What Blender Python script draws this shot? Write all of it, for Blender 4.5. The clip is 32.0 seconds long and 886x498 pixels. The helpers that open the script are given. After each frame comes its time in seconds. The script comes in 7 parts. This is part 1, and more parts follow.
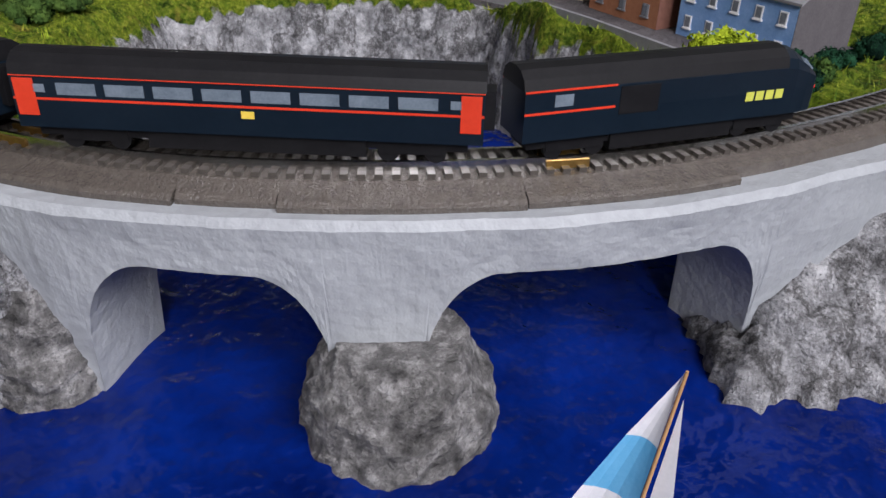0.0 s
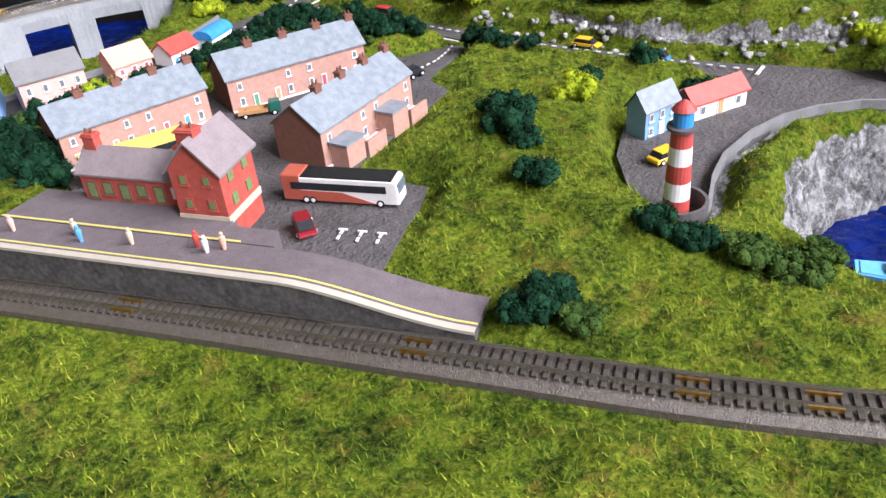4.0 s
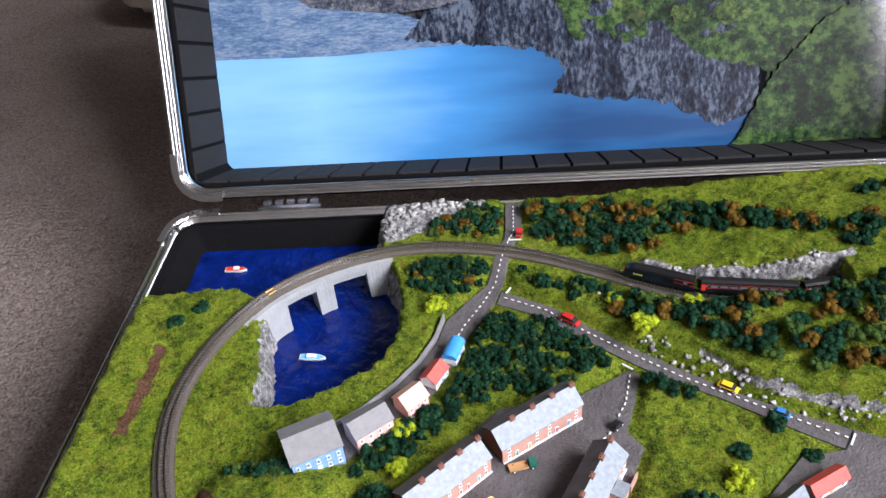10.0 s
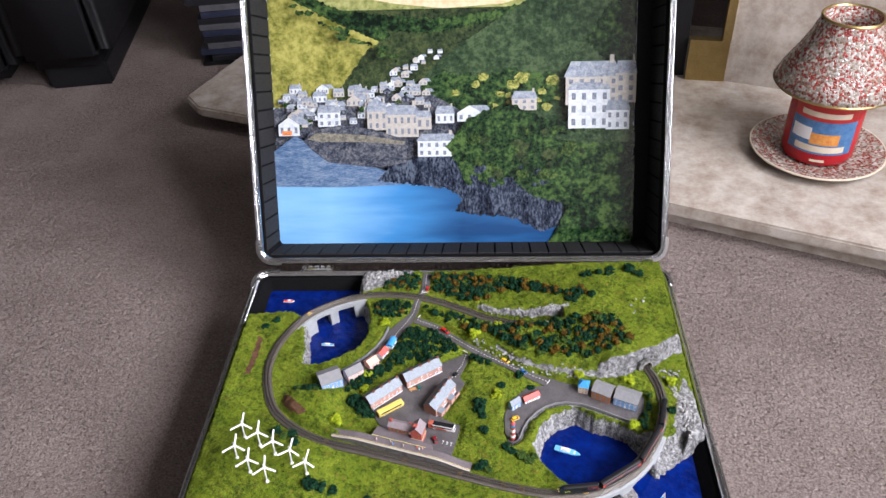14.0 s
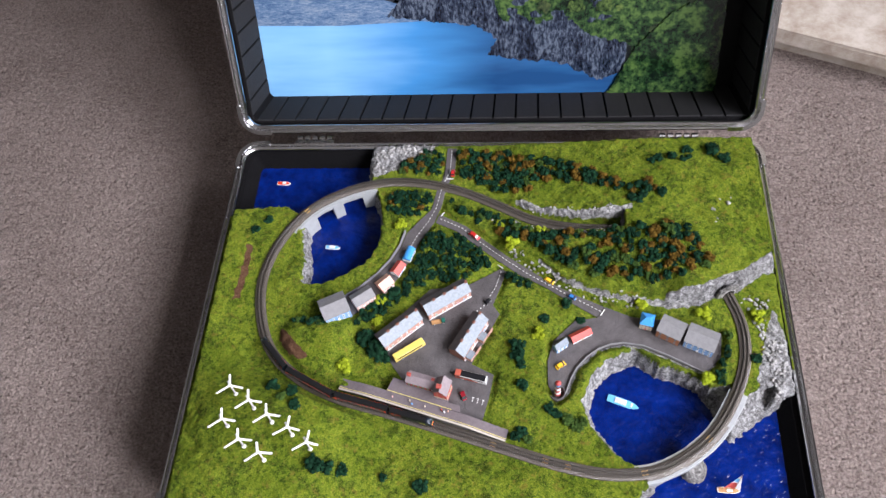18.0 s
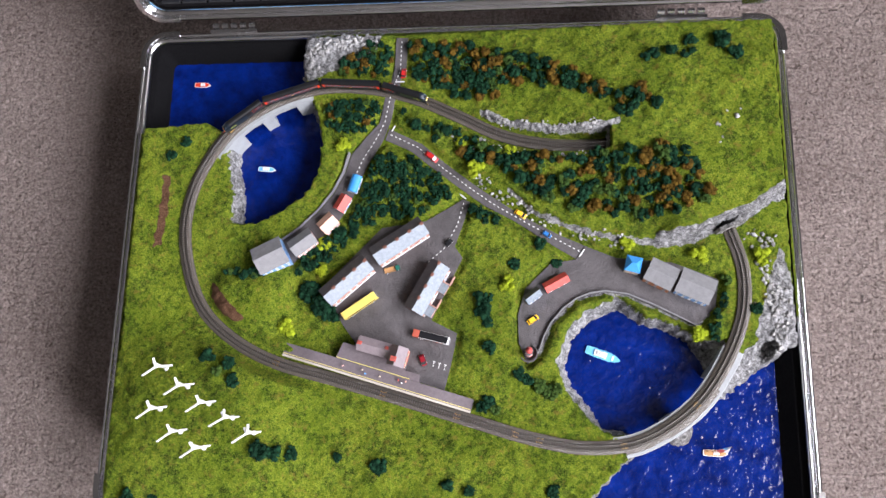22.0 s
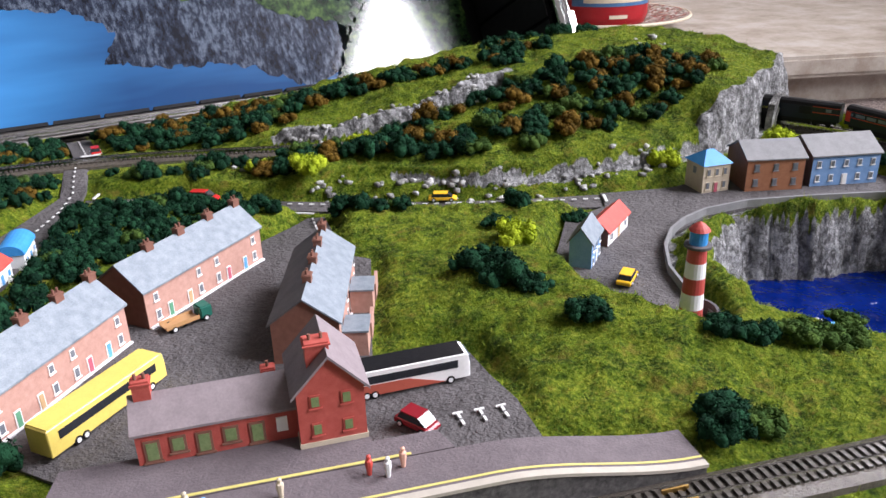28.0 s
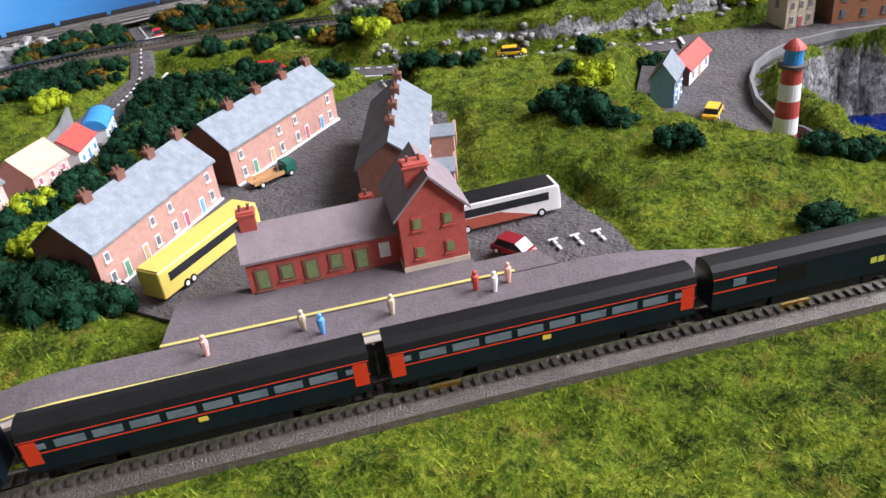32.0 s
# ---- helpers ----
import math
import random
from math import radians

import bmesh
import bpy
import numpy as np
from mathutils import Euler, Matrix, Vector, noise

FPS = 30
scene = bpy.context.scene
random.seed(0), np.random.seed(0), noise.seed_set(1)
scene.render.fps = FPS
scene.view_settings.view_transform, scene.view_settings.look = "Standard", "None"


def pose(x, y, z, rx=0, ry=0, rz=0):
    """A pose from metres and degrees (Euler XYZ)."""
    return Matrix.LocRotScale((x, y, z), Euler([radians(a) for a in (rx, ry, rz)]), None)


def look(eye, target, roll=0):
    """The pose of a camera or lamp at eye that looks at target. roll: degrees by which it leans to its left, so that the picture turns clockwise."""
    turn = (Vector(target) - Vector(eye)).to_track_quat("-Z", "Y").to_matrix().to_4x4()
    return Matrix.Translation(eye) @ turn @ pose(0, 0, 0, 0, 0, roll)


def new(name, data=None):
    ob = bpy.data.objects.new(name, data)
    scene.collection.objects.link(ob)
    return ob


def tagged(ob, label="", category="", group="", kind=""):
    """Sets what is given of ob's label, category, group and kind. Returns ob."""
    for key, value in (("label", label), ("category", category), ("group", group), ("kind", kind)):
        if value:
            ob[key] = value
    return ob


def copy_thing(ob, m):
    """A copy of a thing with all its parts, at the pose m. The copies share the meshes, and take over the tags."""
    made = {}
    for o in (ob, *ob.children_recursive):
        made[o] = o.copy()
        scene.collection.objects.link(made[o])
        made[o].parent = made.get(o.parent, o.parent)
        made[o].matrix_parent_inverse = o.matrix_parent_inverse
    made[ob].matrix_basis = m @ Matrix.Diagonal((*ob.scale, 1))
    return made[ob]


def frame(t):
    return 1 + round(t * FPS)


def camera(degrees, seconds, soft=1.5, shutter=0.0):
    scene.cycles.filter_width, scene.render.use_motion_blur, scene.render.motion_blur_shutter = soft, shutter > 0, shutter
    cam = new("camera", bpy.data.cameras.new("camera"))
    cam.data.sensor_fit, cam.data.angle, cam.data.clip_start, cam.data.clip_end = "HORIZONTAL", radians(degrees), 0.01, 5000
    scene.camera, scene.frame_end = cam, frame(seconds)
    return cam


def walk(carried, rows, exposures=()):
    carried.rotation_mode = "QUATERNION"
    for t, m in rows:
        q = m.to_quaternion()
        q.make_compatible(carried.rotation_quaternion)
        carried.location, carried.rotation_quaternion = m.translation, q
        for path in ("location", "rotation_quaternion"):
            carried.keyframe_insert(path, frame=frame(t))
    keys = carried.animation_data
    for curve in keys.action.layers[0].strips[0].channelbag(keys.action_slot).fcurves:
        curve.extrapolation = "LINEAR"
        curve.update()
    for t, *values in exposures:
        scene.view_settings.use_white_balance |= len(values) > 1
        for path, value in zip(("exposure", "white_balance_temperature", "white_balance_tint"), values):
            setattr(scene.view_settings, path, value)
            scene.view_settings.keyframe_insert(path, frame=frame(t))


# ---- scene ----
# Camera: eye, heading, tilt and lean of a hand-held walk round an open display case on a carpet.
PATH = [
    (0, 0.51107, 0.01561, 0.14849, 30.778, -30.484, 1.834),
    (0.5, 0.51117, 0.01586, 0.14879, 30.913, -30.726, 1.736),
    (1, 0.50505, 0.01320, 0.15613, 27.161, -32.184, 3.476),
    (1.5, 0.48300, 0.00763, 0.17061, 15.979, -37.562, 3.688),
    (2, 0.43792, 0.00593, 0.17255, 6.973, -33.955, -0.360),
    (2.5, 0.41188, -0.00460, 0.18022, 4.841, -34.841, -4.277),
    (3, 0.38206, -0.01533, 0.18933, 3.574, -35.174, -4.463),
    (3.5, 0.34467, -0.01963, 0.19256, 3.883, -34.496, -5.597),
    (4, 0.31112, -0.02273, 0.20239, 4.711, -33.384, -5.606),
    (4.5, 0.27333, -0.02546, 0.21472, 4.797, -32.159, -8.397),
    (6.5, 0.12757, -0.03266, 0.23601, 6.545, -34.530, -6.513),
    (7, 0.10874, -0.03951, 0.24042, 8.416, -34.445, -8.014),
    (7.5, 0.10405, -0.03646, 0.26652, 8.838, -36.973, -7.532),
    (8, 0.11675, -0.03182, 0.29182, 9.594, -38.017, -7.499),
    (8.5, 0.14430, -0.02021, 0.31933, 9.839, -39.897, -7.875),
    (9, 0.17016, -0.00195, 0.32838, 8.030, -40.999, -6.654),
    (9.5, 0.20301, 0.00136, 0.36837, 5.810, -40.668, -5.628),
    (10, 0.23789, -0.01946, 0.42510, 6.110, -39.420, -6.136),
    (10.5, 0.26575, -0.05296, 0.47676, 7.312, -39.970, -6.423),
    (11, 0.29452, -0.11296, 0.54371, 8.656, -40.882, -6.642),
    (11.5, 0.31889, -0.16420, 0.60552, 6.673, -42.330, -5.107),
    (12, 0.32959, -0.22460, 0.66873, 7.971, -43.193, -5.671),
    (12.5, 0.33134, -0.27387, 0.71519, 10.021, -43.072, -6.992),
    (13, 0.33849, -0.30530, 0.75678, 8.175, -41.736, -5.919),
    (13.5, 0.33437, -0.36581, 0.77971, 5.904, -39.922, -4.484),
    (14, 0.33191, -0.41091, 0.81015, 4.602, -38.743, -3.339),
    (14.5, 0.32075, -0.43866, 0.81109, 3.044, -36.681, -1.452),
    (16.5, 0.32170, -0.38961, 0.78423, 6.297, -36.923, -3.162),
    (17, 0.32577, -0.37956, 0.76163, 6.437, -36.428, -3.801),
    (17.5, 0.32767, -0.25983, 0.74021, 8.270, -44.496, -6.088),
    (18, 0.32496, -0.12165, 0.79024, 11.879, -58.779, -9.774),
    (18.5, 0.32485, -0.02372, 0.81106, 16.653, -69.870, -15.372),
    (19, 0.33355, 0.03494, 0.80906, 21.575, -73.863, -20.526),
    (19.5, 0.33968, 0.05650, 0.79055, 22.549, -75.517, -21.398),
    (20, 0.35349, 0.08427, 0.77475, 29.573, -77.996, -28.550),
    (20.5, 0.34141, 0.07404, 0.75453, 21.025, -77.058, -20.073),
    (21, 0.34160, 0.07730, 0.74382, 22.492, -77.059, -21.857),
    (21.5, 0.34576, 0.07673, 0.74247, 24.282, -76.722, -23.777),
    (22, 0.34651, 0.07456, 0.74251, 23.986, -75.975, -23.556),
    (22.5, 0.34409, 0.06995, 0.74390, 22.448, -74.825, -22.094),
    (23, 0.34249, 0.06666, 0.74603, 21.451, -74.116, -20.959),
    (23.5, 0.34534, 0.06594, 0.74277, 20.977, -73.571, -20.347),
    (24, 0.34819, 0.06622, 0.74522, 20.286, -73.382, -19.552),
    (24.5, 0.34790, 0.06592, 0.74388, 19.477, -73.363, -18.445),
    (25, 0.35792, 0.05026, 0.71115, 19.261, -72.121, -17.893),
    (25.5, 0.34525, 0.03025, 0.64116, 11.332, -63.772, -10.248),
    (27.5, 0.19904, 0.00192, 0.24423, -22.868, -23.811, 0.771),
    (28, 0.20765, 0.01090, 0.20725, -29.998, -24.005, -1.651),
    (28.5, 0.20991, 0.01076, 0.18828, -34.730, -24.872, -2.202),
    (29, 0.21838, 0.01134, 0.18749, -35.214, -27.416, -3.226),
    (29.5, 0.21820, 0.01475, 0.18995, -35.222, -29.859, -4.594),
    (30, 0.22070, 0.01522, 0.18987, -34.562, -31.287, -5.824),
    (30.5, 0.22161, 0.01543, 0.19104, -34.198, -30.676, -6.021),
    (31, 0.21955, 0.01681, 0.18977, -32.919, -30.746, -6.350),
    (31.5, 0.21618, 0.01652, 0.19199, -29.963, -30.972, -5.870),
    (32, 0.19747, 0.01050, 0.19492, -25.056, -31.079, -7.021),
]


def eye_pose(x, y, z, yaw, pitch, roll):
    return pose(x, y, z, 90 + pitch, 0, yaw) @ pose(0, 0, 0, 0, 0, roll)


cam = camera(58.38, 32.0)
EXPOSURE = [(0.0, -0.85), (1.0, -0.4), (2.0, 0.3), (3.0, 0.2), (4.0, 0.05), (7.0, -0.2), (9.0, 0.05), (14.0, -0.1), (24.0, 0.0), (28.0, -0.05), (32.0, -0.05)]
walk(cam, [(r[0], eye_pose(*r[1:])) for r in PATH], EXPOSURE)

# ---------------------------------------------------------------- light
world = bpy.data.worlds.new("world")
scene.world = world
world.use_nodes = True
sky = world.node_tree.nodes.new("ShaderNodeTexSky")
sky.sky_type = "NISHITA"
sky.sun_disc = False
sky.sun_elevation, sky.sun_rotation = radians(35), radians(90)
world.node_tree.links.new(sky.outputs[0], world.node_tree.nodes["Background"].inputs[0])
world.node_tree.nodes["Background"].inputs[1].default_value = 0.06


def window_light(name, eye, target, w, h, power, colour=(0.945, 0.925, 1.0)):
    lamp = bpy.data.lights.new(name, "AREA")
    lamp.shape, lamp.size, lamp.size_y, lamp.energy, lamp.color = "RECTANGLE", w, h, power, colour
    ob = new(name, lamp)
    ob.matrix_world = look(eye, target)
    return ob


window_light("window_daylight", (1.82, -1.60, 1.62), (0.0, -1.60, 1.62), 0.70, 1.16, 150)
window_light("window_daylight", (1.82, -0.28, 1.62), (0.0, -0.28, 1.62), 1.25, 1.1, 130)
scene.view_settings.exposure = 0.0

# ---------------------------------------------------------------- materials


class Nodes:
    """A principled material with a few shorthands; coordinates are metres on the object."""

    def __init__(self, name, rough=0.6, metal=0.0, spec=0.5):
        self.m = bpy.data.materials.new(name)
        self.m.use_nodes = True
        self.t = self.m.node_tree
        self.b = self.t.nodes["Principled BSDF"]
        self.b.inputs["Roughness"].default_value = rough
        self.b.inputs["Metallic"].default_value = metal
        self.b.inputs["Specular IOR Level"].default_value = spec
        self.c = self.t.nodes.new("ShaderNodeTexCoord").outputs["Object"]
        self.bumps = None

    def node(self, kind, **inputs):
        n = self.t.nodes.new(kind)
        for k, v in inputs.items():
            k = k.replace("_", " ")
            if hasattr(v, "is_output"):
                self.t.links.new(v, n.inputs[k])
            else:
                n.inputs[k].default_value = v
        return n

    def noise(self, scale, detail=4.0, rough=0.6, stretch=None):
        c = self.c
        if stretch:
            mp = self.t.nodes.new("ShaderNodeMapping")
            self.t.links.new(c, mp.inputs[0])
            mp.inputs["Scale"].default_value = stretch
            c = mp.outputs[0]
        return self.node("ShaderNodeTexNoise", Vector=c, Scale=scale, Detail=detail, Roughness=rough).outputs["Fac"]

    def voronoi(self, scale, feature="F1", out="Distance"):
        n = self.node("ShaderNodeTexVoronoi", Vector=self.c, Scale=scale)
        n.feature = feature
        return n.outputs[out]

    def ramp(self, fac, *stops):
        n = self.t.nodes.new("ShaderNodeValToRGB")
        self.t.links.new(fac, n.inputs[0])
        e = n.color_ramp.elements
        while len(e) < len(stops):
            e.new(0.5)
        for el, (p, c) in zip(e, stops):
            el.position, el.color = p, (*c, 1) if len(c) == 3 else c
        return n.outputs[0]

    def mix(self, fac, a, b, mode="MIX"):
        n = self.t.nodes.new("ShaderNodeMix")
        n.data_type, n.blend_type = "RGBA", mode
        for i, v in ((0, fac), (6, a), (7, b)):
            if hasattr(v, "is_output"):
                self.t.links.new(v, n.inputs[i])
            else:
                n.inputs[i].default_value = (*v, 1) if i and len(v) == 3 else v
        return n.outputs[2]

    def random(self):
        return self.t.nodes.new("ShaderNodeObjectInfo").outputs["Random"]

    def island(self):
        return self.t.nodes.new("ShaderNodeNewGeometry").outputs["Random Per Island"]

    def colour(self, v):
        if hasattr(v, "is_output"):
            self.t.links.new(v, self.b.inputs["Base Color"])
        else:
            self.b.inputs["Base Color"].default_value = (*v, 1)
        return self

    def bump(self, height, dist, strength=1.0):
        n = self.node("ShaderNodeBump", Height=height, Distance=dist, Strength=strength)
        if self.bumps is not None:
            self.t.links.new(self.bumps, n.inputs["Normal"])
        self.bumps = n.outputs[0]
        self.t.links.new(self.bumps, self.b.inputs["Normal"])
        return self

    def roughness(self, fac, lo, hi):
        self.t.links.new(self.ramp(fac, (0.3, (lo,) * 3), (0.7, (hi,) * 3)), self.b.inputs["Roughness"])
        return self


def dull(name, a, b, scale=300.0, rough=0.7, bump=0.0, metal=0.0, spec=0.4):
    """Two shades mottled at two scales, with a fine relief."""
    n = Nodes(name, rough, metal, spec)
    f = n.mix(0.4, n.noise(scale), n.noise(scale * 7, 2.0))
    n.colour(n.ramp(f, (0.3, a), (0.7, b)))
    if bump:
        n.bump(n.noise(scale * 4, 3.0), bump)
    return n.m


def make_grass():
    """Static grass with bare earth and cliffs; the land's own layers say where each lies."""
    n = Nodes("grass_mat", 0.95, 0, 0.12)
    f = n.mix(0.5, n.noise(70, 4.0, 0.65), n.noise(260, 3.0, 0.6))
    g = n.noise(900, 3.0, 0.7)
    c = n.ramp(f, (0.40, (0.016, 0.040, 0.004)), (0.48, (0.11, 0.185, 0.012)), (0.54, (0.26, 0.325, 0.024)), (0.62, (0.080, 0.140, 0.010)))
    c = n.mix(0.5, c, n.ramp(g, (0.38, (0.010, 0.022, 0.003)), (0.5, (0.10, 0.15, 0.013)), (0.64, (0.32, 0.32, 0.05))), "MIX")
    c = n.mix(n.ramp(n.noise(30, 4.0, 0.6), (0.44, (0, 0, 0)), (0.58, (0.5, 0.5, 0.5))), c, (0.50, 0.60, 0.40), "MULTIPLY")
    c = n.mix(n.ramp(n.noise(150, 5.0, 0.7), (0.56, (0, 0, 0)), (0.66, (0.55, 0.55, 0.55))), c, (0.22, 0.16, 0.033))
    layer = n.t.nodes.new("ShaderNodeAttribute")
    layer.attribute_name = "cover"
    sep = n.t.nodes.new("ShaderNodeSeparateColor")
    n.t.links.new(layer.outputs["Color"], sep.inputs[0])
    ragged = n.noise(330, 4.0, 0.7)
    k = n.mix(0.45, sep.outputs[0], ragged)
    rock = n.ramp(n.noise(300, 7.0, 0.74, (1.0, 1.0, 0.85)), (0.34, (0.035, 0.034, 0.034)), (0.46, (0.22, 0.22, 0.225)), (0.54, (0.42, 0.42, 0.43)), (0.66, (0.74, 0.74, 0.75)))
    rock = n.mix(0.35, rock, n.ramp(n.noise(90, 3.0), (0.35, (0.09, 0.09, 0.095)), (0.6, (0.60, 0.60, 0.61))))
    crack = n.ramp(n.noise(130, 6.0, 0.7, (1.0, 1.0, 0.7)), (0.43, (1, 1, 1)), (0.485, (0.22, 0.21, 0.20)), (0.54, (1, 1, 1)))
    rock = n.mix(0.8, rock, crack, "MULTIPLY")
    e = n.mix(0.5, sep.outputs[1], ragged)
    earth = n.ramp(g, (0.3, (0.05, 0.025, 0.012)), (0.7, (0.19, 0.10, 0.06)))
    c = n.mix(n.ramp(e, (0.54, (0, 0, 0)), (0.62, (1, 1, 1))), c, earth)
    n.colour(n.mix(n.ramp(k, (0.44, (0, 0, 0)), (0.52, (1, 1, 1))), c, rock))
    n.bump(g, 0.0012).bump(n.noise(350, 6.0, 0.7), 0.0025)
    return n.m


def make_rock(name, dark, mid, light, scale=260.0):
    n = Nodes(name, 0.75, 0, 0.35)
    f = n.noise(scale, 7.0, 0.72)
    v = n.noise(scale * 0.25, 3.0)
    n.colour(n.mix(0.35, n.ramp(f, (0.34, dark), (0.5, mid), (0.64, light)), n.ramp(v, (0.35, dark), (0.65, light))))
    n.bump(f, 0.0016).bump(n.noise(scale * 5, 3.0), 0.0005)
    return n.m


def make_water():
    n = Nodes("water_mat", 0.055, 0, 0.22)
    f = n.noise(70, 3.0)
    n.colour(n.ramp(f, (0.3, (0.0008, 0.006, 0.070)), (0.7, (0.0015, 0.016, 0.165))))
    n.bump(n.noise(170, 2.0, 0.5), 0.0013).bump(n.noise(420, 2.0, 0.5), 0.0003)
    return n.m


def make_carpet():
    n = Nodes("carpet_mat", 1.0, 0, 0.03)
    f = n.mix(0.3, n.noise(360, 3.0, 0.75), n.noise(150, 3.0, 0.7))
    c = n.ramp(f, (0.34, (0.10, 0.077, 0.070)), (0.46, (0.27, 0.215, 0.197)), (0.55, (0.39, 0.32, 0.295)), (0.68, (0.60, 0.51, 0.475)))
    c = n.mix(0.22, c, n.ramp(n.noise(9, 4.0), (0.35, (0.19, 0.150, 0.136)), (0.65, (0.50, 0.42, 0.39))))
    n.colour(c)
    n.bump(f, 0.012).bump(n.noise(95, 2.0), 0.010)
    return n.m


def make_asphalt():
    n = Nodes("asphalt_mat", 0.8, 0, 0.3)
    f = n.mix(0.5, n.noise(1800, 2.0), n.noise(90, 4.0))
    n.colour(n.ramp(f, (0.3, (0.060, 0.055, 0.057)), (0.7, (0.130, 0.120, 0.125))))
    n.bump(n.noise(900, 3.0), 0.0005).bump(n.noise(330, 3.0, 0.7), 0.0011)
    return n.m


def make_foliage(name, dark, light):
    n = Nodes(name, 0.95, 0, 0.1)
    r = n.mix(0.5, n.island(), n.noise(220, 3.0))
    n.colour(n.ramp(r, (0.2, dark), (0.8, light)))
    n.bump(n.noise(1500, 2.0), 0.0006)
    return n.m


GRASS, WATER, CARPET, ASPHALT = make_grass(), make_water(), make_carpet(), make_asphalt()
ROCK = make_rock("rock_mat", (0.07, 0.068, 0.066), (0.32, 0.315, 0.31), (0.66, 0.655, 0.65))
ROCK_GREY = make_rock("rock_grey_mat", (0.03, 0.029, 0.028), (0.16, 0.155, 0.15), (0.46, 0.45, 0.44), 420)
CONCRETE = dull("viaduct_paint_mat", (0.29, 0.305, 0.32), (0.37, 0.39, 0.405), 110, 0.55, 0.00035)
BALLAST = dull("ballast_mat", (0.060, 0.051, 0.043), (0.110, 0.095, 0.080), 700, 0.24, 0.0003, 0, 0.7)
ALUMINIUM = dull("aluminium_mat", (0.72, 0.72, 0.73), (0.88, 0.88, 0.89), 60, 0.14, 0, 1.0)
RIB = dull("foam_rib_mat", (0.010, 0.010, 0.011), (0.022, 0.022, 0.024), 300, 0.8, 0.0004, 0, 0.2)
CHROME = dull("chrome_mat", (0.75, 0.75, 0.76), (0.85, 0.85, 0.86), 60, 0.15, 0, 1.0)
STEEL = dull("rail_steel_mat", (0.55, 0.53, 0.50), (0.74, 0.72, 0.70), 200, 0.2, 0, 1.0)
BRASS = dull("brass_mat", (0.55, 0.33, 0.09), (0.75, 0.50, 0.18), 300, 0.35, 0, 1.0)
SLEEPER = dull("sleeper_mat", (0.045, 0.040, 0.035), (0.09, 0.08, 0.07), 900, 0.35)
FOAM = dull("black_foam_mat", (0.003, 0.003, 0.0035), (0.009, 0.009, 0.010), 500, 0.95, 0.0006, 0, 0.06)
BLACK = dull("black_mat", (0.005, 0.005, 0.006), (0.011, 0.011, 0.012), 300, 0.5, 0, 0, 0.2)
WHITE = dull("white_plastic_mat", (0.80, 0.80, 0.80), (0.88, 0.88, 0.88), 200, 0.4)
# Dark tone that holds down the light bounced by walls and ceiling.
LOW_BOUNCE = dull("wall_paint_mat", (0.10, 0.094, 0.088), (0.13, 0.122, 0.115), 5, 0.9)

# ---------------------------------------------------------------- mesh helpers


def mesh_of(bm, name, smooth=False):
    me = bpy.data.meshes.new(name)
    bm.normal_update()
    bm.to_mesh(me)
    bm.free()
    if smooth:
        me.polygons.foreach_set("use_smooth", [True] * len(me.polygons))
    return me


def part(name, bm, material, parent, label="", smooth=False):
    """Links a bmesh as one mesh object under a thing or a part."""
    ob = new(name, mesh_of(bm, name, smooth))
    ob.data.materials.append(material)
    ob.parent = parent
    return tagged(ob, label)


def solid(name, bm, material, label="", category="", group="", kind="", smooth=False, at=None):
    """Links a bmesh as one top-level mesh."""
    ob = new(name, mesh_of(bm, name, smooth))
    ob.data.materials.append(material)
    if at is not None:
        ob.matrix_world = at
    return tagged(ob, label, category, group, kind)


def thing(name, at, label, category, group="", kind=""):
    ob = new(name)
    ob.empty_display_size = 0.01
    ob.matrix_world = at
    return tagged(ob, label, category, group, kind)


def box(bm, x0, y0, z0, x1, y1, z1, m=None):
    vs = [bm.verts.new((x, y, z)) for z in (z0, z1) for x, y in ((x0, y0), (x1, y0), (x1, y1), (x0, y1))]
    for f in ((3, 2, 1, 0), (4, 5, 6, 7), (0, 1, 5, 4), (1, 2, 6, 5), (2, 3, 7, 6), (3, 0, 4, 7)):
        bm.faces.new([vs[i] for i in f])
    if m is not None:
        for v in vs:
            v.co = m @ v.co
    return vs


def boxes(*items):
    bm = bmesh.new()
    for it in items:
        box(bm, *it)
    return bm


def bevelled(bm, width, segments=2):
    bmesh.ops.bevel(bm, geom=bm.edges[:], offset=width, segments=segments, affect="EDGES", clamp_overlap=True)
    return bm


def prism(bm, outline, z0, z1, m=None):
    """An upright prism over a plan outline (counter-clockwise)."""
    lo = [bm.verts.new((x, y, z0)) for x, y in outline]
    hi = [bm.verts.new((x, y, z1)) for x, y in outline]
    n = len(outline)
    bm.faces.new(lo[::-1])
    bm.faces.new(hi)
    for i in range(n):
        bm.faces.new((lo[i], lo[(i + 1) % n], hi[(i + 1) % n], hi[i]))
    if m is not None:
        for v in lo + hi:
            v.co = m @ v.co


def tube(bm, p0, p1, r0, r1=None, n=10, caps=True):
    r1 = r0 if r1 is None else r1
    p0, p1 = Vector(p0), Vector(p1)
    q = (p1 - p0).to_track_quat("Z", "Y")
    rings = []
    for p, r in ((p0, r0), (p1, r1)):
        rings.append([bm.verts.new(p + q @ Vector((r * math.cos(2 * math.pi * i / n), r * math.sin(2 * math.pi * i / n), 0))) for i in range(n)])
    for i in range(n):
        bm.faces.new((rings[0][i], rings[0][(i + 1) % n], rings[1][(i + 1) % n], rings[1][i]))
    if caps:
        bm.faces.new(rings[0][::-1])
        bm.faces.new(rings[1])


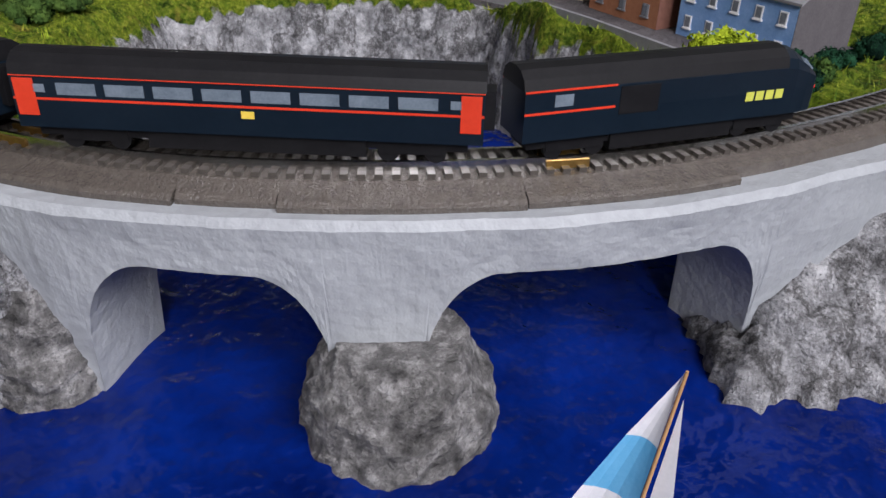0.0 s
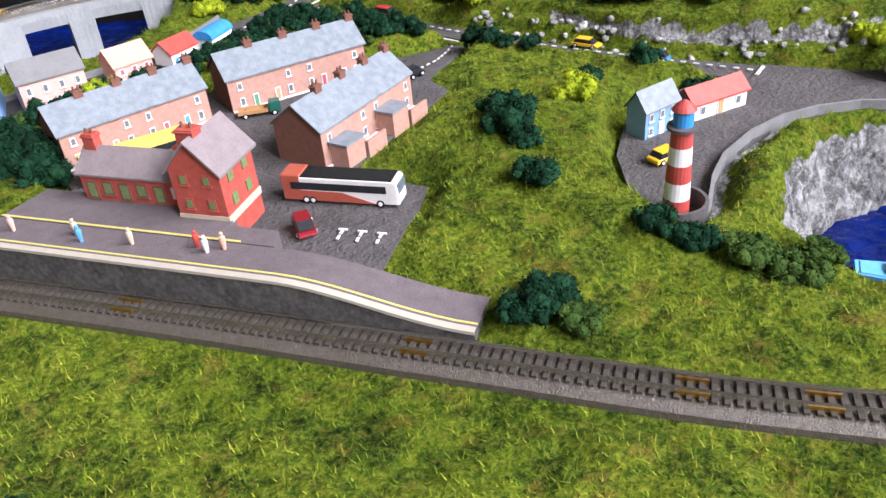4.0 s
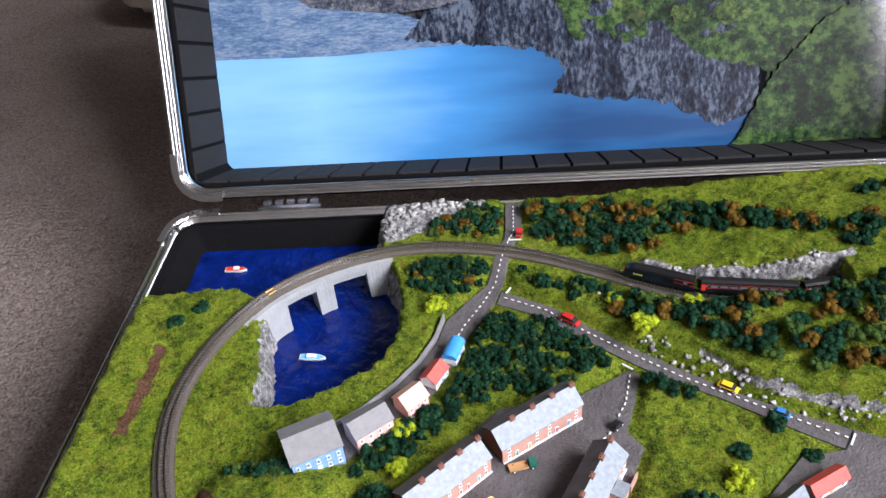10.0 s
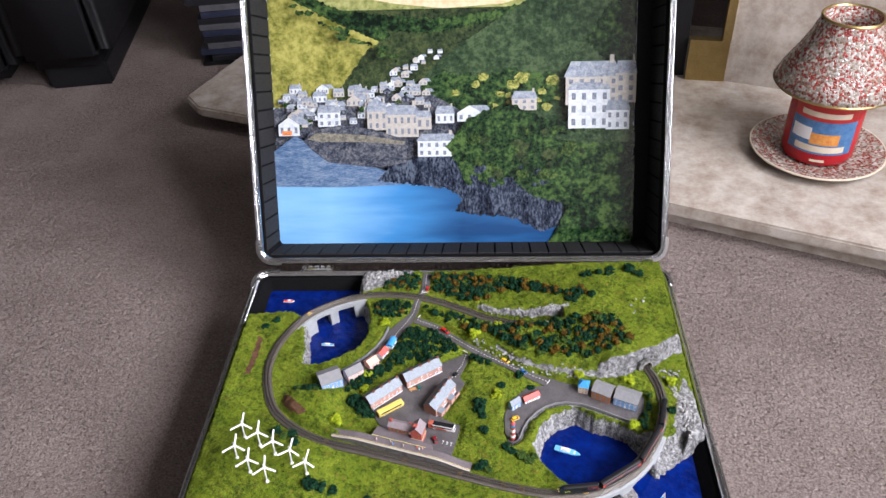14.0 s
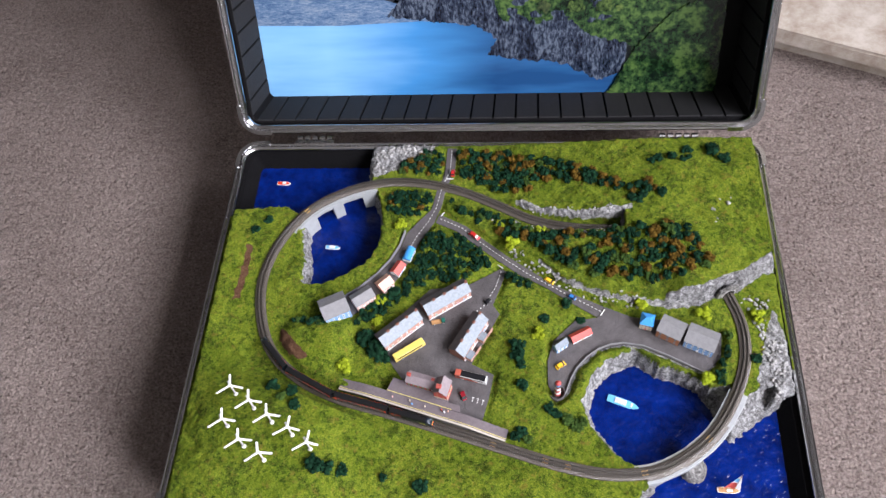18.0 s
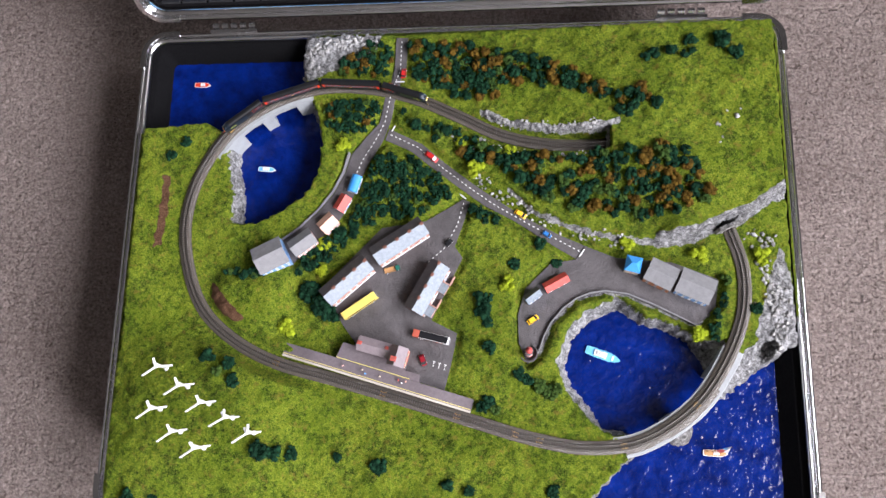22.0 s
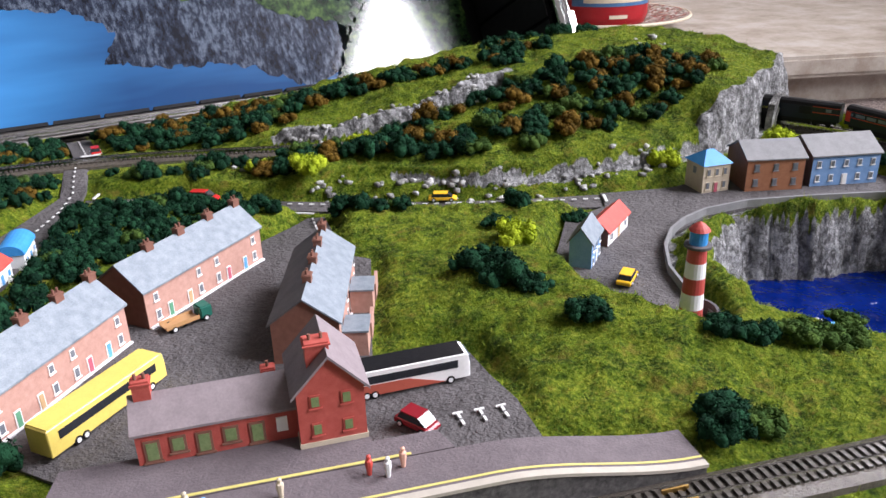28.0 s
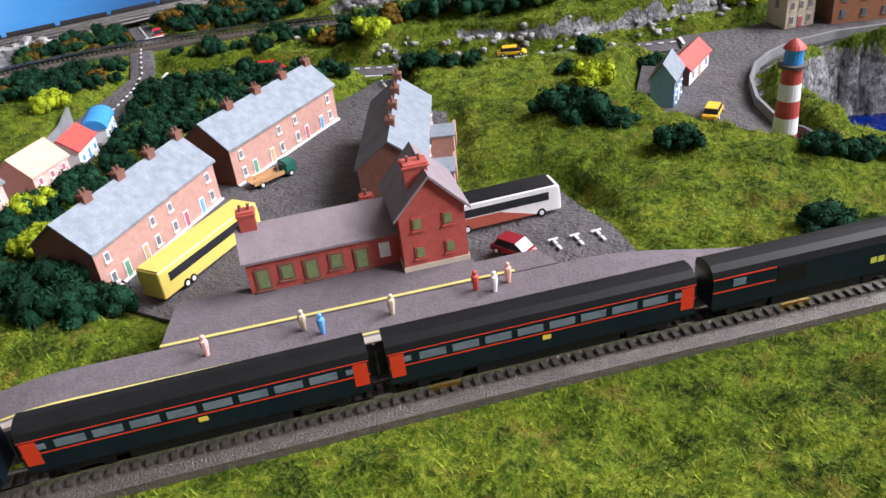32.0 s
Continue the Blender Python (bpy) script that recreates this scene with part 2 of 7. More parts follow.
def lathe(bm, profile, n=24, m=None):
    """A turned shape from (radius, height) pairs, bottom to top."""
    rings = [[bm.verts.new((r * math.cos(2 * math.pi * i / n), r * math.sin(2 * math.pi * i / n), z)) for i in range(n)] for r, z in profile]
    for a, b in zip(rings, rings[1:]):
        for i in range(n):
            bm.faces.new((a[i], a[(i + 1) % n], b[(i + 1) % n], b[i]))
    bm.faces.new(rings[0][::-1])
    bm.faces.new(rings[-1])
    if m is not None:
        for ring in rings:
            for v in ring:
                v.co = m @ v.co


def hoop(bm, R, r, z, n=48):
    """A thin round ring lying flat."""
    rings = [[bm.verts.new(((R + r * math.cos(b)) * math.cos(a), (R + r * math.cos(b)) * math.sin(a), z + r * math.sin(b))) for b in (k * math.pi / 3 for k in range(6))] for a in (2 * math.pi * i / n for i in range(n))]
    for p, q in zip(rings, rings[1:] + rings[:1]):
        for i in range(6):
            bm.faces.new((p[i], q[i], q[(i + 1) % 6], p[(i + 1) % 6]))


def loft(bm, sections, closed_ends=True):
    """Faces between equal closed rings of points."""
    rings = [[bm.verts.new(p) for p in s] for s in sections]
    n = len(rings[0])
    for a, b in zip(rings, rings[1:]):
        for i in range(n):
            bm.faces.new((a[i], a[(i + 1) % n], b[(i + 1) % n], b[i]))
    if closed_ends:
        bm.faces.new(rings[0][::-1])
        bm.faces.new(rings[-1])


# ---------------------------------------------------------------- plan of the layout
CASE_W, CASE_D, RIM = 0.57, 0.4265, 0.100
SEA, RAIL, BED, FLAT = 0.081, 0.1122, 0.1106, 0.1085
LOOP = [(0.4175, 0.3078), (0.3735, 0.3080), (0.3308, 0.3169), (0.2920, 0.3358), (0.2522, 0.3535), (0.2117, 0.3631), (0.1711, 0.3635), (0.1309, 0.3514), (0.0944, 0.3263), (0.0698, 0.2871), (0.0603, 0.2462), (0.0655, 0.2063), (0.0818, 0.1690), (0.1112, 0.1425), (0.1482, 0.1245), (0.1955, 0.1120), (0.2508, 0.0972), (0.3045, 0.0820), (0.3525, 0.0689), (0.3951, 0.0624), (0.4375, 0.0683), (0.4765, 0.0932), (0.5017, 0.1263), (0.5181, 0.1657), (0.5204, 0.2016), (0.5125, 0.2316),
        (0.5085, 0.240), (0.5055, 0.262), (0.4965, 0.288), (0.4805, 0.307), (0.4590, 0.3165), (0.4370, 0.3125)]
WATER_WEST = [(0.0960, 0.3262), (0.0972, 0.2978), (0.1035, 0.2735), (0.1040, 0.2487), (0.1187, 0.2485), (0.1388, 0.2573), (0.1585, 0.2728), (0.1678, 0.2913),
              (0.1688, 0.3183), (0.1639, 0.3404), (0.1541, 0.3602), (0.1480, 0.388), (0.151, 0.45), (-0.03, 0.45), (-0.03, 0.337), (0.0230, 0.337), (0.0705, 0.3413)]
WATER_EAST = [(0.4256, 0.1687), (0.4412, 0.1594), (0.4635, 0.1535), (0.4787, 0.1445), (0.4889, 0.1287), (0.4915, 0.1150), (0.5020, 0.0975), (0.5320, 0.1200),
              (0.5558, 0.1381), (0.61, 0.14), (0.61, -0.03), (0.380, -0.03), (0.3987, 0.0159), (0.4150, 0.0349), (0.4290, 0.0490), (0.4370, 0.0590), (0.4310, 0.0760),
              (0.4135, 0.0797), (0.4072, 0.0918), (0.3920, 0.1117), (0.3864, 0.1275), (0.3928, 0.146), (0.4046, 0.1592)]
TOWN = [(0.3035, 0.2607), (0.2977, 0.2632), (0.2906, 0.2584), (0.2670, 0.2438), (0.2300, 0.2380), (0.1800, 0.1850), (0.1858, 0.1787), (0.2013, 0.1553), (0.2118, 0.1416),
        (0.2071, 0.1275), (0.2586, 0.1125), (0.2855, 0.1045), (0.2905, 0.1250), (0.2930, 0.1390), (0.2945, 0.1500), (0.2736, 0.1603), (0.2938, 0.2025), (0.2983, 0.212),
        (0.2917, 0.2217), (0.2975, 0.2386)]
ROAD_MAIN = [(0.2330, 0.3270), (0.2623, 0.3125), (0.2823, 0.2951), (0.3068, 0.2759), (0.3308, 0.2591), (0.3542, 0.2441), (0.3773, 0.2318), (0.3990, 0.2221),
             (0.3920, 0.2110), (0.3771, 0.2198), (0.3588, 0.2319), (0.3402, 0.2442), (0.3165, 0.2568), (0.2973, 0.2710), (0.2727, 0.2901), (0.2525, 0.3065), (0.2300, 0.3170)]
ROAD_WEST = [(0.2473, 0.4114), (0.2466, 0.3826), (0.2400, 0.3584), (0.2346, 0.3344), (0.2278, 0.3161), (0.2161, 0.2955), (0.2094, 0.2802), (0.2010, 0.2560), (0.1900, 0.2400),
             (0.1700, 0.2220), (0.1560, 0.2080), (0.1400, 0.2235), (0.1600, 0.2375), (0.1760, 0.2530), (0.1880, 0.2690), (0.1965, 0.2870), (0.2010, 0.3040), (0.2126, 0.3191),
             (0.2246, 0.3320), (0.2298, 0.3559), (0.2364, 0.3829), (0.2370, 0.4118)]
HARBOUR = [(0.3980, 0.2222), (0.4224, 0.2123), (0.4669, 0.2084), (0.5022, 0.1946), (0.4990, 0.1731), (0.4838, 0.1573), (0.4302, 0.1821), (0.4125, 0.1843), (0.3899, 0.1788),
           (0.3693, 0.1590), (0.3600, 0.1341), (0.3510, 0.1263), (0.3440, 0.1429), (0.3436, 0.1657), (0.3492, 0.1866), (0.3700, 0.2077), (0.3906, 0.2110)]
CUTTING_WALL = [(0.3000, 0.2880), (0.3313, 0.2730), (0.3590, 0.2482), (0.3907, 0.2350), (0.4220, 0.2268), (0.4572, 0.2225), (0.4850, 0.2270), (0.5063, 0.2374), (0.5230, 0.2430), (0.5471, 0.2604), (0.5700, 0.2660)]


def smooth_loop(pts, steps=12):
    out = []
    n = len(pts)
    for i in range(n):
        p0, p1, p2, p3 = (Vector((*pts[(i + k) % n], 0)) for k in (-1, 0, 1, 2))
        for j in range(steps):
            t = j / steps
            out.append(0.5 * (2 * p1 + (p2 - p0) * t + (2 * p0 - 5 * p1 + 4 * p2 - p3) * t * t + (3 * p1 - p0 - 3 * p2 + p3) * t ** 3))
    return np.array([(p.x, p.y) for p in out])


RING = smooth_loop(LOOP)
RING_D = np.r_[0, np.cumsum(np.hypot(*(np.roll(RING, -1, 0) - RING).T))]
RING_LEN = float(RING_D[-1])
RING_X, RING_Y = np.r_[RING[:, 0], RING[0, 0]], np.r_[RING[:, 1], RING[0, 1]]


def on_track(s, side=0.0):
    """The place on the line s metres along it, side metres to its left, and the heading."""
    s = s % RING_LEN
    x, y = np.interp(s, RING_D, RING_X), np.interp(s, RING_D, RING_Y)
    a, b = (s - 0.004) % RING_LEN, (s + 0.004) % RING_LEN
    dx = np.interp(b, RING_D, RING_X) - np.interp(a, RING_D, RING_X)
    dy = np.interp(b, RING_D, RING_Y) - np.interp(a, RING_D, RING_Y)
    k = math.hypot(dx, dy)
    return x - side * dy / k, y + side * dx / k, math.atan2(dy, dx)


def inside(poly, X, Y):
    """Signed distance to an outline, positive inside."""
    P = np.array(poly)
    best = np.full(X.shape, 1e9)
    odd = np.zeros(X.shape, bool)
    for (ax, ay), (bx, by) in zip(P, np.roll(P, -1, 0)):
        ex, ey = bx - ax, by - ay
        t = np.clip(((X - ax) * ex + (Y - ay) * ey) / (ex * ex + ey * ey + 1e-12), 0, 1)
        best = np.minimum(best, np.hypot(X - ax - t * ex, Y - ay - t * ey))
        odd ^= ((ay > Y) != (by > Y)) & (X < ex * (Y - ay) / (ey + 1e-12) + ax)
    return np.where(odd, best, -best)


def off_line(X, Y, pts=RING, closed=True):
    best = np.full(X.shape, 1e9)
    Q = np.roll(pts, -1, 0) if closed else pts[1:]
    for (ax, ay), (bx, by) in zip(pts[::2] if closed else pts, pts[2::2] if closed else Q):
        ex, ey = bx - ax, by - ay
        t = np.clip(((X - ax) * ex + (Y - ay) * ey) / (ex * ex + ey * ey + 1e-12), 0, 1)
        best = np.minimum(best, np.hypot(X - ax - t * ex, Y - ay - t * ey))
    return best


def ease(a, b, v):
    t = np.clip((v - a) / (b - a), 0, 1)
    return t * t * (3 - 2 * t)


def ripple(X, Y, size, seed=0.0):
    """Smooth hummocks about one unit high from a few crossed waves."""
    k = 2 * math.pi / size
    return (np.sin(k * X + 1.7 * np.sin(0.6 * k * Y + seed)) + np.sin(1.13 * k * Y + 1.3 * np.sin(0.8 * k * X + 2 * seed)) + np.sin(0.7 * k * (X + Y) + seed)) / 3


def road_level(X, Y):
    return 0.1035 + 0.0055 * ease(0.320, 0.356, Y) - 0.0035 * ease(0.368, 0.385, Y) + 0.0028 * (1 - ease(0.255, 0.300, Y)) * (1 - ease(0.215, 0.235, X))


def town_level(X, Y):
    return 0.1068 - 0.0035 * ease(0.225, 0.262, Y) + 0.0028 * (1 - ease(0.126, 0.142, Y))


def ground_level(X, Y):
    X, Y = np.asarray(X, float), np.asarray(Y, float)
    z = 0.1085 + 0.0013 * ripple(X, Y, 0.045) + 0.0010 * ripple(X, Y, 0.017, 2.0) + 0.0006 * ripple(X, Y, 0.0083, 5.0)
    z = z + 0.0245 * np.exp(-(((X - 0.094) / 0.080) ** 4 + ((Y - 0.075) / 0.060) ** 4))
    z = z + 0.0030 * np.exp(-(((X - 0.27) / 0.13) ** 4 + ((Y - 0.03) / 0.035) ** 4))
    z = z + 0.0125 * np.exp(-(((X - 0.122) / 0.030) ** 4 + ((Y - 0.175) / 0.023) ** 4))
    z = z + 0.0050 * np.exp(-(((X - 0.325) / 0.030) ** 4 + ((Y - 0.150) / 0.050) ** 4))
    z = z + 0.0050 * np.exp(-(((X - 0.020) / 0.022) ** 2 + ((Y - 0.230) / 0.080) ** 4))
    # the wooded hill
    wall = np.interp(X, [p[0] for p in CUTTING_WALL], [p[1] for p in CUTTING_WALL])
    rise = 0.002 + 0.0220 * ease(0.300, 0.470, X)
    near = 0.24 + 0.62 * ease(0.445, 0.475, X)
    hill = 0.0035 * ease(0, 0.004, Y - wall) + rise * (near * ease(0.0, 0.0042, Y - wall) + (1 - near) * ease(0.0, 0.060, Y - wall))
    hill = hill * ease(0.290, 0.320, X + 0.0 * Y) * (1 - 0.35 * ease(0.345, 0.415, Y))
    z = z + np.where(Y > wall, hill, 0)
    # levelled ground under roads, yards and the line
    for poly, level in ((TOWN, town_level), (ROAD_MAIN, road_level), (ROAD_WEST, road_level), (HARBOUR, road_level)):
        w = ease(-0.007, -0.001, inside(poly, X, Y))
        z = z * (1 - w) + (level(X, Y) - 0.0006) * w
    d = off_line(X, Y)
    hidden = (X > 0.4185) & (Y > 0.236)
    cut = ease(0.20, 0.30, X) * ease(0.28, 0.30, Y)
    w = (1 - ease(0.0065, 0.0150 - 0.0045 * cut, d)) * np.where(hidden, 0, 1)
    z = z * (1 - w) + FLAT * w
    # edges drop to the rim
    edge = np.minimum(np.minimum(X - 0.0105, CASE_W - 0.0095 - X), np.minimum(Y - 0.0085, CASE_D - 0.0095 - Y)) + 0.0010 * ripple(X, Y, 0.013, 3.0)
    z = np.minimum(z, 0.088 + 3.2 * np.clip(edge + 0.003, 0, None))
    # water
    for poly in (WATER_WEST, WATER_EAST):
        sd = inside(poly, X, Y) + 0.0012 * ripple(X, Y, 0.011, 1.0)
        bank = 0.0075 + (0.0085 * (1 - ease(0.405, 0.450, X)) * ease(0.072, 0.086, Y) if poly is WATER_EAST else 0)
        w = ease(-bank, 0.001, sd)
        z = z * (1 - w) + 0.070 * w
        if poly is WATER_EAST:
            foot = (X > 0.487) & (Y < 0.146) & (Y > 0.085) & (off_line(X, Y) < 0.03)
            z = np.where(foot, np.minimum(z, 0.0800 + 1.05 * np.clip(-sd, 0, None)), z)
    return z


ROCK_BANKS = [[(0.150, 0.368), (0.166, 0.374), (0.200, 0.388), (0.219, 0.399), (0.225, 0.415), (0.150, 0.415)],
              [(0.527, 0.150), (0.540, 0.128), (0.560, 0.140), (0.558, 0.190), (0.550, 0.222), (0.541, 0.195)]]
EARTH_BANKS = [[(0.0885, 0.1900), (0.0960, 0.1850), (0.1080, 0.1720), (0.1200, 0.1600), (0.1160, 0.1560), (0.1000, 0.1660), (0.0900, 0.1790)],
               [(0.0345, 0.222), (0.0400, 0.224), (0.0430, 0.250), (0.0420, 0.285), (0.0370, 0.285), (0.0370, 0.250)]]


def cover(X, Y):
    """How far the land is bare rock and bare earth, 0 to 1."""
    X, Y = np.asarray(X, float), np.asarray(Y, float)
    wave = 0.0012 * ripple(X, Y, 0.010, 4.0)
    z = ground_level(X, Y) + 0.5 * wave
    low = 1 - ease(0.1022, 0.1042, z)
    rock = low * ease(-0.030, -0.026, inside(WATER_EAST, X, Y))
    rock = np.maximum(rock, low * ease(-0.013, -0.011, inside(WATER_WEST, X, Y)) * ease(0.078, 0.088, X))
    d = off_line(X, Y)
    rock = np.maximum(rock, np.where((X > 0.312) & (X < 0.426) & (Y > 0.311), ease(0.0080, 0.0088, d) * (1 - ease(0.0120, 0.0145, d + wave)), 0))
    wall = Y + wave - np.interp(X, [p[0] for p in CUTTING_WALL], [p[1] for p in CUTTING_WALL])
    rock = np.maximum(rock, np.where((X > 0.335) & (X < 0.460), ease(-0.0022, -0.0008, wall) * (1 - ease(0.0012, 0.0030, wall)), 0))
    rock = np.maximum(rock, np.where((X > 0.452) & (X < 0.556), ease(-0.0045, -0.002, wall) * (1 - ease(0.0050, 0.0080, wall)), 0))
    for poly in ROCK_BANKS:
        rock = np.maximum(rock, ease(-0.002, 0.002, inside(poly, X, Y) + wave))
    earth = 0 * rock
    for poly in EARTH_BANKS:
        earth = np.maximum(earth, ease(-0.003, 0.001, inside(poly, X, Y) + wave))
    return rock, earth


def grid_sheet(x0, x1, y0, y1, step, level):
    nx, ny = int((x1 - x0) / step) + 1, int((y1 - y0) / step) + 1
    X, Y = np.meshgrid(np.linspace(x0, x1, nx), np.linspace(y0, y1, ny))
    Z = level(X, Y)
    verts = np.stack([X, Y, Z], -1).reshape(-1, 3)
    i = np.arange(nx * ny).reshape(ny, nx)
    faces = np.stack([i[:-1, :-1], i[:-1, 1:], i[1:, 1:], i[1:, :-1]], -1).reshape(-1, 4)
    return verts, faces, Z


def sheet(name, verts, faces, material, smooth=True):
    me = bpy.data.meshes.new(name)
    me.from_pydata([tuple(v) for v in verts], [], [tuple(f) for f in faces])
    if smooth:
        me.polygons.foreach_set("use_smooth", [True] * len(me.polygons))
    me.materials.append(material)
    return new(name, me)


def patch(name, poly, level, material, label, category, kind="structure", lift=0.0, spacing=0.004):
    """A thin surface over a plan outline, following the level of the ground."""
    from mathutils.geometry import delaunay_2d_cdt
    P = [Vector(p) for p in poly]
    xs, ys = [p.x for p in P], [p.y for p in P]
    X, Y = np.meshgrid(np.arange(min(xs), max(xs), spacing), np.arange(min(ys), max(ys), spacing))
    ok = inside(poly, X, Y) > spacing * 0.4
    pts = P + [Vector((x, y)) for x, y in zip(X[ok], Y[ok])]
    v, _, f, *_ = delaunay_2d_cdt(pts, [], [list(range(len(P)))], 1, 1e-6)
    z = level(np.array([p.x for p in v]), np.array([p.y for p in v])) + lift
    n = len(v)
    verts = [(p.x, p.y, zz) for p, zz in zip(v, z)] + [(p.x, p.y, zz - 0.0012) for p, zz in zip(v, z)]
    faces = [tuple(t) for t in f]
    m = len(P)
    faces += [(i, i + n, (i + 1) % m + n, (i + 1) % m) for i in range(m)]
    ob = sheet(name, verts, faces, material, False)
    return tagged(ob, label, category, kind=kind)

# ---------------------------------------------------------------- room
solid("floor", boxes((-1.8, -2.2, -0.05, 1.85, 2.0, 0.0)), CARPET, "pinkish brown twist pile carpet", "carpet", kind="structure")
# Ceiling and walls are out of view, added dark to limit fill light.
solid("ceiling", boxes((-1.9, -2.3, 2.4, 1.95, 2.1, 2.5)), LOW_BOUNCE, "plain unseen ceiling, kept dark against bounced light", "ceiling", kind="structure")
solid("wall_north", boxes((-1.9, 2.0, 0, 1.95, 2.1, 2.4)), LOW_BOUNCE, "plain unseen wall, kept dark against bounced light", "wall", kind="structure")
solid("wall_south", boxes((-1.9, -2.3, 0, 1.95, -2.2, 2.4)), LOW_BOUNCE, "plain unseen wall, kept dark against bounced light", "wall", kind="structure")
solid("wall_west", boxes((-1.9, -2.2, 0, -1.8, 2.0, 2.4)), LOW_BOUNCE, "plain unseen wall, kept dark against bounced light", "wall", kind="structure")
solid("wall_east", boxes((1.85, -2.2, 0, 1.95, 2.0, 1.0), (1.85, -2.2, 2.2, 1.95, 2.0, 2.4), (1.85, -2.2, 1.0, 1.95, -1.98, 2.2), (1.85, -1.22, 1.0, 1.95, -0.95, 2.2), (1.85, 0.40, 1.0, 1.95, 2.0, 2.2)), LOW_BOUNCE, "plain unseen wall with two window openings, kept dark against bounced light", "wall", kind="structure")


def round_rect(w, d, r, n=6):
    out = []
    for cx, cy, a0 in ((w - r, r, -90), (w - r, d - r, 0), (r, d - r, 90), (r, r, 180)):
        for i in range(n + 1):
            a = radians(a0 + 90 * i / n)
            out.append((cx + r * math.cos(a), cy + r * math.sin(a)))
    return out


def frame_band(bm, w, d, inset0, inset1, z0, z1, r=0.022):
    """A closed band between two rounded rectangles, z0 to z1."""
    outer, inner = round_rect(w - 2 * inset0, d - 2 * inset0, r - inset0), round_rect(w - 2 * inset1, d - 2 * inset1, max(r - inset1, 0.003))
    outer = [(x + inset0, y + inset0) for x, y in outer]
    inner = [(x + inset1, y + inset1) for x, y in inner]
    n = len(outer)
    rings = [[bm.verts.new((x, y, z)) for x, y in o] for o, z in ((outer, z0), (outer, z1), (inner, z1), (inner, z0))]
    for a in range(4):
        p, q = rings[a], rings[(a + 1) % 4]
        for i in range(n):
            bm.faces.new((p[i], p[(i + 1) % n], q[(i + 1) % n], q[i]))


def build_case():
    case = thing("display_case", pose(0, 0, 0), "open aluminium framed flight case with black lining, lying on the carpet", "case")
    bm = bmesh.new()
    frame_band(bm, CASE_W, CASE_D, 0.002, 0.0050, 0.006, RIM - 0.008)
    part("outer_shell", bm, BLACK, case)
    part("base_panel", boxes((0.004, 0.004, 0.003, CASE_W - 0.004, CASE_D - 0.004, 0.012)), BLACK, case)
    bm = bmesh.new()
    frame_band(bm, CASE_W, CASE_D, 0.0055, 0.0085, 0.012, RIM - 0.004)
    part("lining", bm, FOAM, case, "black felt lining")
    bm = bmesh.new()
    rings = [[(x + i, y + i, z) for x, y in round_rect(CASE_W - 2 * i, CASE_D - 2 * i, max(0.022 - i, 0.004))] for i, z in ((0.0086, 0.074), (0.0086, RIM - 0.006), (0.0125, RIM - 0.007), (0.0242, 0.079), (0.0242, 0.074))]
    loft(bm, rings, False)
    bmesh.ops.recalc_face_normals(bm, faces=bm.faces[:])
    part("inner_wedge", bm, FOAM, case, "sloping black inner lining")
    bm = bmesh.new()
    frame_band(bm, CASE_W, CASE_D, 0.0, 0.0030, RIM - 0.012, RIM - 0.001)
    frame_band(bm, CASE_W, CASE_D, 0.0030, 0.0052, RIM - 0.012, RIM - 0.0030)
    frame_band(bm, CASE_W, CASE_D, 0.0052, 0.0075, RIM - 0.012, RIM)
    part("base_rim", bevelled(bm, 0.0007, 2), ALUMINIUM, case, "grooved aluminium rim", True)
    bm = bmesh.new()
    frame_band(bm, CASE_W, CASE_D, -0.001, 0.002, 0.0, 0.012)
    part("foot_rim", bm, ALUMINIUM, case)
    # lid, in its own space: x across, y up the lid, z into the lid
    lid = thing("lid", pose(0, 0, 0), "", "")
    for k in list(lid.keys()):
        del lid[k]
    tilt = 26.5
    lid.parent = case
    lid.matrix_basis = Matrix.Translation((0, CASE_D + 0.013, RIM + 0.001)) @ pose(0, 0, 0, 90 - tilt) @ pose(0, 0, 0)
    flip = Matrix.Diagonal((1, 1, -1, 1))
    depth = 0.095
    for nm, mt, spec, lab in (
        ("lid_rim", ALUMINIUM, ((0, 0.0030, -0.002, 0.011), (0.0030, 0.0052, 0.001, 0.011), (0.0052, 0.0075, -0.001, 0.011)), "bright grooved aluminium lid rim"),
        ("lid_shell", BLACK, ((0.002, 0.0050, 0.0112, depth + 0.008),), ""),
        ("lid_lining", FOAM, ((0.0055, 0.0105, 0.0100, depth),), "black ribbed foam lining"),
    ):
        bm = bmesh.new()
        for a, b, z0, z1 in spec:
            frame_band(bm, CASE_W, CASE_D, a, b, z0, z1)
        for v in bm.verts:
            v.co = flip @ v.co
        bmesh.ops.reverse_faces(bm, faces=bm.faces[:])
        if nm == "lid_rim":
            bevelled(bm, 0.0007, 2)
        part(nm, bm, mt, lid, lab, nm == "lid_rim")
    part("lid_back", boxes((0.004, 0.004, -depth - 0.009, CASE_W - 0.004, CASE_D - 0.004, -depth - 0.003)), BLACK, lid)
    # ribs of the foam along the four inner faces
    bm = bmesh.new()
    for i in range(22):
        x = 0.0225 + i * (CASE_W - 0.045) / 21
        for y0, y1 in ((0.0105, 0.0123), (CASE_D - 0.0123, CASE_D - 0.0105)):
            box(bm, x - 0.0113, y0, -depth + 0.001, x + 0.0113, y1, -0.010)
    for i in range(16):
        y = 0.0225 + i * (CASE_D - 0.045) / 15
        for x0, x1 in ((0.0105, 0.0115), (CASE_W - 0.0115, CASE_W - 0.0105)):
            box(bm, x0, y - 0.0113, -depth + 0.001, x1, y + 0.0113, -0.010)
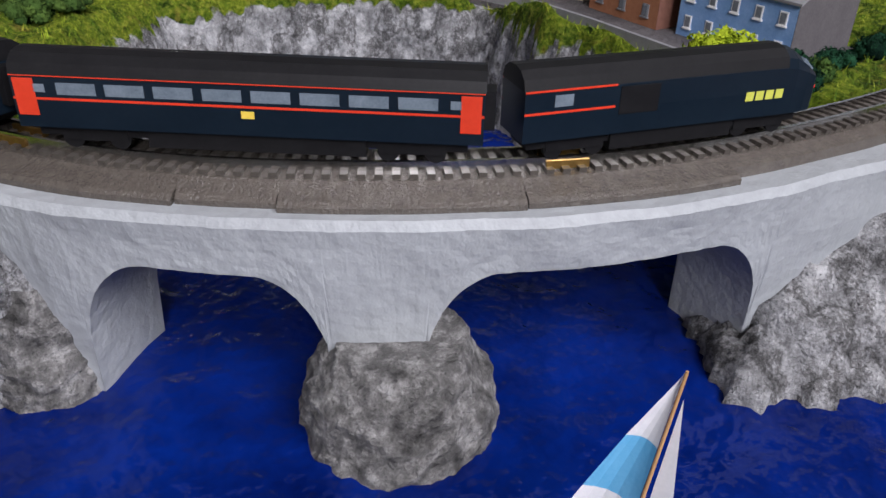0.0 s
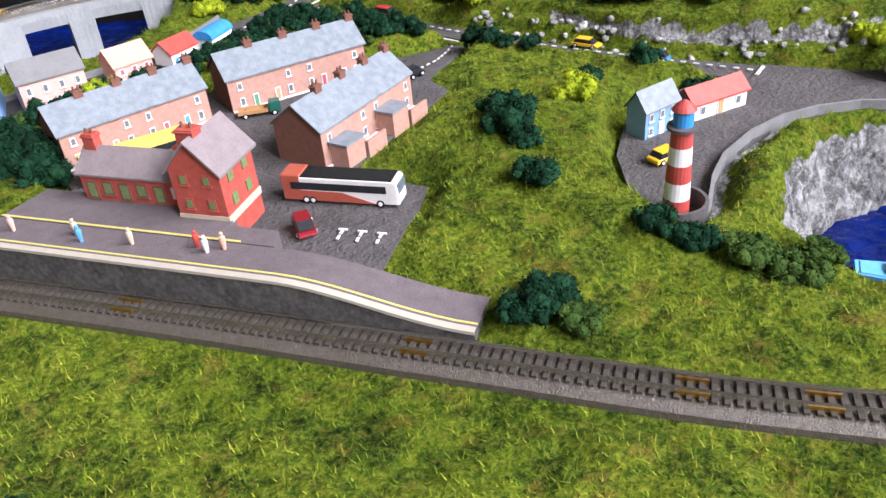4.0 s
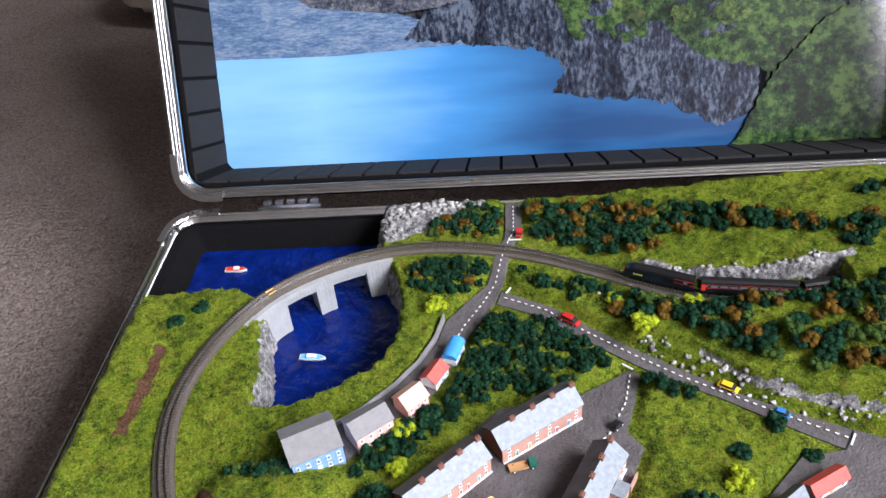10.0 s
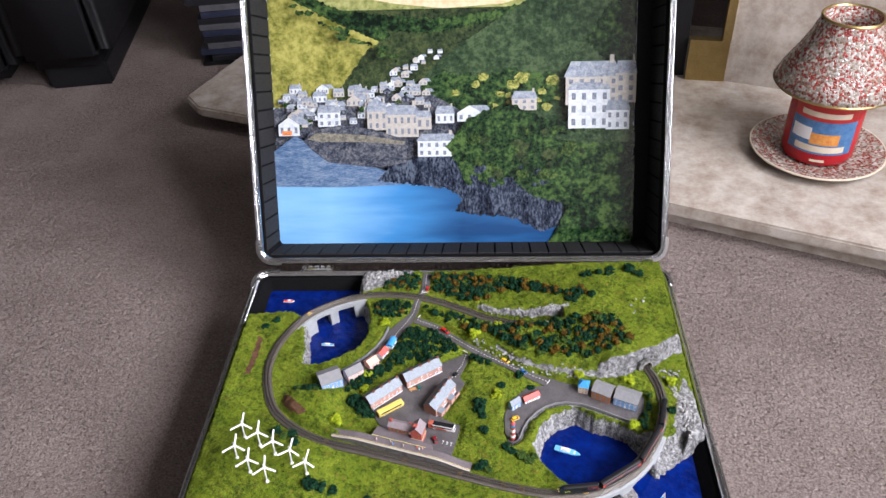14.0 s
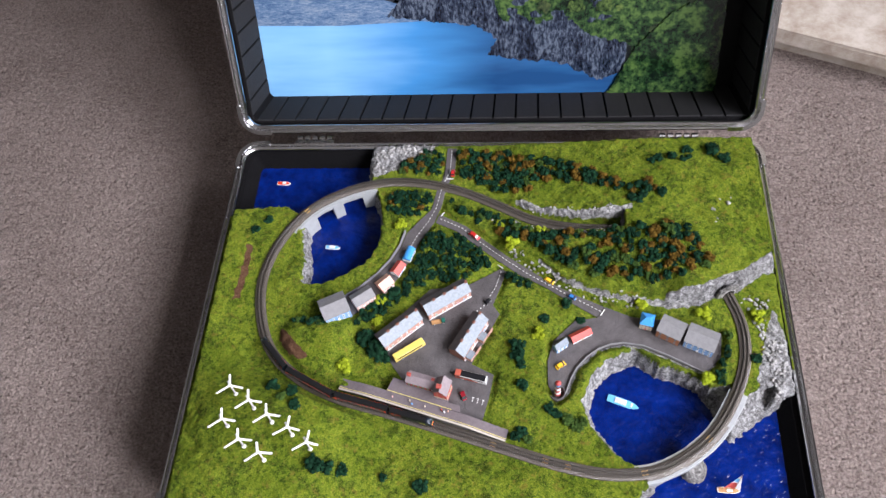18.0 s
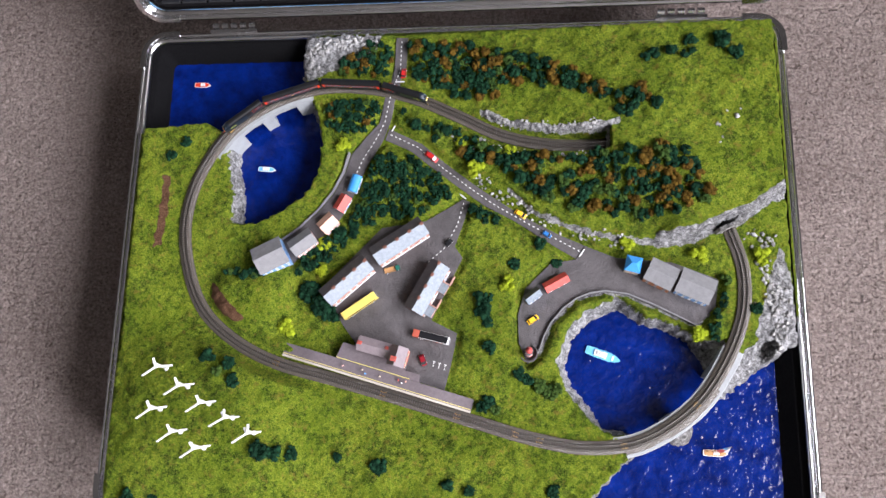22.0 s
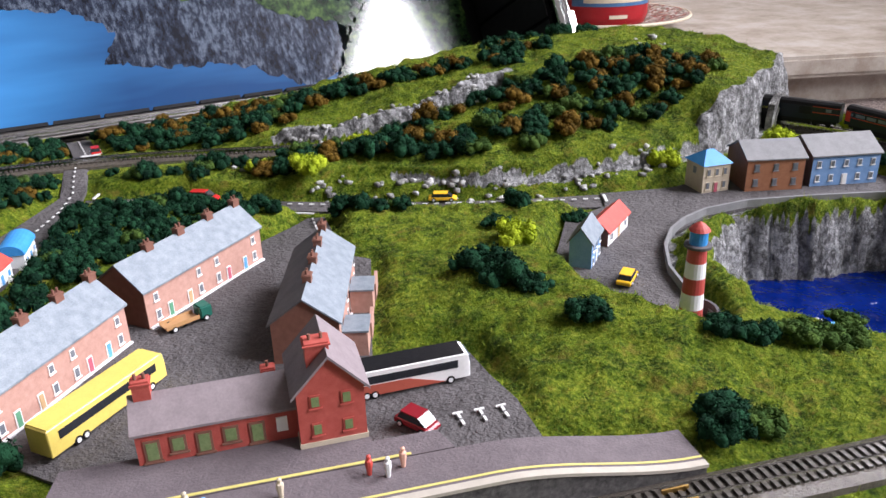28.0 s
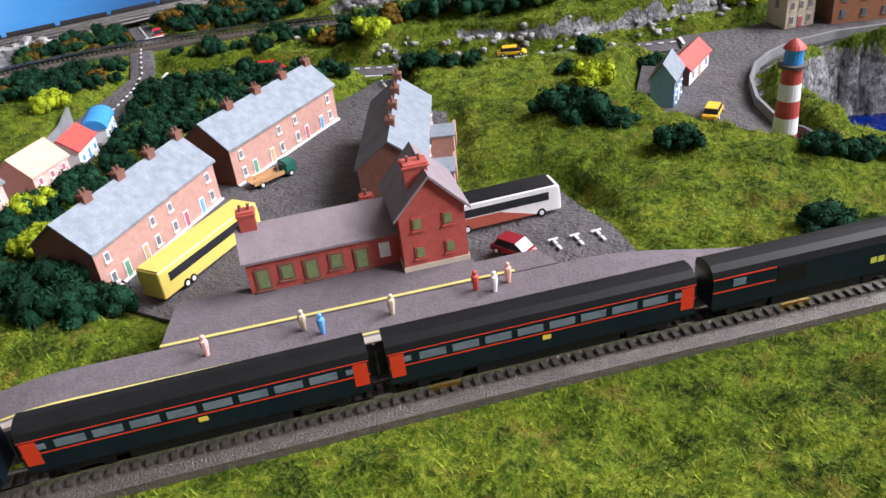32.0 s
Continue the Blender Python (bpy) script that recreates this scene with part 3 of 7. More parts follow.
    part("foam_rib", bm, RIB, lid, "rows of black foam ribs")
    # corner caps and hinges
    for x, y in ((0, 0), (CASE_W, 0), (CASE_W, CASE_D), (0, CASE_D)):
        bm = bmesh.new()
        sx, sy = (1 if x == 0 else -1), (1 if y == 0 else -1)
        pts = [(0.022 + 0.0232 * math.cos(radians(a)), 0.022 + 0.0232 * math.sin(radians(a))) for a in range(180, 271, 15)]
        inner = [(0.022 + 0.0185 * math.cos(radians(a)), 0.022 + 0.0185 * math.sin(radians(a))) for a in range(180, 271, 15)]
        pts, inner = [(pts[0][0], 0.034)] + pts + [(0.034, pts[-1][1])], [(inner[0][0], 0.034)] + inner + [(0.034, inner[-1][1])]
        loft(bm, [[(x + sx * a, y + sy * b, RIM - 0.016), (x + sx * a, y + sy * b, RIM + 0.0012), (x + sx * c, y + sy * d, RIM + 0.0012), (x + sx * c, y + sy * d, RIM - 0.016)] for (a, b), (c, d) in zip(pts, inner)])
        bmesh.ops.recalc_face_normals(bm, faces=bm.faces[:])
        part("corner_cap", bm, CHROME, case, "polished corner cap")
        bm = bmesh.new()
        loft(bm, [[(x + sx * a, y + sy * b, -0.014), (x + sx * a, y + sy * b, 0.0032), (x + sx * c, y + sy * d, 0.0032), (x + sx * c, y + sy * d, -0.014)] for (a, b), (c, d) in zip(pts, inner)])
        bmesh.ops.recalc_face_normals(bm, faces=bm.faces[:])
        part("lid_corner_cap", bm, CHROME, lid, "polished corner cap")
    for x in (0.085, 0.485):
        bm = boxes((x - 0.022, CASE_D - 0.001, RIM - 0.012, x + 0.022, CASE_D + 0.002, RIM + 0.001))
        for k in range(5):
            tube(bm, (x - 0.020 + k * 0.0085, CASE_D + 0.006, RIM - 0.001), (x - 0.014 + k * 0.0085, CASE_D + 0.006, RIM - 0.001), 0.0032)
        part("hinge", bm, CHROME, case, "polished butt hinge")
    return case, lid


CASE, LID = build_case()

# ---------------------------------------------------------------- land and water
verts, faces, _ = grid_sheet(0.0088, CASE_W - 0.0088, 0.0088, CASE_D - 0.0088, 0.0013, ground_level)


def craggy(verts):
    """Breaks up the bare rock into crags, and lifts the turf unevenly."""
    V = np.array(verts)
    X, Y = V[:, 0], V[:, 1]
    e = 0.0012
    gx = (ground_level(X + e, Y) - ground_level(X - e, Y)) / (2 * e)
    gy = (ground_level(X, Y + e) - ground_level(X, Y - e)) / (2 * e)
    g = np.hypot(gx, gy)
    rock, earth = cover(X, Y)
    for i in np.nonzero(rock > 0.25)[0]:
        p = Vector(V[i])
        k = rock[i] * min(1.0, 0.35 + g[i] / 1.2)
        n = noise.fractal(p * 190, 0.9, 2.1, 4) * 0.0014 + noise.ridged_multi_fractal(Vector((p.x, p.y, p.z * 0.5)) * 230, 0.9, 2.1, 4, 1.0, 2.0) * 0.0007 + abs(noise.noise(Vector((p.x * 430, p.y * 430, p.z * 90)))) * 0.0018 - 0.0012
        V[i] += k * n * np.array([-gx[i], -gy[i], 1.0]) / math.sqrt(1 + g[i] ** 2)
    return V, rock, earth


verts, bare, earth = craggy(verts)
GROUND = tagged(sheet("ground", verts, faces, GRASS), "modelled grassy land with rocky cliffs inside the case", "landscape", kind="structure")
layer = GROUND.data.color_attributes.new("cover", "FLOAT_COLOR", "POINT")
layer.data.foreach_set("color", np.stack([bare, earth, 0 * bare, 1 + 0 * bare], -1).astype(np.float32).ravel())
verts, faces, _ = grid_sheet(0.0090, CASE_W - 0.0090, 0.0090, CASE_D - 0.0090, 0.0025,
                             lambda X, Y: SEA + 0.00035 * ripple(X, Y, 0.012) + 0.0002 * ripple(X, Y, 0.005, 1.0))
tagged(sheet("water", verts, faces, WATER), "glossy deep blue painted sea", "water", kind="structure")
patch("road", ROAD_MAIN, road_level, ASPHALT, "grey modelled road with a dashed centre line", "road", lift=0.0002)
patch("road", ROAD_WEST, road_level, ASPHALT, "grey modelled lane past the cottages", "road", lift=0.0005)
patch("pavement", TOWN, town_level, ASPHALT, "grey modelled town yard", "yard", lift=0.0001)
patch("road", HARBOUR, road_level, ASPHALT, "grey modelled harbour road", "road", lift=0.0008)


def build_track():
    track = thing("railway_track", pose(0, 0, 0), "narrow model railway track in brown sleepered roadbed", "railway track")
    n = int(RING_LEN / 0.003)
    ss = [i * RING_LEN / n for i in range(n)]

    def sweep(profile):
        bm = bmesh.new()
        rings = []
        for s in ss:
            rings.append([bm.verts.new((*on_track(s, o)[:2], z)) for o, z in profile])
        k = len(profile)
        for a, b in zip(rings, rings[1:] + rings[:1]):
            for i in range(k):
                bm.faces.new((a[i], b[i], b[(i + 1) % k], a[(i + 1) % k]))
        bmesh.ops.recalc_face_normals(bm, faces=bm.faces[:])
        return bm

    part("roadbed", sweep([(-0.0056, FLAT - 0.001), (-0.0052, BED - 0.0008), (-0.0034, BED), (0.0034, BED), (0.0052, BED - 0.0008), (0.0056, FLAT - 0.001)]), BALLAST, track, "brown moulded roadbed")
    for o in (-0.0016, 0.0016):
        part("rail", sweep([(o - 0.00028, BED), (o - 0.00022, RAIL), (o + 0.00022, RAIL), (o + 0.00028, BED)]), STEEL, track, "thin bright rail")
    bm = bmesh.new()
    for i in range(int(RING_LEN / 0.0019)):
        x, y, a = on_track(i * 0.0019)
        box(bm, -0.00045, -0.0029, BED - 0.0003, 0.00045, 0.0029, BED + 0.00055, Matrix.Translation((x, y, 0)) @ Matrix.Rotation(a, 4, "Z"))
    tagged(part("sleeper", bm, SLEEPER, track, "close dark sleepers"), kind="stuff")
    return track


TRACK = build_track()


def nearest_s(x, y):
    return float(RING_D[np.argmin(np.hypot(RING[:, 0] - x, RING[:, 1] - y))])


def viaduct(s0, s1, soffit, cuts, half_in, half_out, label):
    """A curved bridge in spans from pier to pier, its underside given along the line."""
    c = thing("viaduct", pose(0, 0, 0), label, "viaduct")
    for u0, u1 in zip(cuts, cuts[1:]):
        bm = bmesh.new()
        n = max(8, int(abs(s1 - s0) * (u1 - u0) / 0.0005))
        rings = []
        for i in range(n + 1):
            u = u0 + (u1 - u0) * i / n
            s = s0 + (s1 - s0) * u
            zb = soffit(u)
            ring = []
            outer = [(-half_out, FLAT), (-half_out - 0.0007, FLAT - 0.0010), (-half_out - 0.0004, FLAT - 0.0032)]
            low = [FLAT - 0.0032 + (zb - FLAT + 0.0032) * k / 6 for k in range(1, 7)]
            outer += [(-half_out - 0.0004 + 0.0018 * (FLAT - 0.0032 - z) / 0.025, z) for z in low]
            for o, z in outer + [(half_in - 0.0008, zb), (half_in, FLAT - 0.003), (half_in, FLAT)]:
                j = 0.00045 * noise.noise(Vector((s * 120, o * 150, z * 120))) + 0.00012 * noise.noise(Vector((s * 700, o * 700, z * 700)))
                x, y, _ = on_track(s, o + j)
                ring.append((x, y, z + 0.3 * j))
            rings.append(ring)
        loft(bm, rings)
        bmesh.ops.recalc_face_normals(bm, faces=bm.faces[:])
        part("span", bm, CONCRETE, c, smooth=False)
    return c


def arches(piers, top, low, spring):
    """Flat arches with round shoulders between piers, each (middle, half width) in fractions."""
    def f(u):
        d = min(abs(u - p) - h for p, h in piers)
        if d <= 0:
            return low
        return 0.087 + (top - 0.087) * math.sqrt(max(0.0, 1 - (1 - min(1.0, d / spring)) ** 2))
    return f


S_EAST = nearest_s(0.4290, 0.0655)
S_EAST_END = nearest_s(0.5085, 0.1390)
east = viaduct(S_EAST, S_EAST_END, arches(((-0.10, 0.13), (0.325, 0.046), (1.00, 0.250)), 0.1016, 0.078, 0.075), (-0.13, 0.0, 0.325, 0.84, 1.0), 0.0072, 0.0088,
               "pale grey painted railway viaduct with round arches on rocky piers")
S_WEST, S_WEST_END = nearest_s(0.163, 0.362), nearest_s(0.078, 0.303)
viaduct(S_WEST, S_WEST_END, lambda u: 0.101 if 0.17 < u < 0.39 or 0.50 < u < 0.70 else 0.076, (0.0, 0.445, 1.0), 0.0085, 0.0060, "pale grey flat sided railway viaduct with square openings")
# moulded plates of the roadbed lying on the deck
for u0, u1, o in ((-0.06, 0.135, 0.0069), (0.137, 0.232, 0.0064), (0.234, 0.468, 0.0073), (0.470, 0.70, 0.0070)):
    bm = bmesh.new()
    secs = []
    for i in range(17):
        s = S_EAST + (S_EAST_END - S_EAST) * (u0 + (u1 - u0) * i / 16)
        secs.append([(*on_track(s, -q)[:2], z) for q, z in ((0.0040, FLAT), (0.0040, BED - 0.0002), (o - 0.0006, FLAT + 0.0011), (o, FLAT + 0.0007), (o, FLAT))])
    loft(bm, secs)
    bmesh.ops.recalc_face_normals(bm, faces=bm.faces[:])
    part("roadbed_plate", bm, BALLAST, TRACK, "glossy brown moulded roadbed plate")

# ---------------------------------------------------------------- trains
NAVY = dull("navy_livery_mat", (0.004, 0.009, 0.016), (0.007, 0.014, 0.023), 200, 0.3, 0, 0, 0.3)
TRAIN_ROOF = dull("train_roof_mat", (0.007, 0.007, 0.008), (0.013, 0.013, 0.014), 300, 0.45, 0, 0, 0.2)
RED = dull("signal_red_mat", (0.55, 0.035, 0.012), (0.65, 0.05, 0.02), 300, 0.4)
YELLOW = dull("yellow_paint_mat", (0.70, 0.50, 0.06), (0.80, 0.60, 0.10), 300, 0.4)
TRAIN_GLASS = dull("train_window_mat", (0.10, 0.13, 0.16), (0.18, 0.22, 0.26), 500, 0.15)
LAMP_GLOW = Nodes("lamp_glow_mat", 0.4)
LAMP_GLOW.colour((0.9, 0.85, 0.7))
LAMP_GLOW.b.inputs["Emission Color"].default_value = (1, 0.85, 0.55, 1)
LAMP_GLOW.b.inputs["Emission Strength"].default_value = 2.0
LAMP_GLOW = LAMP_GLOW.m
TAIL_GLOW = Nodes("tail_lamp_glow_mat", 0.4)
TAIL_GLOW.colour((0.6, 0.03, 0.02))
TAIL_GLOW.b.inputs["Emission Color"].default_value = (1, 0.04, 0.03, 1)
TAIL_GLOW.b.inputs["Emission Strength"].default_value = 2.0
TAIL_GLOW = TAIL_GLOW.m
W2, FLOOR_Z, ROOF_Z = 0.0030, 0.0009, 0.0088


LIME_PRINT = dull("lime_print_mat", (0.48, 0.50, 0.07), (0.60, 0.60, 0.12), 300, 0.4)


def body_ring(x, scale=1.0, drop=0.0):
    pts = [(-W2, FLOOR_Z), (-W2 * 1.02, 0.0040), (-W2, 0.0066), (-W2 * 0.86, 0.0078), (-W2 * 0.5, 0.0086), (0, ROOF_Z),
           (W2 * 0.5, 0.0086), (W2 * 0.86, 0.0078), (W2, 0.0066), (W2 * 1.02, 0.0040), (W2, FLOOR_Z)]
    return [(x, y * scale, z - drop * max(0, z - 0.0045) / 0.0043) for y, z in pts]


def side_strip(bm, x0, x1, z0, z1, out=0.00006):
    for sy in (-1, 1):
        y0, y1 = sy * (W2 * 1.005 + out), sy * (W2 * 0.9)
        box(bm, x0, min(y0, y1), z0, x1, max(y0, y1), z1)


def bogie(parent, x):
    bm = boxes((x - 0.0036, -0.0022, -0.0008, x + 0.0036, 0.0022, 0.0019))
    for dx in (-0.0026, 0.0026):
        for y in (-0.0017, 0.0017):
            tube(bm, (x + dx, y - 0.0003, -0.0006), (x + dx, y + 0.0003, -0.0006), 0.0012, n=12)
    part("bogie", bm, BLACK, parent, "black bogie with four wheels")


def coach():
    c = thing("railway_coach", pose(0, 0, 0), "navy blue passenger coach with red doors and stripe", "railway coach", "carriages of the train")
    h = 0.0252
    bm = bmesh.new()
    loft(bm, [body_ring(x) for x in (-h, h)])
    part("body", bm, NAVY, c)
    bm = bmesh.new()
    loft(bm, [[(x, y, z + 0.0001) for x, y, z in body_ring(x)[2:9]] for x in (-h - 0.0001, h + 0.0001)])
    part("roof", bm, TRAIN_ROOF, c, "matt black roof")
    bm = bmesh.new()
    side_strip(bm, -h, h, 0.00405, 0.00432)
    part("stripe", bm, RED, c, "thin red stripe")
    bm = bmesh.new()
    side_strip(bm, -h, h, 0.00662, 0.00672)
    part("gutter_line", bm, RED, c, "fine red gutter line")
    for x in (-h + 0.0014, h - 0.0014):
        bm = bmesh.new()
        side_strip(bm, x - 0.0011, x + 0.0011, 0.0023, 0.0064, 0.0001)
        part("door", bm, RED, c, "bright red end door")
    for i in range(8):
        x = -0.0182 + i * 0.0052
        bm = bmesh.new()
        side_strip(bm, x - 0.0021, x + 0.0021, 0.0047, 0.0060, 0.0001)
        part("window", bm, TRAIN_GLASS, c)
    for x in (-0.0222, 0.0222):
        bm = bmesh.new()
        side_strip(bm, x - 0.0006, x + 0.0006, 0.0049, 0.0058, 0.0001)
        part("window", bm, TRAIN_GLASS, c)
    bm = bmesh.new()
    side_strip(bm, -0.0007, 0.0007, 0.0029, 0.0037, 0.00012)
    part("crest", bm, YELLOW, c, "small pale crest")
    part("underframe", boxes((-0.0236, -0.0021, -0.0003, 0.0236, 0.0021, 0.0012), (-0.0125, -0.0025, -0.0012, 0.0115, 0.0025, 0.0012)), BLACK, c)
    part("gangway", boxes((-h - 0.0012, -0.0012, 0.002, h + 0.0012, 0.0012, 0.0064)), BLACK, c)
    for x in (-0.0175, 0.0175):
        bogie(c, x)
    return c


def power_car():
    c = thing("power_car", pose(0, 0, 0), "navy blue diesel power car with sloping yellow nose", "locomotive", "carriages of the train")
    b, f = -0.0195, 0.0195
    bm = bmesh.new()
    loft(bm, [body_ring(x, s, d) for x, s, d in ((b, 1, 0), (0.0140, 1, 0), (0.0160, 0.99, 0.0004), (0.0180, 0.93, 0.0018), (0.0193, 0.84, 0.0030), (f + 0.0004, 0.66, 0.0038))])
    part("body", bm, NAVY, c)
    bm = bmesh.new()
    loft(bm, [[(x, y, z + 0.0001) for x, y, z in body_ring(x)[2:9]] for x in (b - 0.0001, 0.0145)])
    part("roof", bm, TRAIN_ROOF, c, "matt black roof")
    bm = bmesh.new()
    side_strip(bm, b, -0.0085, 0.00405, 0.00432)
    part("stripe", bm, RED, c, "short red stripe")
    bm = bmesh.new()
    side_strip(bm, b, -0.0085, 0.00655, 0.00675)
    part("gutter_line", bm, RED, c)
    bm = bmesh.new()
    side_strip(bm, -0.0080, -0.0030, 0.0032, 0.0064, 0.0001)
    part("grille", bm, BLACK, c, "black side grille")
    bm = bmesh.new()
    side_strip(bm, -0.0160, -0.0138, 0.0048, 0.0061, 0.0001)
    part("window", bm, TRAIN_GLASS, c)
    for i in range(4):
        bm = bmesh.new()
        x = 0.0090 + i * 0.0014
        side_strip(bm, x, x + 0.0011, 0.0031, 0.0042, 0.00012)
        part("lettering_bar", bm, LIME_PRINT, c, "yellow green bar of lettering")
    for y0, y1 in ((-0.0022, -0.0002), (0.0002, 0.0022)):
        bm = bmesh.new()
        box(bm, -0.0002, y0, -0.0010, 0.0002, y1, 0.0010, pose(0.0180, 0, 0.00655, 0, -48, 0))
        part("windscreen", bm, TRAIN_GLASS, c, "raked windscreen")
    bm = boxes((f + 0.0002, -0.0017, 0.0021, f + 0.0007, 0.0017, 0.0042))
    part("nose_panel", bm, YELLOW, c, "yellow nose panel")
    for y in (-0.0011, 0.0011):
        bm = bmesh.new()
        tube(bm, (f + 0.0005, y, 0.0034), (f + 0.0010, y, 0.0034), 0.00042, n=10)
        part("headlight", bm, LAMP_GLOW, c, "lit headlight")
    part("underframe", boxes((-0.0185, -0.0021, -0.0003, 0.0178, 0.0021, 0.0012), (-0.0082, -0.0025, -0.0012, 0.0082, 0.0025, 0.0012)), BLACK, c)
    for x in (-0.0125, 0.0125):
        bogie(c, x)
    return c


# train line-up: offsets of the vehicle middles behind the front end, half wheelbases, facing
LEAD = power_car()
COACH_A = coach()
COACH_B = copy_thing(COACH_A, pose(0, 0, 0))
REAR = copy_thing(LEAD, pose(0, 0, 0))
for ob in REAR.children:
    if ob.name.split(".")[0] == "headlight":
        ob.data = ob.data.copy()
        ob.data.materials[0] = TAIL_GLOW
        tagged(ob, "lit red tail lamp")
TRAIN = ((LEAD, 0.0200, 0.0125, False), (COACH_A, 0.0680, 0.0175, False), (COACH_B, 0.1213, 0.0175, False), (REAR, 0.1690, 0.0125, True))
# metres along the line of the train's front end, by the second (it runs against the line's direction)
RUN = [(t, s - lap * RING_LEN) for t, s, lap in ((0.0, 0.7865, 0), (0.9, 0.7095, 0), (6.5, 0.216, 0), (9.0, 0.007, 0), (13.7, 0.8766, 1), (17.0, 0.592, 1), (19.3, 0.388, 1), (23.0, 0.0744, 1), (29.9, 0.768, 2), (31.1, 0.663, 2), (32.0, 0.582, 2))]


def run_at(t):
    return float(np.interp(t, [r[0] for r in RUN], [r[1] for r in RUN]))


def motions():
    for ob, back, half, turned in TRAIN:
        rows = []
        for i in range(161):
            t = 0.2 * i
            s = run_at(t) + back
            x0, y0, _ = on_track(s - half)
            x1, y1, _ = on_track(s + half)
            if turned:
                x0, y0, x1, y1 = x1, y1, x0, y0
            rows.append((t, pose((x0 + x1) / 2, (y0 + y1) / 2, RAIL + 0.0018, 0, 0, math.degrees(math.atan2(y0 - y1, x0 - x1)))))
        walk(ob, rows)


# ---------------------------------------------------------------- buildings
def brick_mat(name, a, b, mortar, scale=1.0):
    n = Nodes(name, 0.8, 0, 0.3)
    t = n.node("ShaderNodeTexBrick", Vector=n.c, Scale=420.0 * scale)
    t.inputs["Color1"].default_value, t.inputs["Color2"].default_value, t.inputs["Mortar"].default_value = (*a, 1), (*b, 1), (*mortar, 1)
    t.inputs["Mortar Size"].default_value = 0.03
    n.colour(n.mix(0.45, t.outputs[0], n.ramp(n.noise(260, 4.0), (0.3, a), (0.7, b))))
    return n.m


BRICK_PINK = dull("pink_brick_print_mat", (0.38, 0.205, 0.165), (0.52, 0.315, 0.26), 800, 0.75)
# Brown brick of chimneys and frames; on end gables it holds their shade.
BRICK_DARK_AND_SHADE = dull("brown_brick_print_mat", (0.16, 0.07, 0.05), (0.24, 0.11, 0.08), 700, 0.8)
BRICK_RED = dull("red_brick_print_mat", (0.36, 0.058, 0.046), (0.48, 0.105, 0.085), 600, 0.7)
BRICK_BROWN = dull("orange_brick_print_mat", (0.30, 0.12, 0.06), (0.42, 0.19, 0.10), 700, 0.75)
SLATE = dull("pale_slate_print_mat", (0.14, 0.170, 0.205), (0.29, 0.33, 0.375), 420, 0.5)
SLATE_GREY = dull("grey_card_roof_mat", (0.17, 0.17, 0.18), (0.25, 0.25, 0.26), 260, 0.7)
SLATE_MAUVE = dull("mauve_slate_print_mat", (0.19, 0.155, 0.17), (0.28, 0.235, 0.25), 300, 0.7)
# Dark trim and walls, and the shaded copy of pale slate for back slopes.
SLATE_DARK_AND_SHADE = dull("dark_slate_print_mat", (0.07, 0.065, 0.07), (0.12, 0.11, 0.115), 300, 0.7)
BLUE_WALL = dull("pale_blue_print_mat", (0.14, 0.29, 0.56), (0.26, 0.42, 0.70), 300, 0.6)
BLUE_ROOF = dull("bright_blue_roof_mat", (0.03, 0.22, 0.58), (0.06, 0.32, 0.70), 300, 0.5)
RED_ROOF = dull("coral_red_roof_mat", (0.50, 0.055, 0.045), (0.62, 0.10, 0.08), 300, 0.5)
PINK_ROOF = dull("salmon_roof_mat", (0.66, 0.36, 0.27), (0.76, 0.46, 0.36), 300, 0.6)
PINK_WALL = dull("pink_print_mat", (0.66, 0.38, 0.34), (0.76, 0.50, 0.45), 500, 0.6)
WHITE_WALL = dull("white_card_mat", (0.72, 0.73, 0.76), (0.84, 0.84, 0.86), 400, 0.6)
CREAM_WALL = dull("cream_stone_print_mat", (0.50, 0.42, 0.32), (0.62, 0.54, 0.42), 500, 0.7)
PANE = dull("printed_pane_mat", (0.10, 0.11, 0.13), (0.22, 0.24, 0.27), 1500, 0.3)
GREEN_PANE = dull("green_pane_mat", (0.10, 0.16, 0.06), (0.24, 0.30, 0.14), 1200, 0.4)
DOORS = [dull("door_%s_mat" % n, c, tuple(v * 1.25 for v in c), 900, 0.5) for n, c in
         (("green", (0.10, 0.26, 0.16)), ("tan", (0.45, 0.30, 0.16)), ("rose", (0.42, 0.10, 0.14)), ("blue", (0.10, 0.30, 0.62)))]


def slab_roof(c, L, D, eave, ridge, roof, over=0.0007, t=0.0005):
    """Two sloping slabs meeting at a ridge along x."""
    for sy in (-1, 1):
        bm = bmesh.new()
        y0 = sy * (D / 2 + over)
        z0 = eave - (ridge - eave) * over / (D / 2)
        loft(bm, [[(x, y0, z0), (x, 0, ridge), (x, 0, ridge + t), (x, y0, z0 + t)] for x in (-L / 2 - over, L / 2 + over)])
        bmesh.ops.recalc_face_normals(bm, faces=bm.faces[:])
        # On pale slate the back slope's shade is painted in with a darker tone.
        part("roof_slope", bm, roof if sy < 0 or roof is not SLATE else SLATE_DARK_AND_SHADE, c)


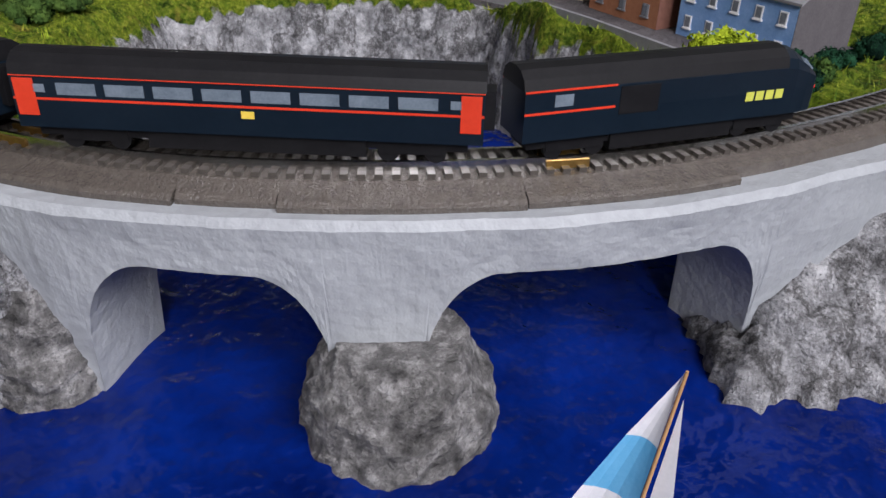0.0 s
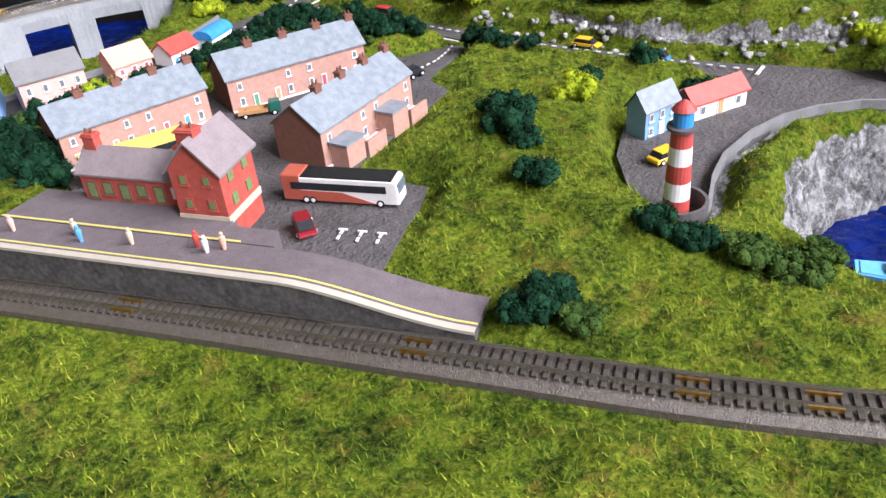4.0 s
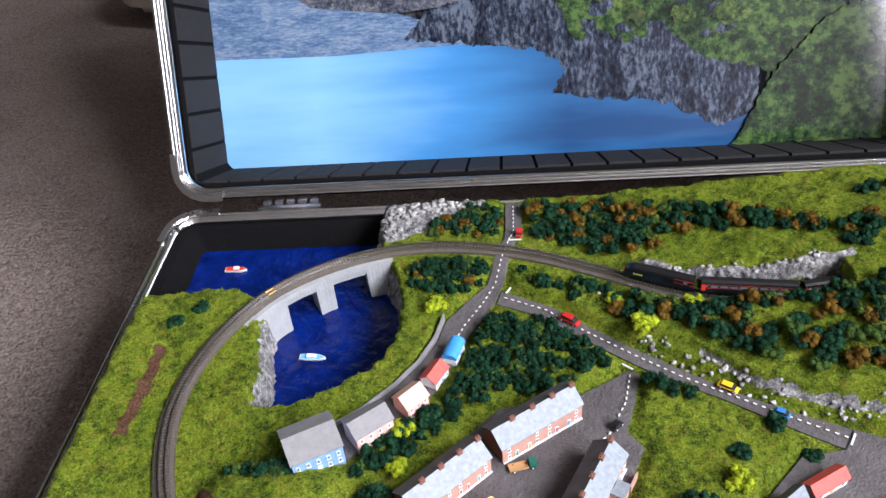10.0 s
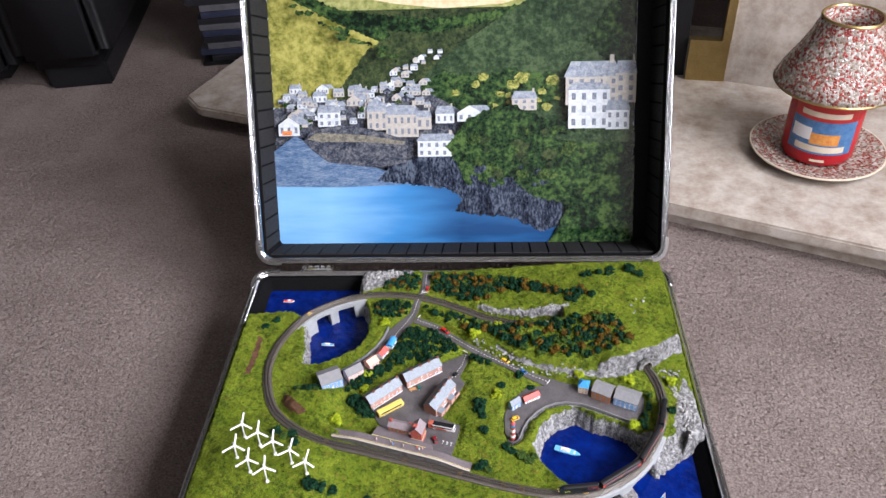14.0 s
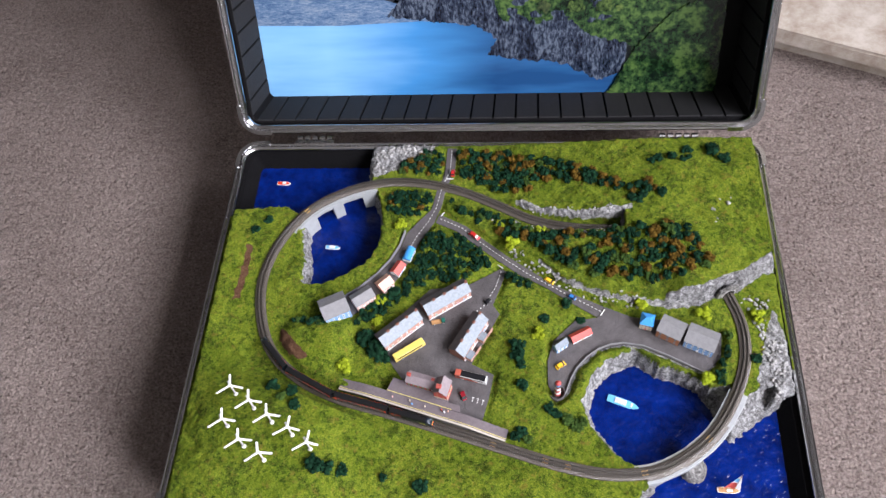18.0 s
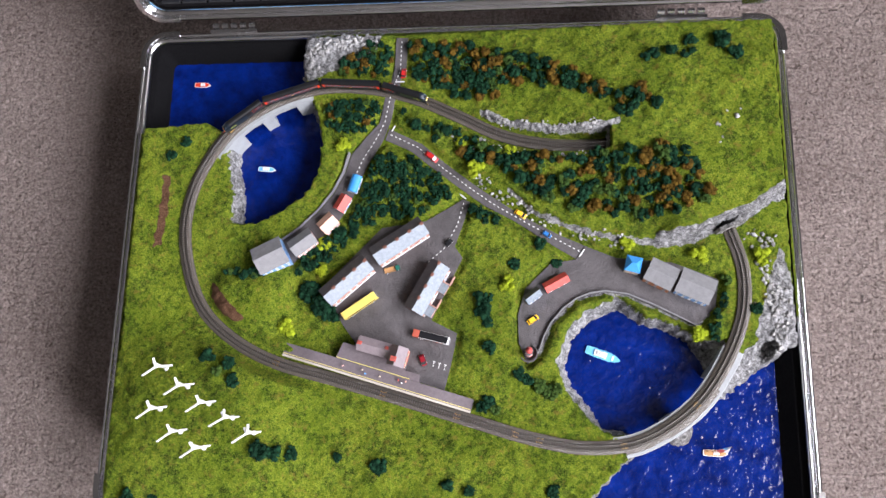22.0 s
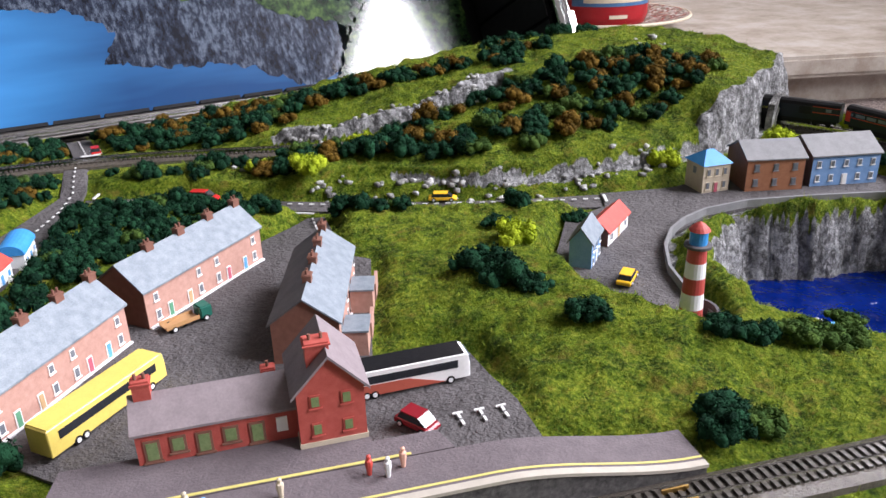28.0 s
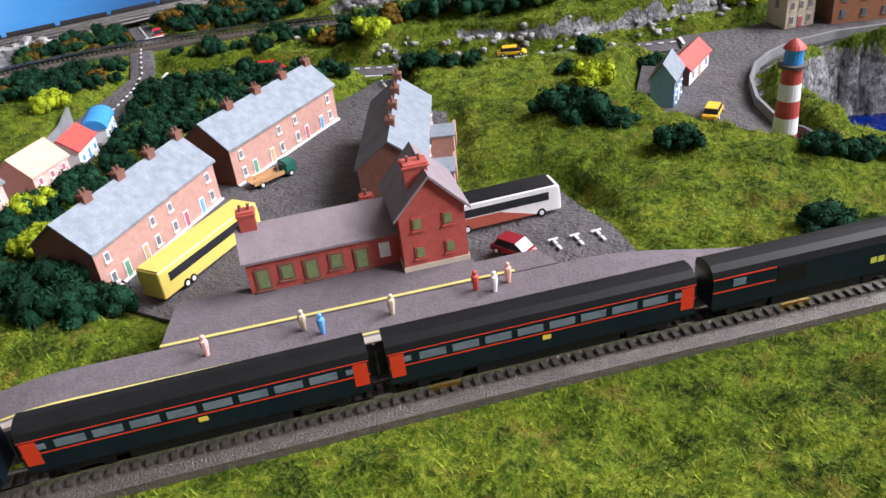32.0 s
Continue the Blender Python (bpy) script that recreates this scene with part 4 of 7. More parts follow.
def opening(c, x, z, w, h, y, pane, frame_mat=WHITE, name="window", out=-1):
    """A framed opening on a face at y, looking out along -y (or +y)."""
    o = 0.00022 * out
    f = part(name, boxes((x - w / 2, min(y, y + o), z, x + w / 2, max(y, y + o), z + h)), frame_mat, c)
    m = w * 0.16
    part("pane" if name == "window" else "leaf", boxes((x - w / 2 + m, min(y + o * 0.5, y + o * 1.5), z + (m if name == "window" else 0), x + w / 2 - m, max(y + o * 0.5, y + o * 1.5), z + h - m)), pane, f)
    if name == "window":
        part("sill", boxes((x - w * 0.62, min(y, y + o * 2), z - 0.0003, x + w * 0.62, max(y, y + o * 2), z)), frame_mat, f)


def house(at, L, D, eave, ridge, wall, roof, label, group="", gable=None, name="house"):
    c = thing(name, at, label, "house", group)
    bm = bmesh.new()
    pts = [(-D / 2, -0.003), (D / 2, -0.003), (D / 2, eave), (0, ridge), (-D / 2, eave)]
    loft(bm, [[(x, y, z) for y, z in pts] for x in (-L / 2, L / 2)])
    bmesh.ops.recalc_face_normals(bm, faces=bm.faces[:])
    part("wall", bm, wall, c)
    # End gables go darker than the front: their shade is put into the colour.
    if gable:
        for sx in (-1, 1):
            bm = bmesh.new()
            x0, x1 = sx * L / 2, sx * (L / 2 + 0.00012)
            loft(bm, [[(x, y * 0.999, z) for y, z in pts] for x in sorted((x0, x1))])
            bmesh.ops.recalc_face_normals(bm, faces=bm.faces[:])
            part("gable_wall", bm, gable, c)
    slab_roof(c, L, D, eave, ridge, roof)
    return c


def chimney(c, x, y, z, w, h, mat=BRICK_DARK_AND_SHADE, pots=2):
    ch = part("chimney", boxes((x - w / 2, y - w * 0.4, z - 0.002, x + w / 2, y + w * 0.4, z + h), (x - w * 0.58, y - w * 0.48, z + h * 0.8, x + w * 0.58, y + w * 0.48, z + h * 0.9)), mat, c)
    for i in range(pots):
        bm = bmesh.new()
        px = x + (i - (pots - 1) / 2) * w * 0.5
        tube(bm, (px, y, z + h), (px, y, z + h + 0.0011), 0.0003, n=8)
        part("chimney_pot", bm, BRICK_DARK_AND_SHADE, ch)


def terrace(x, y, heading, L, label, back=False):
    c = house(pose(x, y, town_level(x, y), 0, 0, heading), L, 0.0160, 0.0108, 0.0168, BRICK_PINK, SLATE, label, "brick terraces of the town", BRICK_DARK_AND_SHADE)
    D = 0.0160
    n = 4
    for i in range(n):
        u = -L / 2 + (i + 0.5) * L / n
        k = (-1) ** i
        opening(c, u - 0.0022 * k, 0.0016, 0.0017, 0.0026, -D / 2, PANE)
        opening(c, u + 0.0022 * k, 0.0002, 0.0018, 0.0042, -D / 2, DOORS[i % 4], name="door")
        opening(c, u - 0.0022 * k, 0.0068, 0.0016, 0.0022, -D / 2, PANE)
        chimney(c, -L / 2 + (i + 0.95) * L / n, 0, 0.0165, 0.0026, 0.0022)
    part("doorstep_kerb", boxes((-L / 2, -D / 2 - 0.0008, -0.0005, L / 2, -D / 2, 0.0005)), WHITE_WALL, c)
    if back:
        for i in range(2):
            u = -L / 4 + i * L / 2
            e = part("rear_extension", boxes((u - L / 5, -D / 2 - 0.0062, -0.001, u - 0.001, -D / 2 - 0.0003, 0.0066)), BRICK_PINK, c)
            part("extension_roof", boxes((u - L / 5 - 0.0004, -D / 2 - 0.0066, 0.0066, u - 0.0006, -D / 2 - 0.0003, 0.0071)), SLATE, e)
            part("yard_wall", boxes((u, -D / 2 - 0.0062, -0.001, u + 0.0008, -D / 2 - 0.0003, 0.0042), (u, -D / 2 - 0.0066, -0.001, u + L / 5, -D / 2 - 0.0058, 0.0042)), BRICK_PINK, c)
    return c


terrace(0.2042, 0.1918, 42.0, 0.0440, "pink brick terrace with pale slate roof and coloured doors")
terrace(0.2466, 0.2243, 33.7, 0.0470, "pink brick terrace with pale slate roof beside the wood")
terrace(0.2705, 0.1858, 61.0, 0.0430, "brick terrace with rear yards and pale slate roof", True)


def front_windows(c, L, D, rows, n, w, h, pane=PANE, frame_mat=WHITE, door=None, skip=()):
    for r, z in enumerate(rows):
        for i in range(n):
            x = -L / 2 + (i + 0.5) * L / n
            if door is not None and r == 0 and i == n // 2:
                opening(c, x, 0.0002, w * 1.25, h * 1.7, -D / 2, door, frame_mat, "door")
            else:
                opening(c, x, z, w, h, -D / 2, pane, frame_mat)


def lane_z(x, y):
    return float(road_level(np.array(x), np.array(y)))


ROW = "cottages along the lane"
c = house(pose(0.1398, 0.2115, 0.1078, 0, 0, 26.7), 0.0250, 0.0225, 0.0125, 0.0185, BLUE_WALL, SLATE_GREY, "pale blue house with broad plain grey roof", ROW)
front_windows(c, 0.0250, 0.0225, (0.0016, 0.0068), 5, 0.0017, 0.0026, door=WHITE)
c = house(pose(0.1660, 0.2232, 0.1072, 0, 0, 37), 0.0205, 0.0140, 0.0112, 0.0160, PINK_WALL, SLATE_GREY, "pink stone house with dark grey roof", ROW)
front_windows(c, 0.0205, 0.0140, (0.0014, 0.0066), 4, 0.0017, 0.0026, door=DOORS[2])
c = house(pose(0.1855, 0.2405, 0.1065, 0, 0, 45), 0.0135, 0.0118, 0.0082, 0.0128, PINK_WALL, PINK_ROOF, "small pink cottage with salmon roof and red front", ROW)
front_windows(c, 0.0135, 0.0118, (0.0012, 0.0048), 3, 0.0018, 0.0022, DOORS[2], WHITE, DOORS[2])
c = house(pose(0.1966, 0.2585, 0.1062, 0, 0, 62), 0.0130, 0.0092, 0.0055, 0.0090, WHITE_WALL, RED_ROOF, "white bungalow with coral red roof", ROW)
front_windows(c, 0.0130, 0.0092, (0.0014,), 3, 0.0018, 0.0022, BLUE_ROOF, WHITE, DOORS[3])


def barrel_shed():
    c = thing("shed", pose(0.2060, 0.2758, 0.1052, 0, 0, 73), "white shed with curved bright blue roof", "shed", ROW)
    L, D = 0.0140, 0.0078
    part("wall", boxes((-L / 2, -D / 2, -0.002, L / 2, D / 2, 0.0052)), WHITE_WALL, c)
    bm = bmesh.new()
    loft(bm, [[(x, -(D / 2 + 0.0005) * math.cos(radians(a)), 0.0050 + 0.0034 * math.sin(radians(a))) for a in range(0, 181, 15)] for x in (-L / 2 - 0.0005, L / 2 + 0.0005)])
    bmesh.ops.recalc_face_normals(bm, faces=bm.faces[:])
    part("roof", bm, BLUE_ROOF, c, "curved bright blue roof")
    front_windows(c, L, D, (0.0016,), 3, 0.0018, 0.0022, BLUE_WALL, WHITE, DOORS[3])


barrel_shed()
QUAY = "houses on the quay"
c = house(pose(0.3740, 0.1912, 0.1042, 0, 0, 29), 0.0195, 0.0075, 0.0052, 0.0085, WHITE_WALL, RED_ROOF, "white bungalow with coral red roof on the quay", QUAY, BRICK_DARK_AND_SHADE)
front_windows(c, 0.0195, 0.0075, (0.0014,), 3, 0.0020, 0.0026, PANE, WHITE, DOORS[1])
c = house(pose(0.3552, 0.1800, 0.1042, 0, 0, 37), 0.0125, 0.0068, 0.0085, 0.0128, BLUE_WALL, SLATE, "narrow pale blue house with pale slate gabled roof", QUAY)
front_windows(c, 0.0125, 0.0068, (0.0010, 0.0050), 3, 0.0016, 0.0022, door=WHITE)
c = house(pose(0.4562, 0.1966, 0.1042, 0, 0, -27), 0.0215, 0.0180, 0.0122, 0.0168, BRICK_BROWN, SLATE_GREY, "brown brick house with grey roof above the harbour wall", QUAY, BRICK_DARK_AND_SHADE)
front_windows(c, 0.0215, 0.0180, (0.0022, 0.0078), 3, 0.0019, 0.0026, frame_mat=SLATE_GREY)
c = house(pose(0.4822, 0.1872, 0.1042, 0, 0, -23.8), 0.0265, 0.0195, 0.0118, 0.0170, BLUE_WALL, SLATE_GREY, "pale blue house with grey roof above the harbour wall", QUAY, SLATE_DARK_AND_SHADE)
front_windows(c, 0.0265, 0.0195, (0.0020, 0.0074), 5, 0.0017, 0.0025, door=WHITE)


def hipped_house():
    c = thing("house", pose(0.4350, 0.2050, 0.1042, 0, 0, -14), "square cream house with blue hipped roof", "house", QUAY)
    h = 0.0056
    part("wall", boxes((-h, -h, -0.002, h, h, 0.0106)), CREAM_WALL, c)
    bm = bmesh.new()
    e = h + 0.0008
    base = [bm.verts.new(p) for p in ((-e, -e, 0.0106), (e, -e, 0.0106), (e, e, 0.0106), (-e, e, 0.0106))]
    top = [bm.verts.new((x, 0, 0.0150)) for x in (-0.0015, 0.0015)]
    for f in ((base[0], base[1], top[1], top[0]), (base[1], base[2], top[1]), (base[2], base[3], top[0], top[1]), (base[3], base[0], top[0]), tuple(base[::-1])):
        bm.faces.new(f)
    part("roof", bm, BLUE_ROOF, c, "bright blue hipped roof")
    for z in (0.0014, 0.0064):
        for i, x in enumerate((-0.0034, 0, 0.0034)):
            if i == 1 and z < 0.002:
                opening(c, x, 0.0002, 0.0020, 0.0038, -h, DOORS[2], CREAM_WALL, "door")
            else:
                opening(c, x, z, 0.0017, 0.0028, -h, PANE, CREAM_WALL)
    for s in (-1, 1):
        part("side_window", boxes((s * h - 0.0001, -0.001, 0.0064, s * h + 0.0001, 0.001, 0.0090)), PANE, c)


hipped_house()


def station():
    a = -14.9
    c = thing("station_building", pose(0.2502, 0.1292, 0.1176, 0, 0, a), "red brick railway station with mauve slate roofs", "station")
    # cross block with its gable to the platform: ridge along local y
    L, D, e, r = 0.0138, 0.0120, 0.0116, 0.0180
    bm = bmesh.new()
    pts = [(-D / 2, -0.006), (D / 2, -0.006), (D / 2, e), (0, r), (-D / 2, e)]
    loft(bm, [[(x, y, z) for x, z in pts] for y in (-L / 2, L / 2)])
    bmesh.ops.recalc_face_normals(bm, faces=bm.faces[:])
    part("gabled_block", bm, BRICK_RED, c, "two storey red brick block")
    for sx in (-1, 1):
        bm = bmesh.new()
        o = 0.0010
        x0, z0 = sx * (D / 2 + o), e - (r - e) * o / (D / 2)
        loft(bm, [[(x0, y, z0), (0, y, r), (0, y, r + 0.0006), (x0, y, z0 + 0.0006)] for y in (-L / 2 - 0.0010, L / 2 + 0.0010)])
        bmesh.ops.recalc_face_normals(bm, faces=bm.faces[:])
        part("roof_slope", bm, SLATE_MAUVE, c)
    for z in (0.0022, 0.0080):
        for x in (-0.0028, 0.0028):
            opening(c, x, z, 0.0020, 0.0026, -L / 2, GREEN_PANE, BRICK_RED)
    for z in (0.0022, 0.0078):
        for y in (-0.003, 0.003):
            part("side_window", boxes((D / 2 - 0.0001, y - 0.001, z, D / 2 + 0.0003, y + 0.001, z + 0.0026)), GREEN_PANE, c)
    part("stone_plinth", boxes((-D / 2 - 0.0002, -L / 2 - 0.0002, -0.001, D / 2 + 0.0002, L / 2 + 0.0002, 0.0008)), CREAM_WALL, c)
    chimney(c, -0.0014, -0.0030, 0.0166, 0.0042, 0.0030, BRICK_RED, 2)
    # long low wing
    x0, x1, d, e2, r2 = -0.0338, -0.0060, 0.0052, 0.0068, 0.0108
    bm = bmesh.new()
    pts = [(-d, -0.006), (d, -0.006), (d, e2), (0, r2), (-d, e2)]
    loft(bm, [[(x, y + 0.0022, z) for y, z in pts] for x in (x0, x1)])
    bmesh.ops.recalc_face_normals(bm, faces=bm.faces[:])
    part("wing", bm, BRICK_RED, c, "long single storey wing")
    for sy in (-1, 1):
        bm = bmesh.new()
        y0, z0 = sy * (d + 0.0008), e2 - (r2 - e2) * 0.0008 / d
        loft(bm, [[(x, y0 + 0.0022, z0), (x, 0.0022, r2), (x, 0.0022, r2 + 0.0005), (x, y0 + 0.0022, z0 + 0.0005)] for x in (x0 - 0.0006, x1)])
        bmesh.ops.recalc_face_normals(bm, faces=bm.faces[:])
        part("roof_slope", bm, SLATE_MAUVE, c)
    for i, x in enumerate((-0.0312, -0.0268, -0.0224, -0.0178, -0.0132)):
        opening(c, x, 0.0014 if i % 2 else 0.0003, 0.0028, 0.0034 if i % 2 else 0.0044, 0.0022 - d, GREEN_PANE, BRICK_DARK_AND_SHADE)
    part("notice", boxes((-0.0098, 0.0022 - d - 0.0003, 0.0018, -0.0078, 0.0022 - d, 0.0048)), WHITE, c, "white notice board")
    chimney(c, -0.0318, 0.0022, 0.0100, 0.0030, 0.0042, BRICK_RED, 2)
    chimney(c, -0.0100, 0.0040, 0.0085, 0.0024, 0.0030, BRICK_RED, 1)


station()
PLATFORM_TOP = dull("platform_paving_mat", (0.11, 0.092, 0.102), (0.165, 0.138, 0.150), 400, 0.8, 0.0002)
PLATFORM_WALL = make_rock("platform_stone_mat", (0.06, 0.055, 0.055), (0.15, 0.14, 0.14), (0.26, 0.25, 0.24), 700)
CREAM_LINE = dull("cream_edge_mat", (0.40, 0.36, 0.31), (0.50, 0.46, 0.40), 500, 0.7)
YELLOW_LINE = dull("yellow_line_mat", (0.55, 0.48, 0.14), (0.66, 0.58, 0.20), 500, 0.7)


def platform():
    c = thing("railway_platform", pose(0, 0, 0), "long paved platform with cream edge and stone face", "platform")
    A, B = Vector((0.1535, 0.1305, 0)), Vector((0.3062, 0.0872, 0))
    u = (B - A).normalized()
    v = Vector((-u.y, u.x, 0))
    L = (B - A).length
    wid = 0.0105

    def top(s):
        return 0.1132 + 0.0041 * float(ease(0.0, 0.030, s)) - 0.0058 * float(ease(L - 0.040, L, s))

    def strip(o0, o1, lift, thick):
        bm = bmesh.new()
        secs = []
        for i in range(41):
            s = L * i / 40
            z = top(s) + lift
            p, q = A + u * s + v * o0, A + u * s + v * o1
            secs.append([(p.x, p.y, z - thick(s)), (p.x, p.y, z), (q.x, q.y, z), (q.x, q.y, z - thick(s))])
        loft(bm, secs)
        bmesh.ops.recalc_face_normals(bm, faces=bm.faces[:])
        return bm

    part("stone_face", strip(0.0003, wid, -0.0004, lambda s: top(s) - 0.1054), PLATFORM_WALL, c, "dark stone platform face")
    part("paving", strip(0.0, wid + 0.0002, 0.0, lambda s: 0.0006), PLATFORM_TOP, c, "mauve grey paving")
    part("cream_edge", strip(-0.0002, 0.0014, 0.00012, lambda s: 0.0007), CREAM_LINE, c, "cream platform edge")
    part("yellow_line", strip(0.0021, 0.0026, 0.0001, lambda s: 0.0003), YELLOW_LINE, c, "thin yellow safety line")
    fore = thing("forecourt", pose(0, 0, 0), "raised mauve paving in front of the station", "paving", kind="structure")
    bm = bmesh.new()
    pts = [A + u * 0.044 + v * (wid + 0.0004), A + u * 0.114 + v * (wid + 0.0004), A + u * 0.112 + v * (wid + 0.0062), A + u * 0.100 + v * (wid + 0.0062), A + u * 0.099 + v * (wid + 0.0135), A + u * 0.046 + v * (wid + 0.0135)]
    prism(bm, [(p.x, p.y) for p in pts], 0.1040, 0.1174)
    part("paving", bm, PLATFORM_TOP, fore)
    bm = bmesh.new()
    pts = [A + u * 0.044 + v * (wid + 0.0005), A + u * 0.106 + v * (wid + 0.0005), A + u * 0.106 + v * (wid + 0.0011), A + u * 0.044 + v * (wid + 0.0011)]
    prism(bm, [(p.x, p.y) for p in pts], 0.1172, 0.11755)
    part("yellow_line", bm, YELLOW_LINE, fore)
    # small standing figurines, plain shapes
    cols = [PINK_WALL, CREAM_WALL, DOORS[3], CREAM_WALL, RED_ROOF, WHITE_WALL, PINK_ROOF]
    for i, (s, o) in enumerate(((0.052, 0.0062), (0.068, 0.0074), (0.071, 0.0052), (0.083, 0.0064), (0.098, 0.0080), (0.101, 0.0066), (0.104, 0.0084))):
        p = A + u * s + v * o
        bm = bmesh.new()
        lathe(bm, [(0.0004, 0), (0.00055, 0.0012), (0.0007, 0.0023), (0.00065, 0.0030), (0.0002, 0.0032), (0.00042, 0.0035), (0.00042, 0.0039), (0.0001, 0.0041)], 8)
        solid("figurine", bm, cols[i], "tiny plain painted figurine on the platform", "figurine", "figurines on the platform", at=Matrix.Translation((p.x, p.y, top(s))))


platform()


BAND_RED = dull("lighthouse_red_mat", (0.40, 0.055, 0.050), (0.50, 0.085, 0.075), 300, 0.5)


def lighthouse():
    x, y = 0.3520, 0.1345
    c = thing("lighthouse", pose(x, y, 0.1052), "red and white banded lighthouse with blue lantern", "lighthouse")
    r = lambda z: 0.0031 - 0.0008 * z / 0.0215
    bands = ((0, 0.0042, BAND_RED), (0.0042, 0.0085, WHITE_WALL), (0.0085, 0.0128, BAND_RED), (0.0128, 0.0170, WHITE_WALL), (0.0170, 0.0208, BAND_RED))
    for z0, z1, m in bands:
        bm = bmesh.new()
        tube(bm, (0, 0, z0), (0, 0, z1), r(z0), r(z1), 20)
        part("tower_band", bm, m, c)
    bm = bmesh.new()
    lathe(bm, [(0.0026, 0.0208), (0.0034, 0.0210), (0.0034, 0.0217), (0.0028, 0.0218)], 20)
    part("gallery", bm, SLATE_DARK_AND_SHADE, c)
    bm = bmesh.new()
    tube(bm, (0, 0, 0.0217), (0, 0, 0.0256), 0.0022, 0.0022, 16)
    part("lantern", bm, BLUE_ROOF, c, "bright blue lantern")
    bm = bmesh.new()
    lathe(bm, [(0.0027, 0.0254), (0.0021, 0.0262), (0.0012, 0.0270), (0.0002, 0.0276)], 16)
    part("cap", bm, BAND_RED, c, "pinkish red domed cap")
    bm = bmesh.new()
    secs = []
    for a in range(-150, 61, 15):
        ca, sa = math.cos(radians(a)), math.sin(radians(a))
        secs.append([(0.0064 * ca, 0.0064 * sa, -0.001), (0.0064 * ca, 0.0064 * sa, 0.0036), (0.0072 * ca, 0.0072 * sa, 0.0036), (0.0072 * ca, 0.0072 * sa, -0.001)])
    loft(bm, secs)
    bmesh.ops.recalc_face_normals(bm, faces=bm.faces[:])
    part("yard_wall", bm, SLATE_DARK_AND_SHADE, c, "dark curved yard wall")


lighthouse()


def strip_wall(name, pts, z0, z1, thick, material, label):
    bm = bmesh.new()
    secs = []
    n = len(pts)
    for i, (x, y) in enumerate(pts):
        a, b = pts[max(0, i - 1)], pts[min(n - 1, i + 1)]
        d = Vector((b[0] - a[0], b[1] - a[1], 0)).normalized()
        q = (x - d.y * thick, y + d.x * thick)
        secs.append([(x, y, z0), (x, y, z1), (q[0], q[1], z1), (q[0], q[1], z0)])
    loft(bm, secs)
    bmesh.ops.recalc_face_normals(bm, faces=bm.faces[:])
    return solid(name, bm, material, label, "wall")


QUAY_WALL = [(0.3522, 0.1271), (0.3566, 0.1300), (0.3606, 0.1361), (0.3645, 0.1480), (0.3698, 0.1586), (0.3800, 0.1705), (0.3905, 0.1785), (0.4010, 0.1828), (0.4130, 0.1847), (0.4305, 0.1822), (0.4500, 0.1740), (0.4680, 0.1650), (0.4840, 0.1566)]
strip_wall("harbour_wall", QUAY_WALL, 0.1010, 0.1070, 0.0009, SLATE_GREY, "low grey harbour wall along the quay")
strip_wall("lane_wall", [(0.1425, 0.2255), (0.1600, 0.2382), (0.1755, 0.2537), (0.1873, 0.2696), (0.1957, 0.2874), (0.2000, 0.3050)], 0.1015, 0.1088, 0.0009, SLATE_GREY, "low pale wall beside the lane")

# ---------------------------------------------------------------- road markings
MARK = dull("road_paint_mat", (0.62, 0.62, 0.62), (0.75, 0.75, 0.75), 800, 0.7)


def dashes(pts, level, step=0.0042, length=0.0018, width=0.0007):
    """Centre line dashes, each its own part."""
    P = [Vector((*p, 0)) for p in pts]
    c = thing("road_marking", pose(0, 0, 0), "white dashed road centre line", "road marking", kind="structure")
    carry = 0.0
    for a, b in zip(P, P[1:]):
        d = (b - a).normalized()
        s = carry
        while s < (b - a).length:
            p = a + d * s
            z = float(level(np.array(p.x), np.array(p.y)))
            part("dash", boxes((0, -width / 2, 0.0009, length, width / 2, 0.00115)), MARK, c).matrix_basis = Matrix.Translation((p.x, p.y, z)) @ Matrix.Rotation(math.atan2(d.y, d.x), 4, "Z")
            s += step
        carry = s - (b - a).length
    return c


dashes([(0.2345, 0.3215), (0.2580, 0.3100), (0.2780, 0.2925), (0.3025, 0.2735), (0.3240, 0.2580), (0.3475, 0.2440), (0.3690, 0.2315), (0.3950, 0.2170)], road_level)
dashes([(0.2420, 0.4080), (0.2415, 0.3790), (0.2345, 0.3560), (0.2295, 0.3330), (0.2210, 0.3160), (0.2110, 0.2990), (0.2060, 0.2860)], road_level)
dashes([(0.2985, 0.2600), (0.2935, 0.2400), (0.2830, 0.2200), (0.2700, 0.2080)], town_level)
bars = thing("road_marking", pose(0, 0, 0), "white stop lines and parking bays", "road marking", kind="structure")
for x, y, a, w in ((0.2370, 0.3270, 60, 0.0060), (0.2975, 0.2655, -38, 0.0075), (0.3955, 0.2165, 58, 0.0075), (0.2385, 0.3590, -10, 0.0080), (0.2420, 0.3680, 0, 0.0080)):
    z = lane_z(x, y)
    part("stop_line", boxes((-w / 2, -0.0005, 0.0009, w / 2, 0.0005, 0.0013)), MARK, bars).matrix_basis = Matrix.Translation((x, y, z)) @ Matrix.Rotation(radians(a), 4, "Z")
for i in range(3):
    x, y = 0.2765 + 0.0045 * i, 0.1250 - 0.0013 * i
    part("bay_line", boxes((-0.0003, -0.0022, 0.0004, 0.0003, -0.0006, 0.0007), (-0.0003, 0.0000, 0.0004, 0.0003, 0.0016, 0.0007), (-0.0011, 0.0017, 0.0004, 0.0011, 0.0022, 0.0007)), MARK, bars).matrix_basis = Matrix.Translation((x, y, float(town_level(np.array(x), np.array(y))))) @ Matrix.Rotation(radians(-12), 4, "Z")

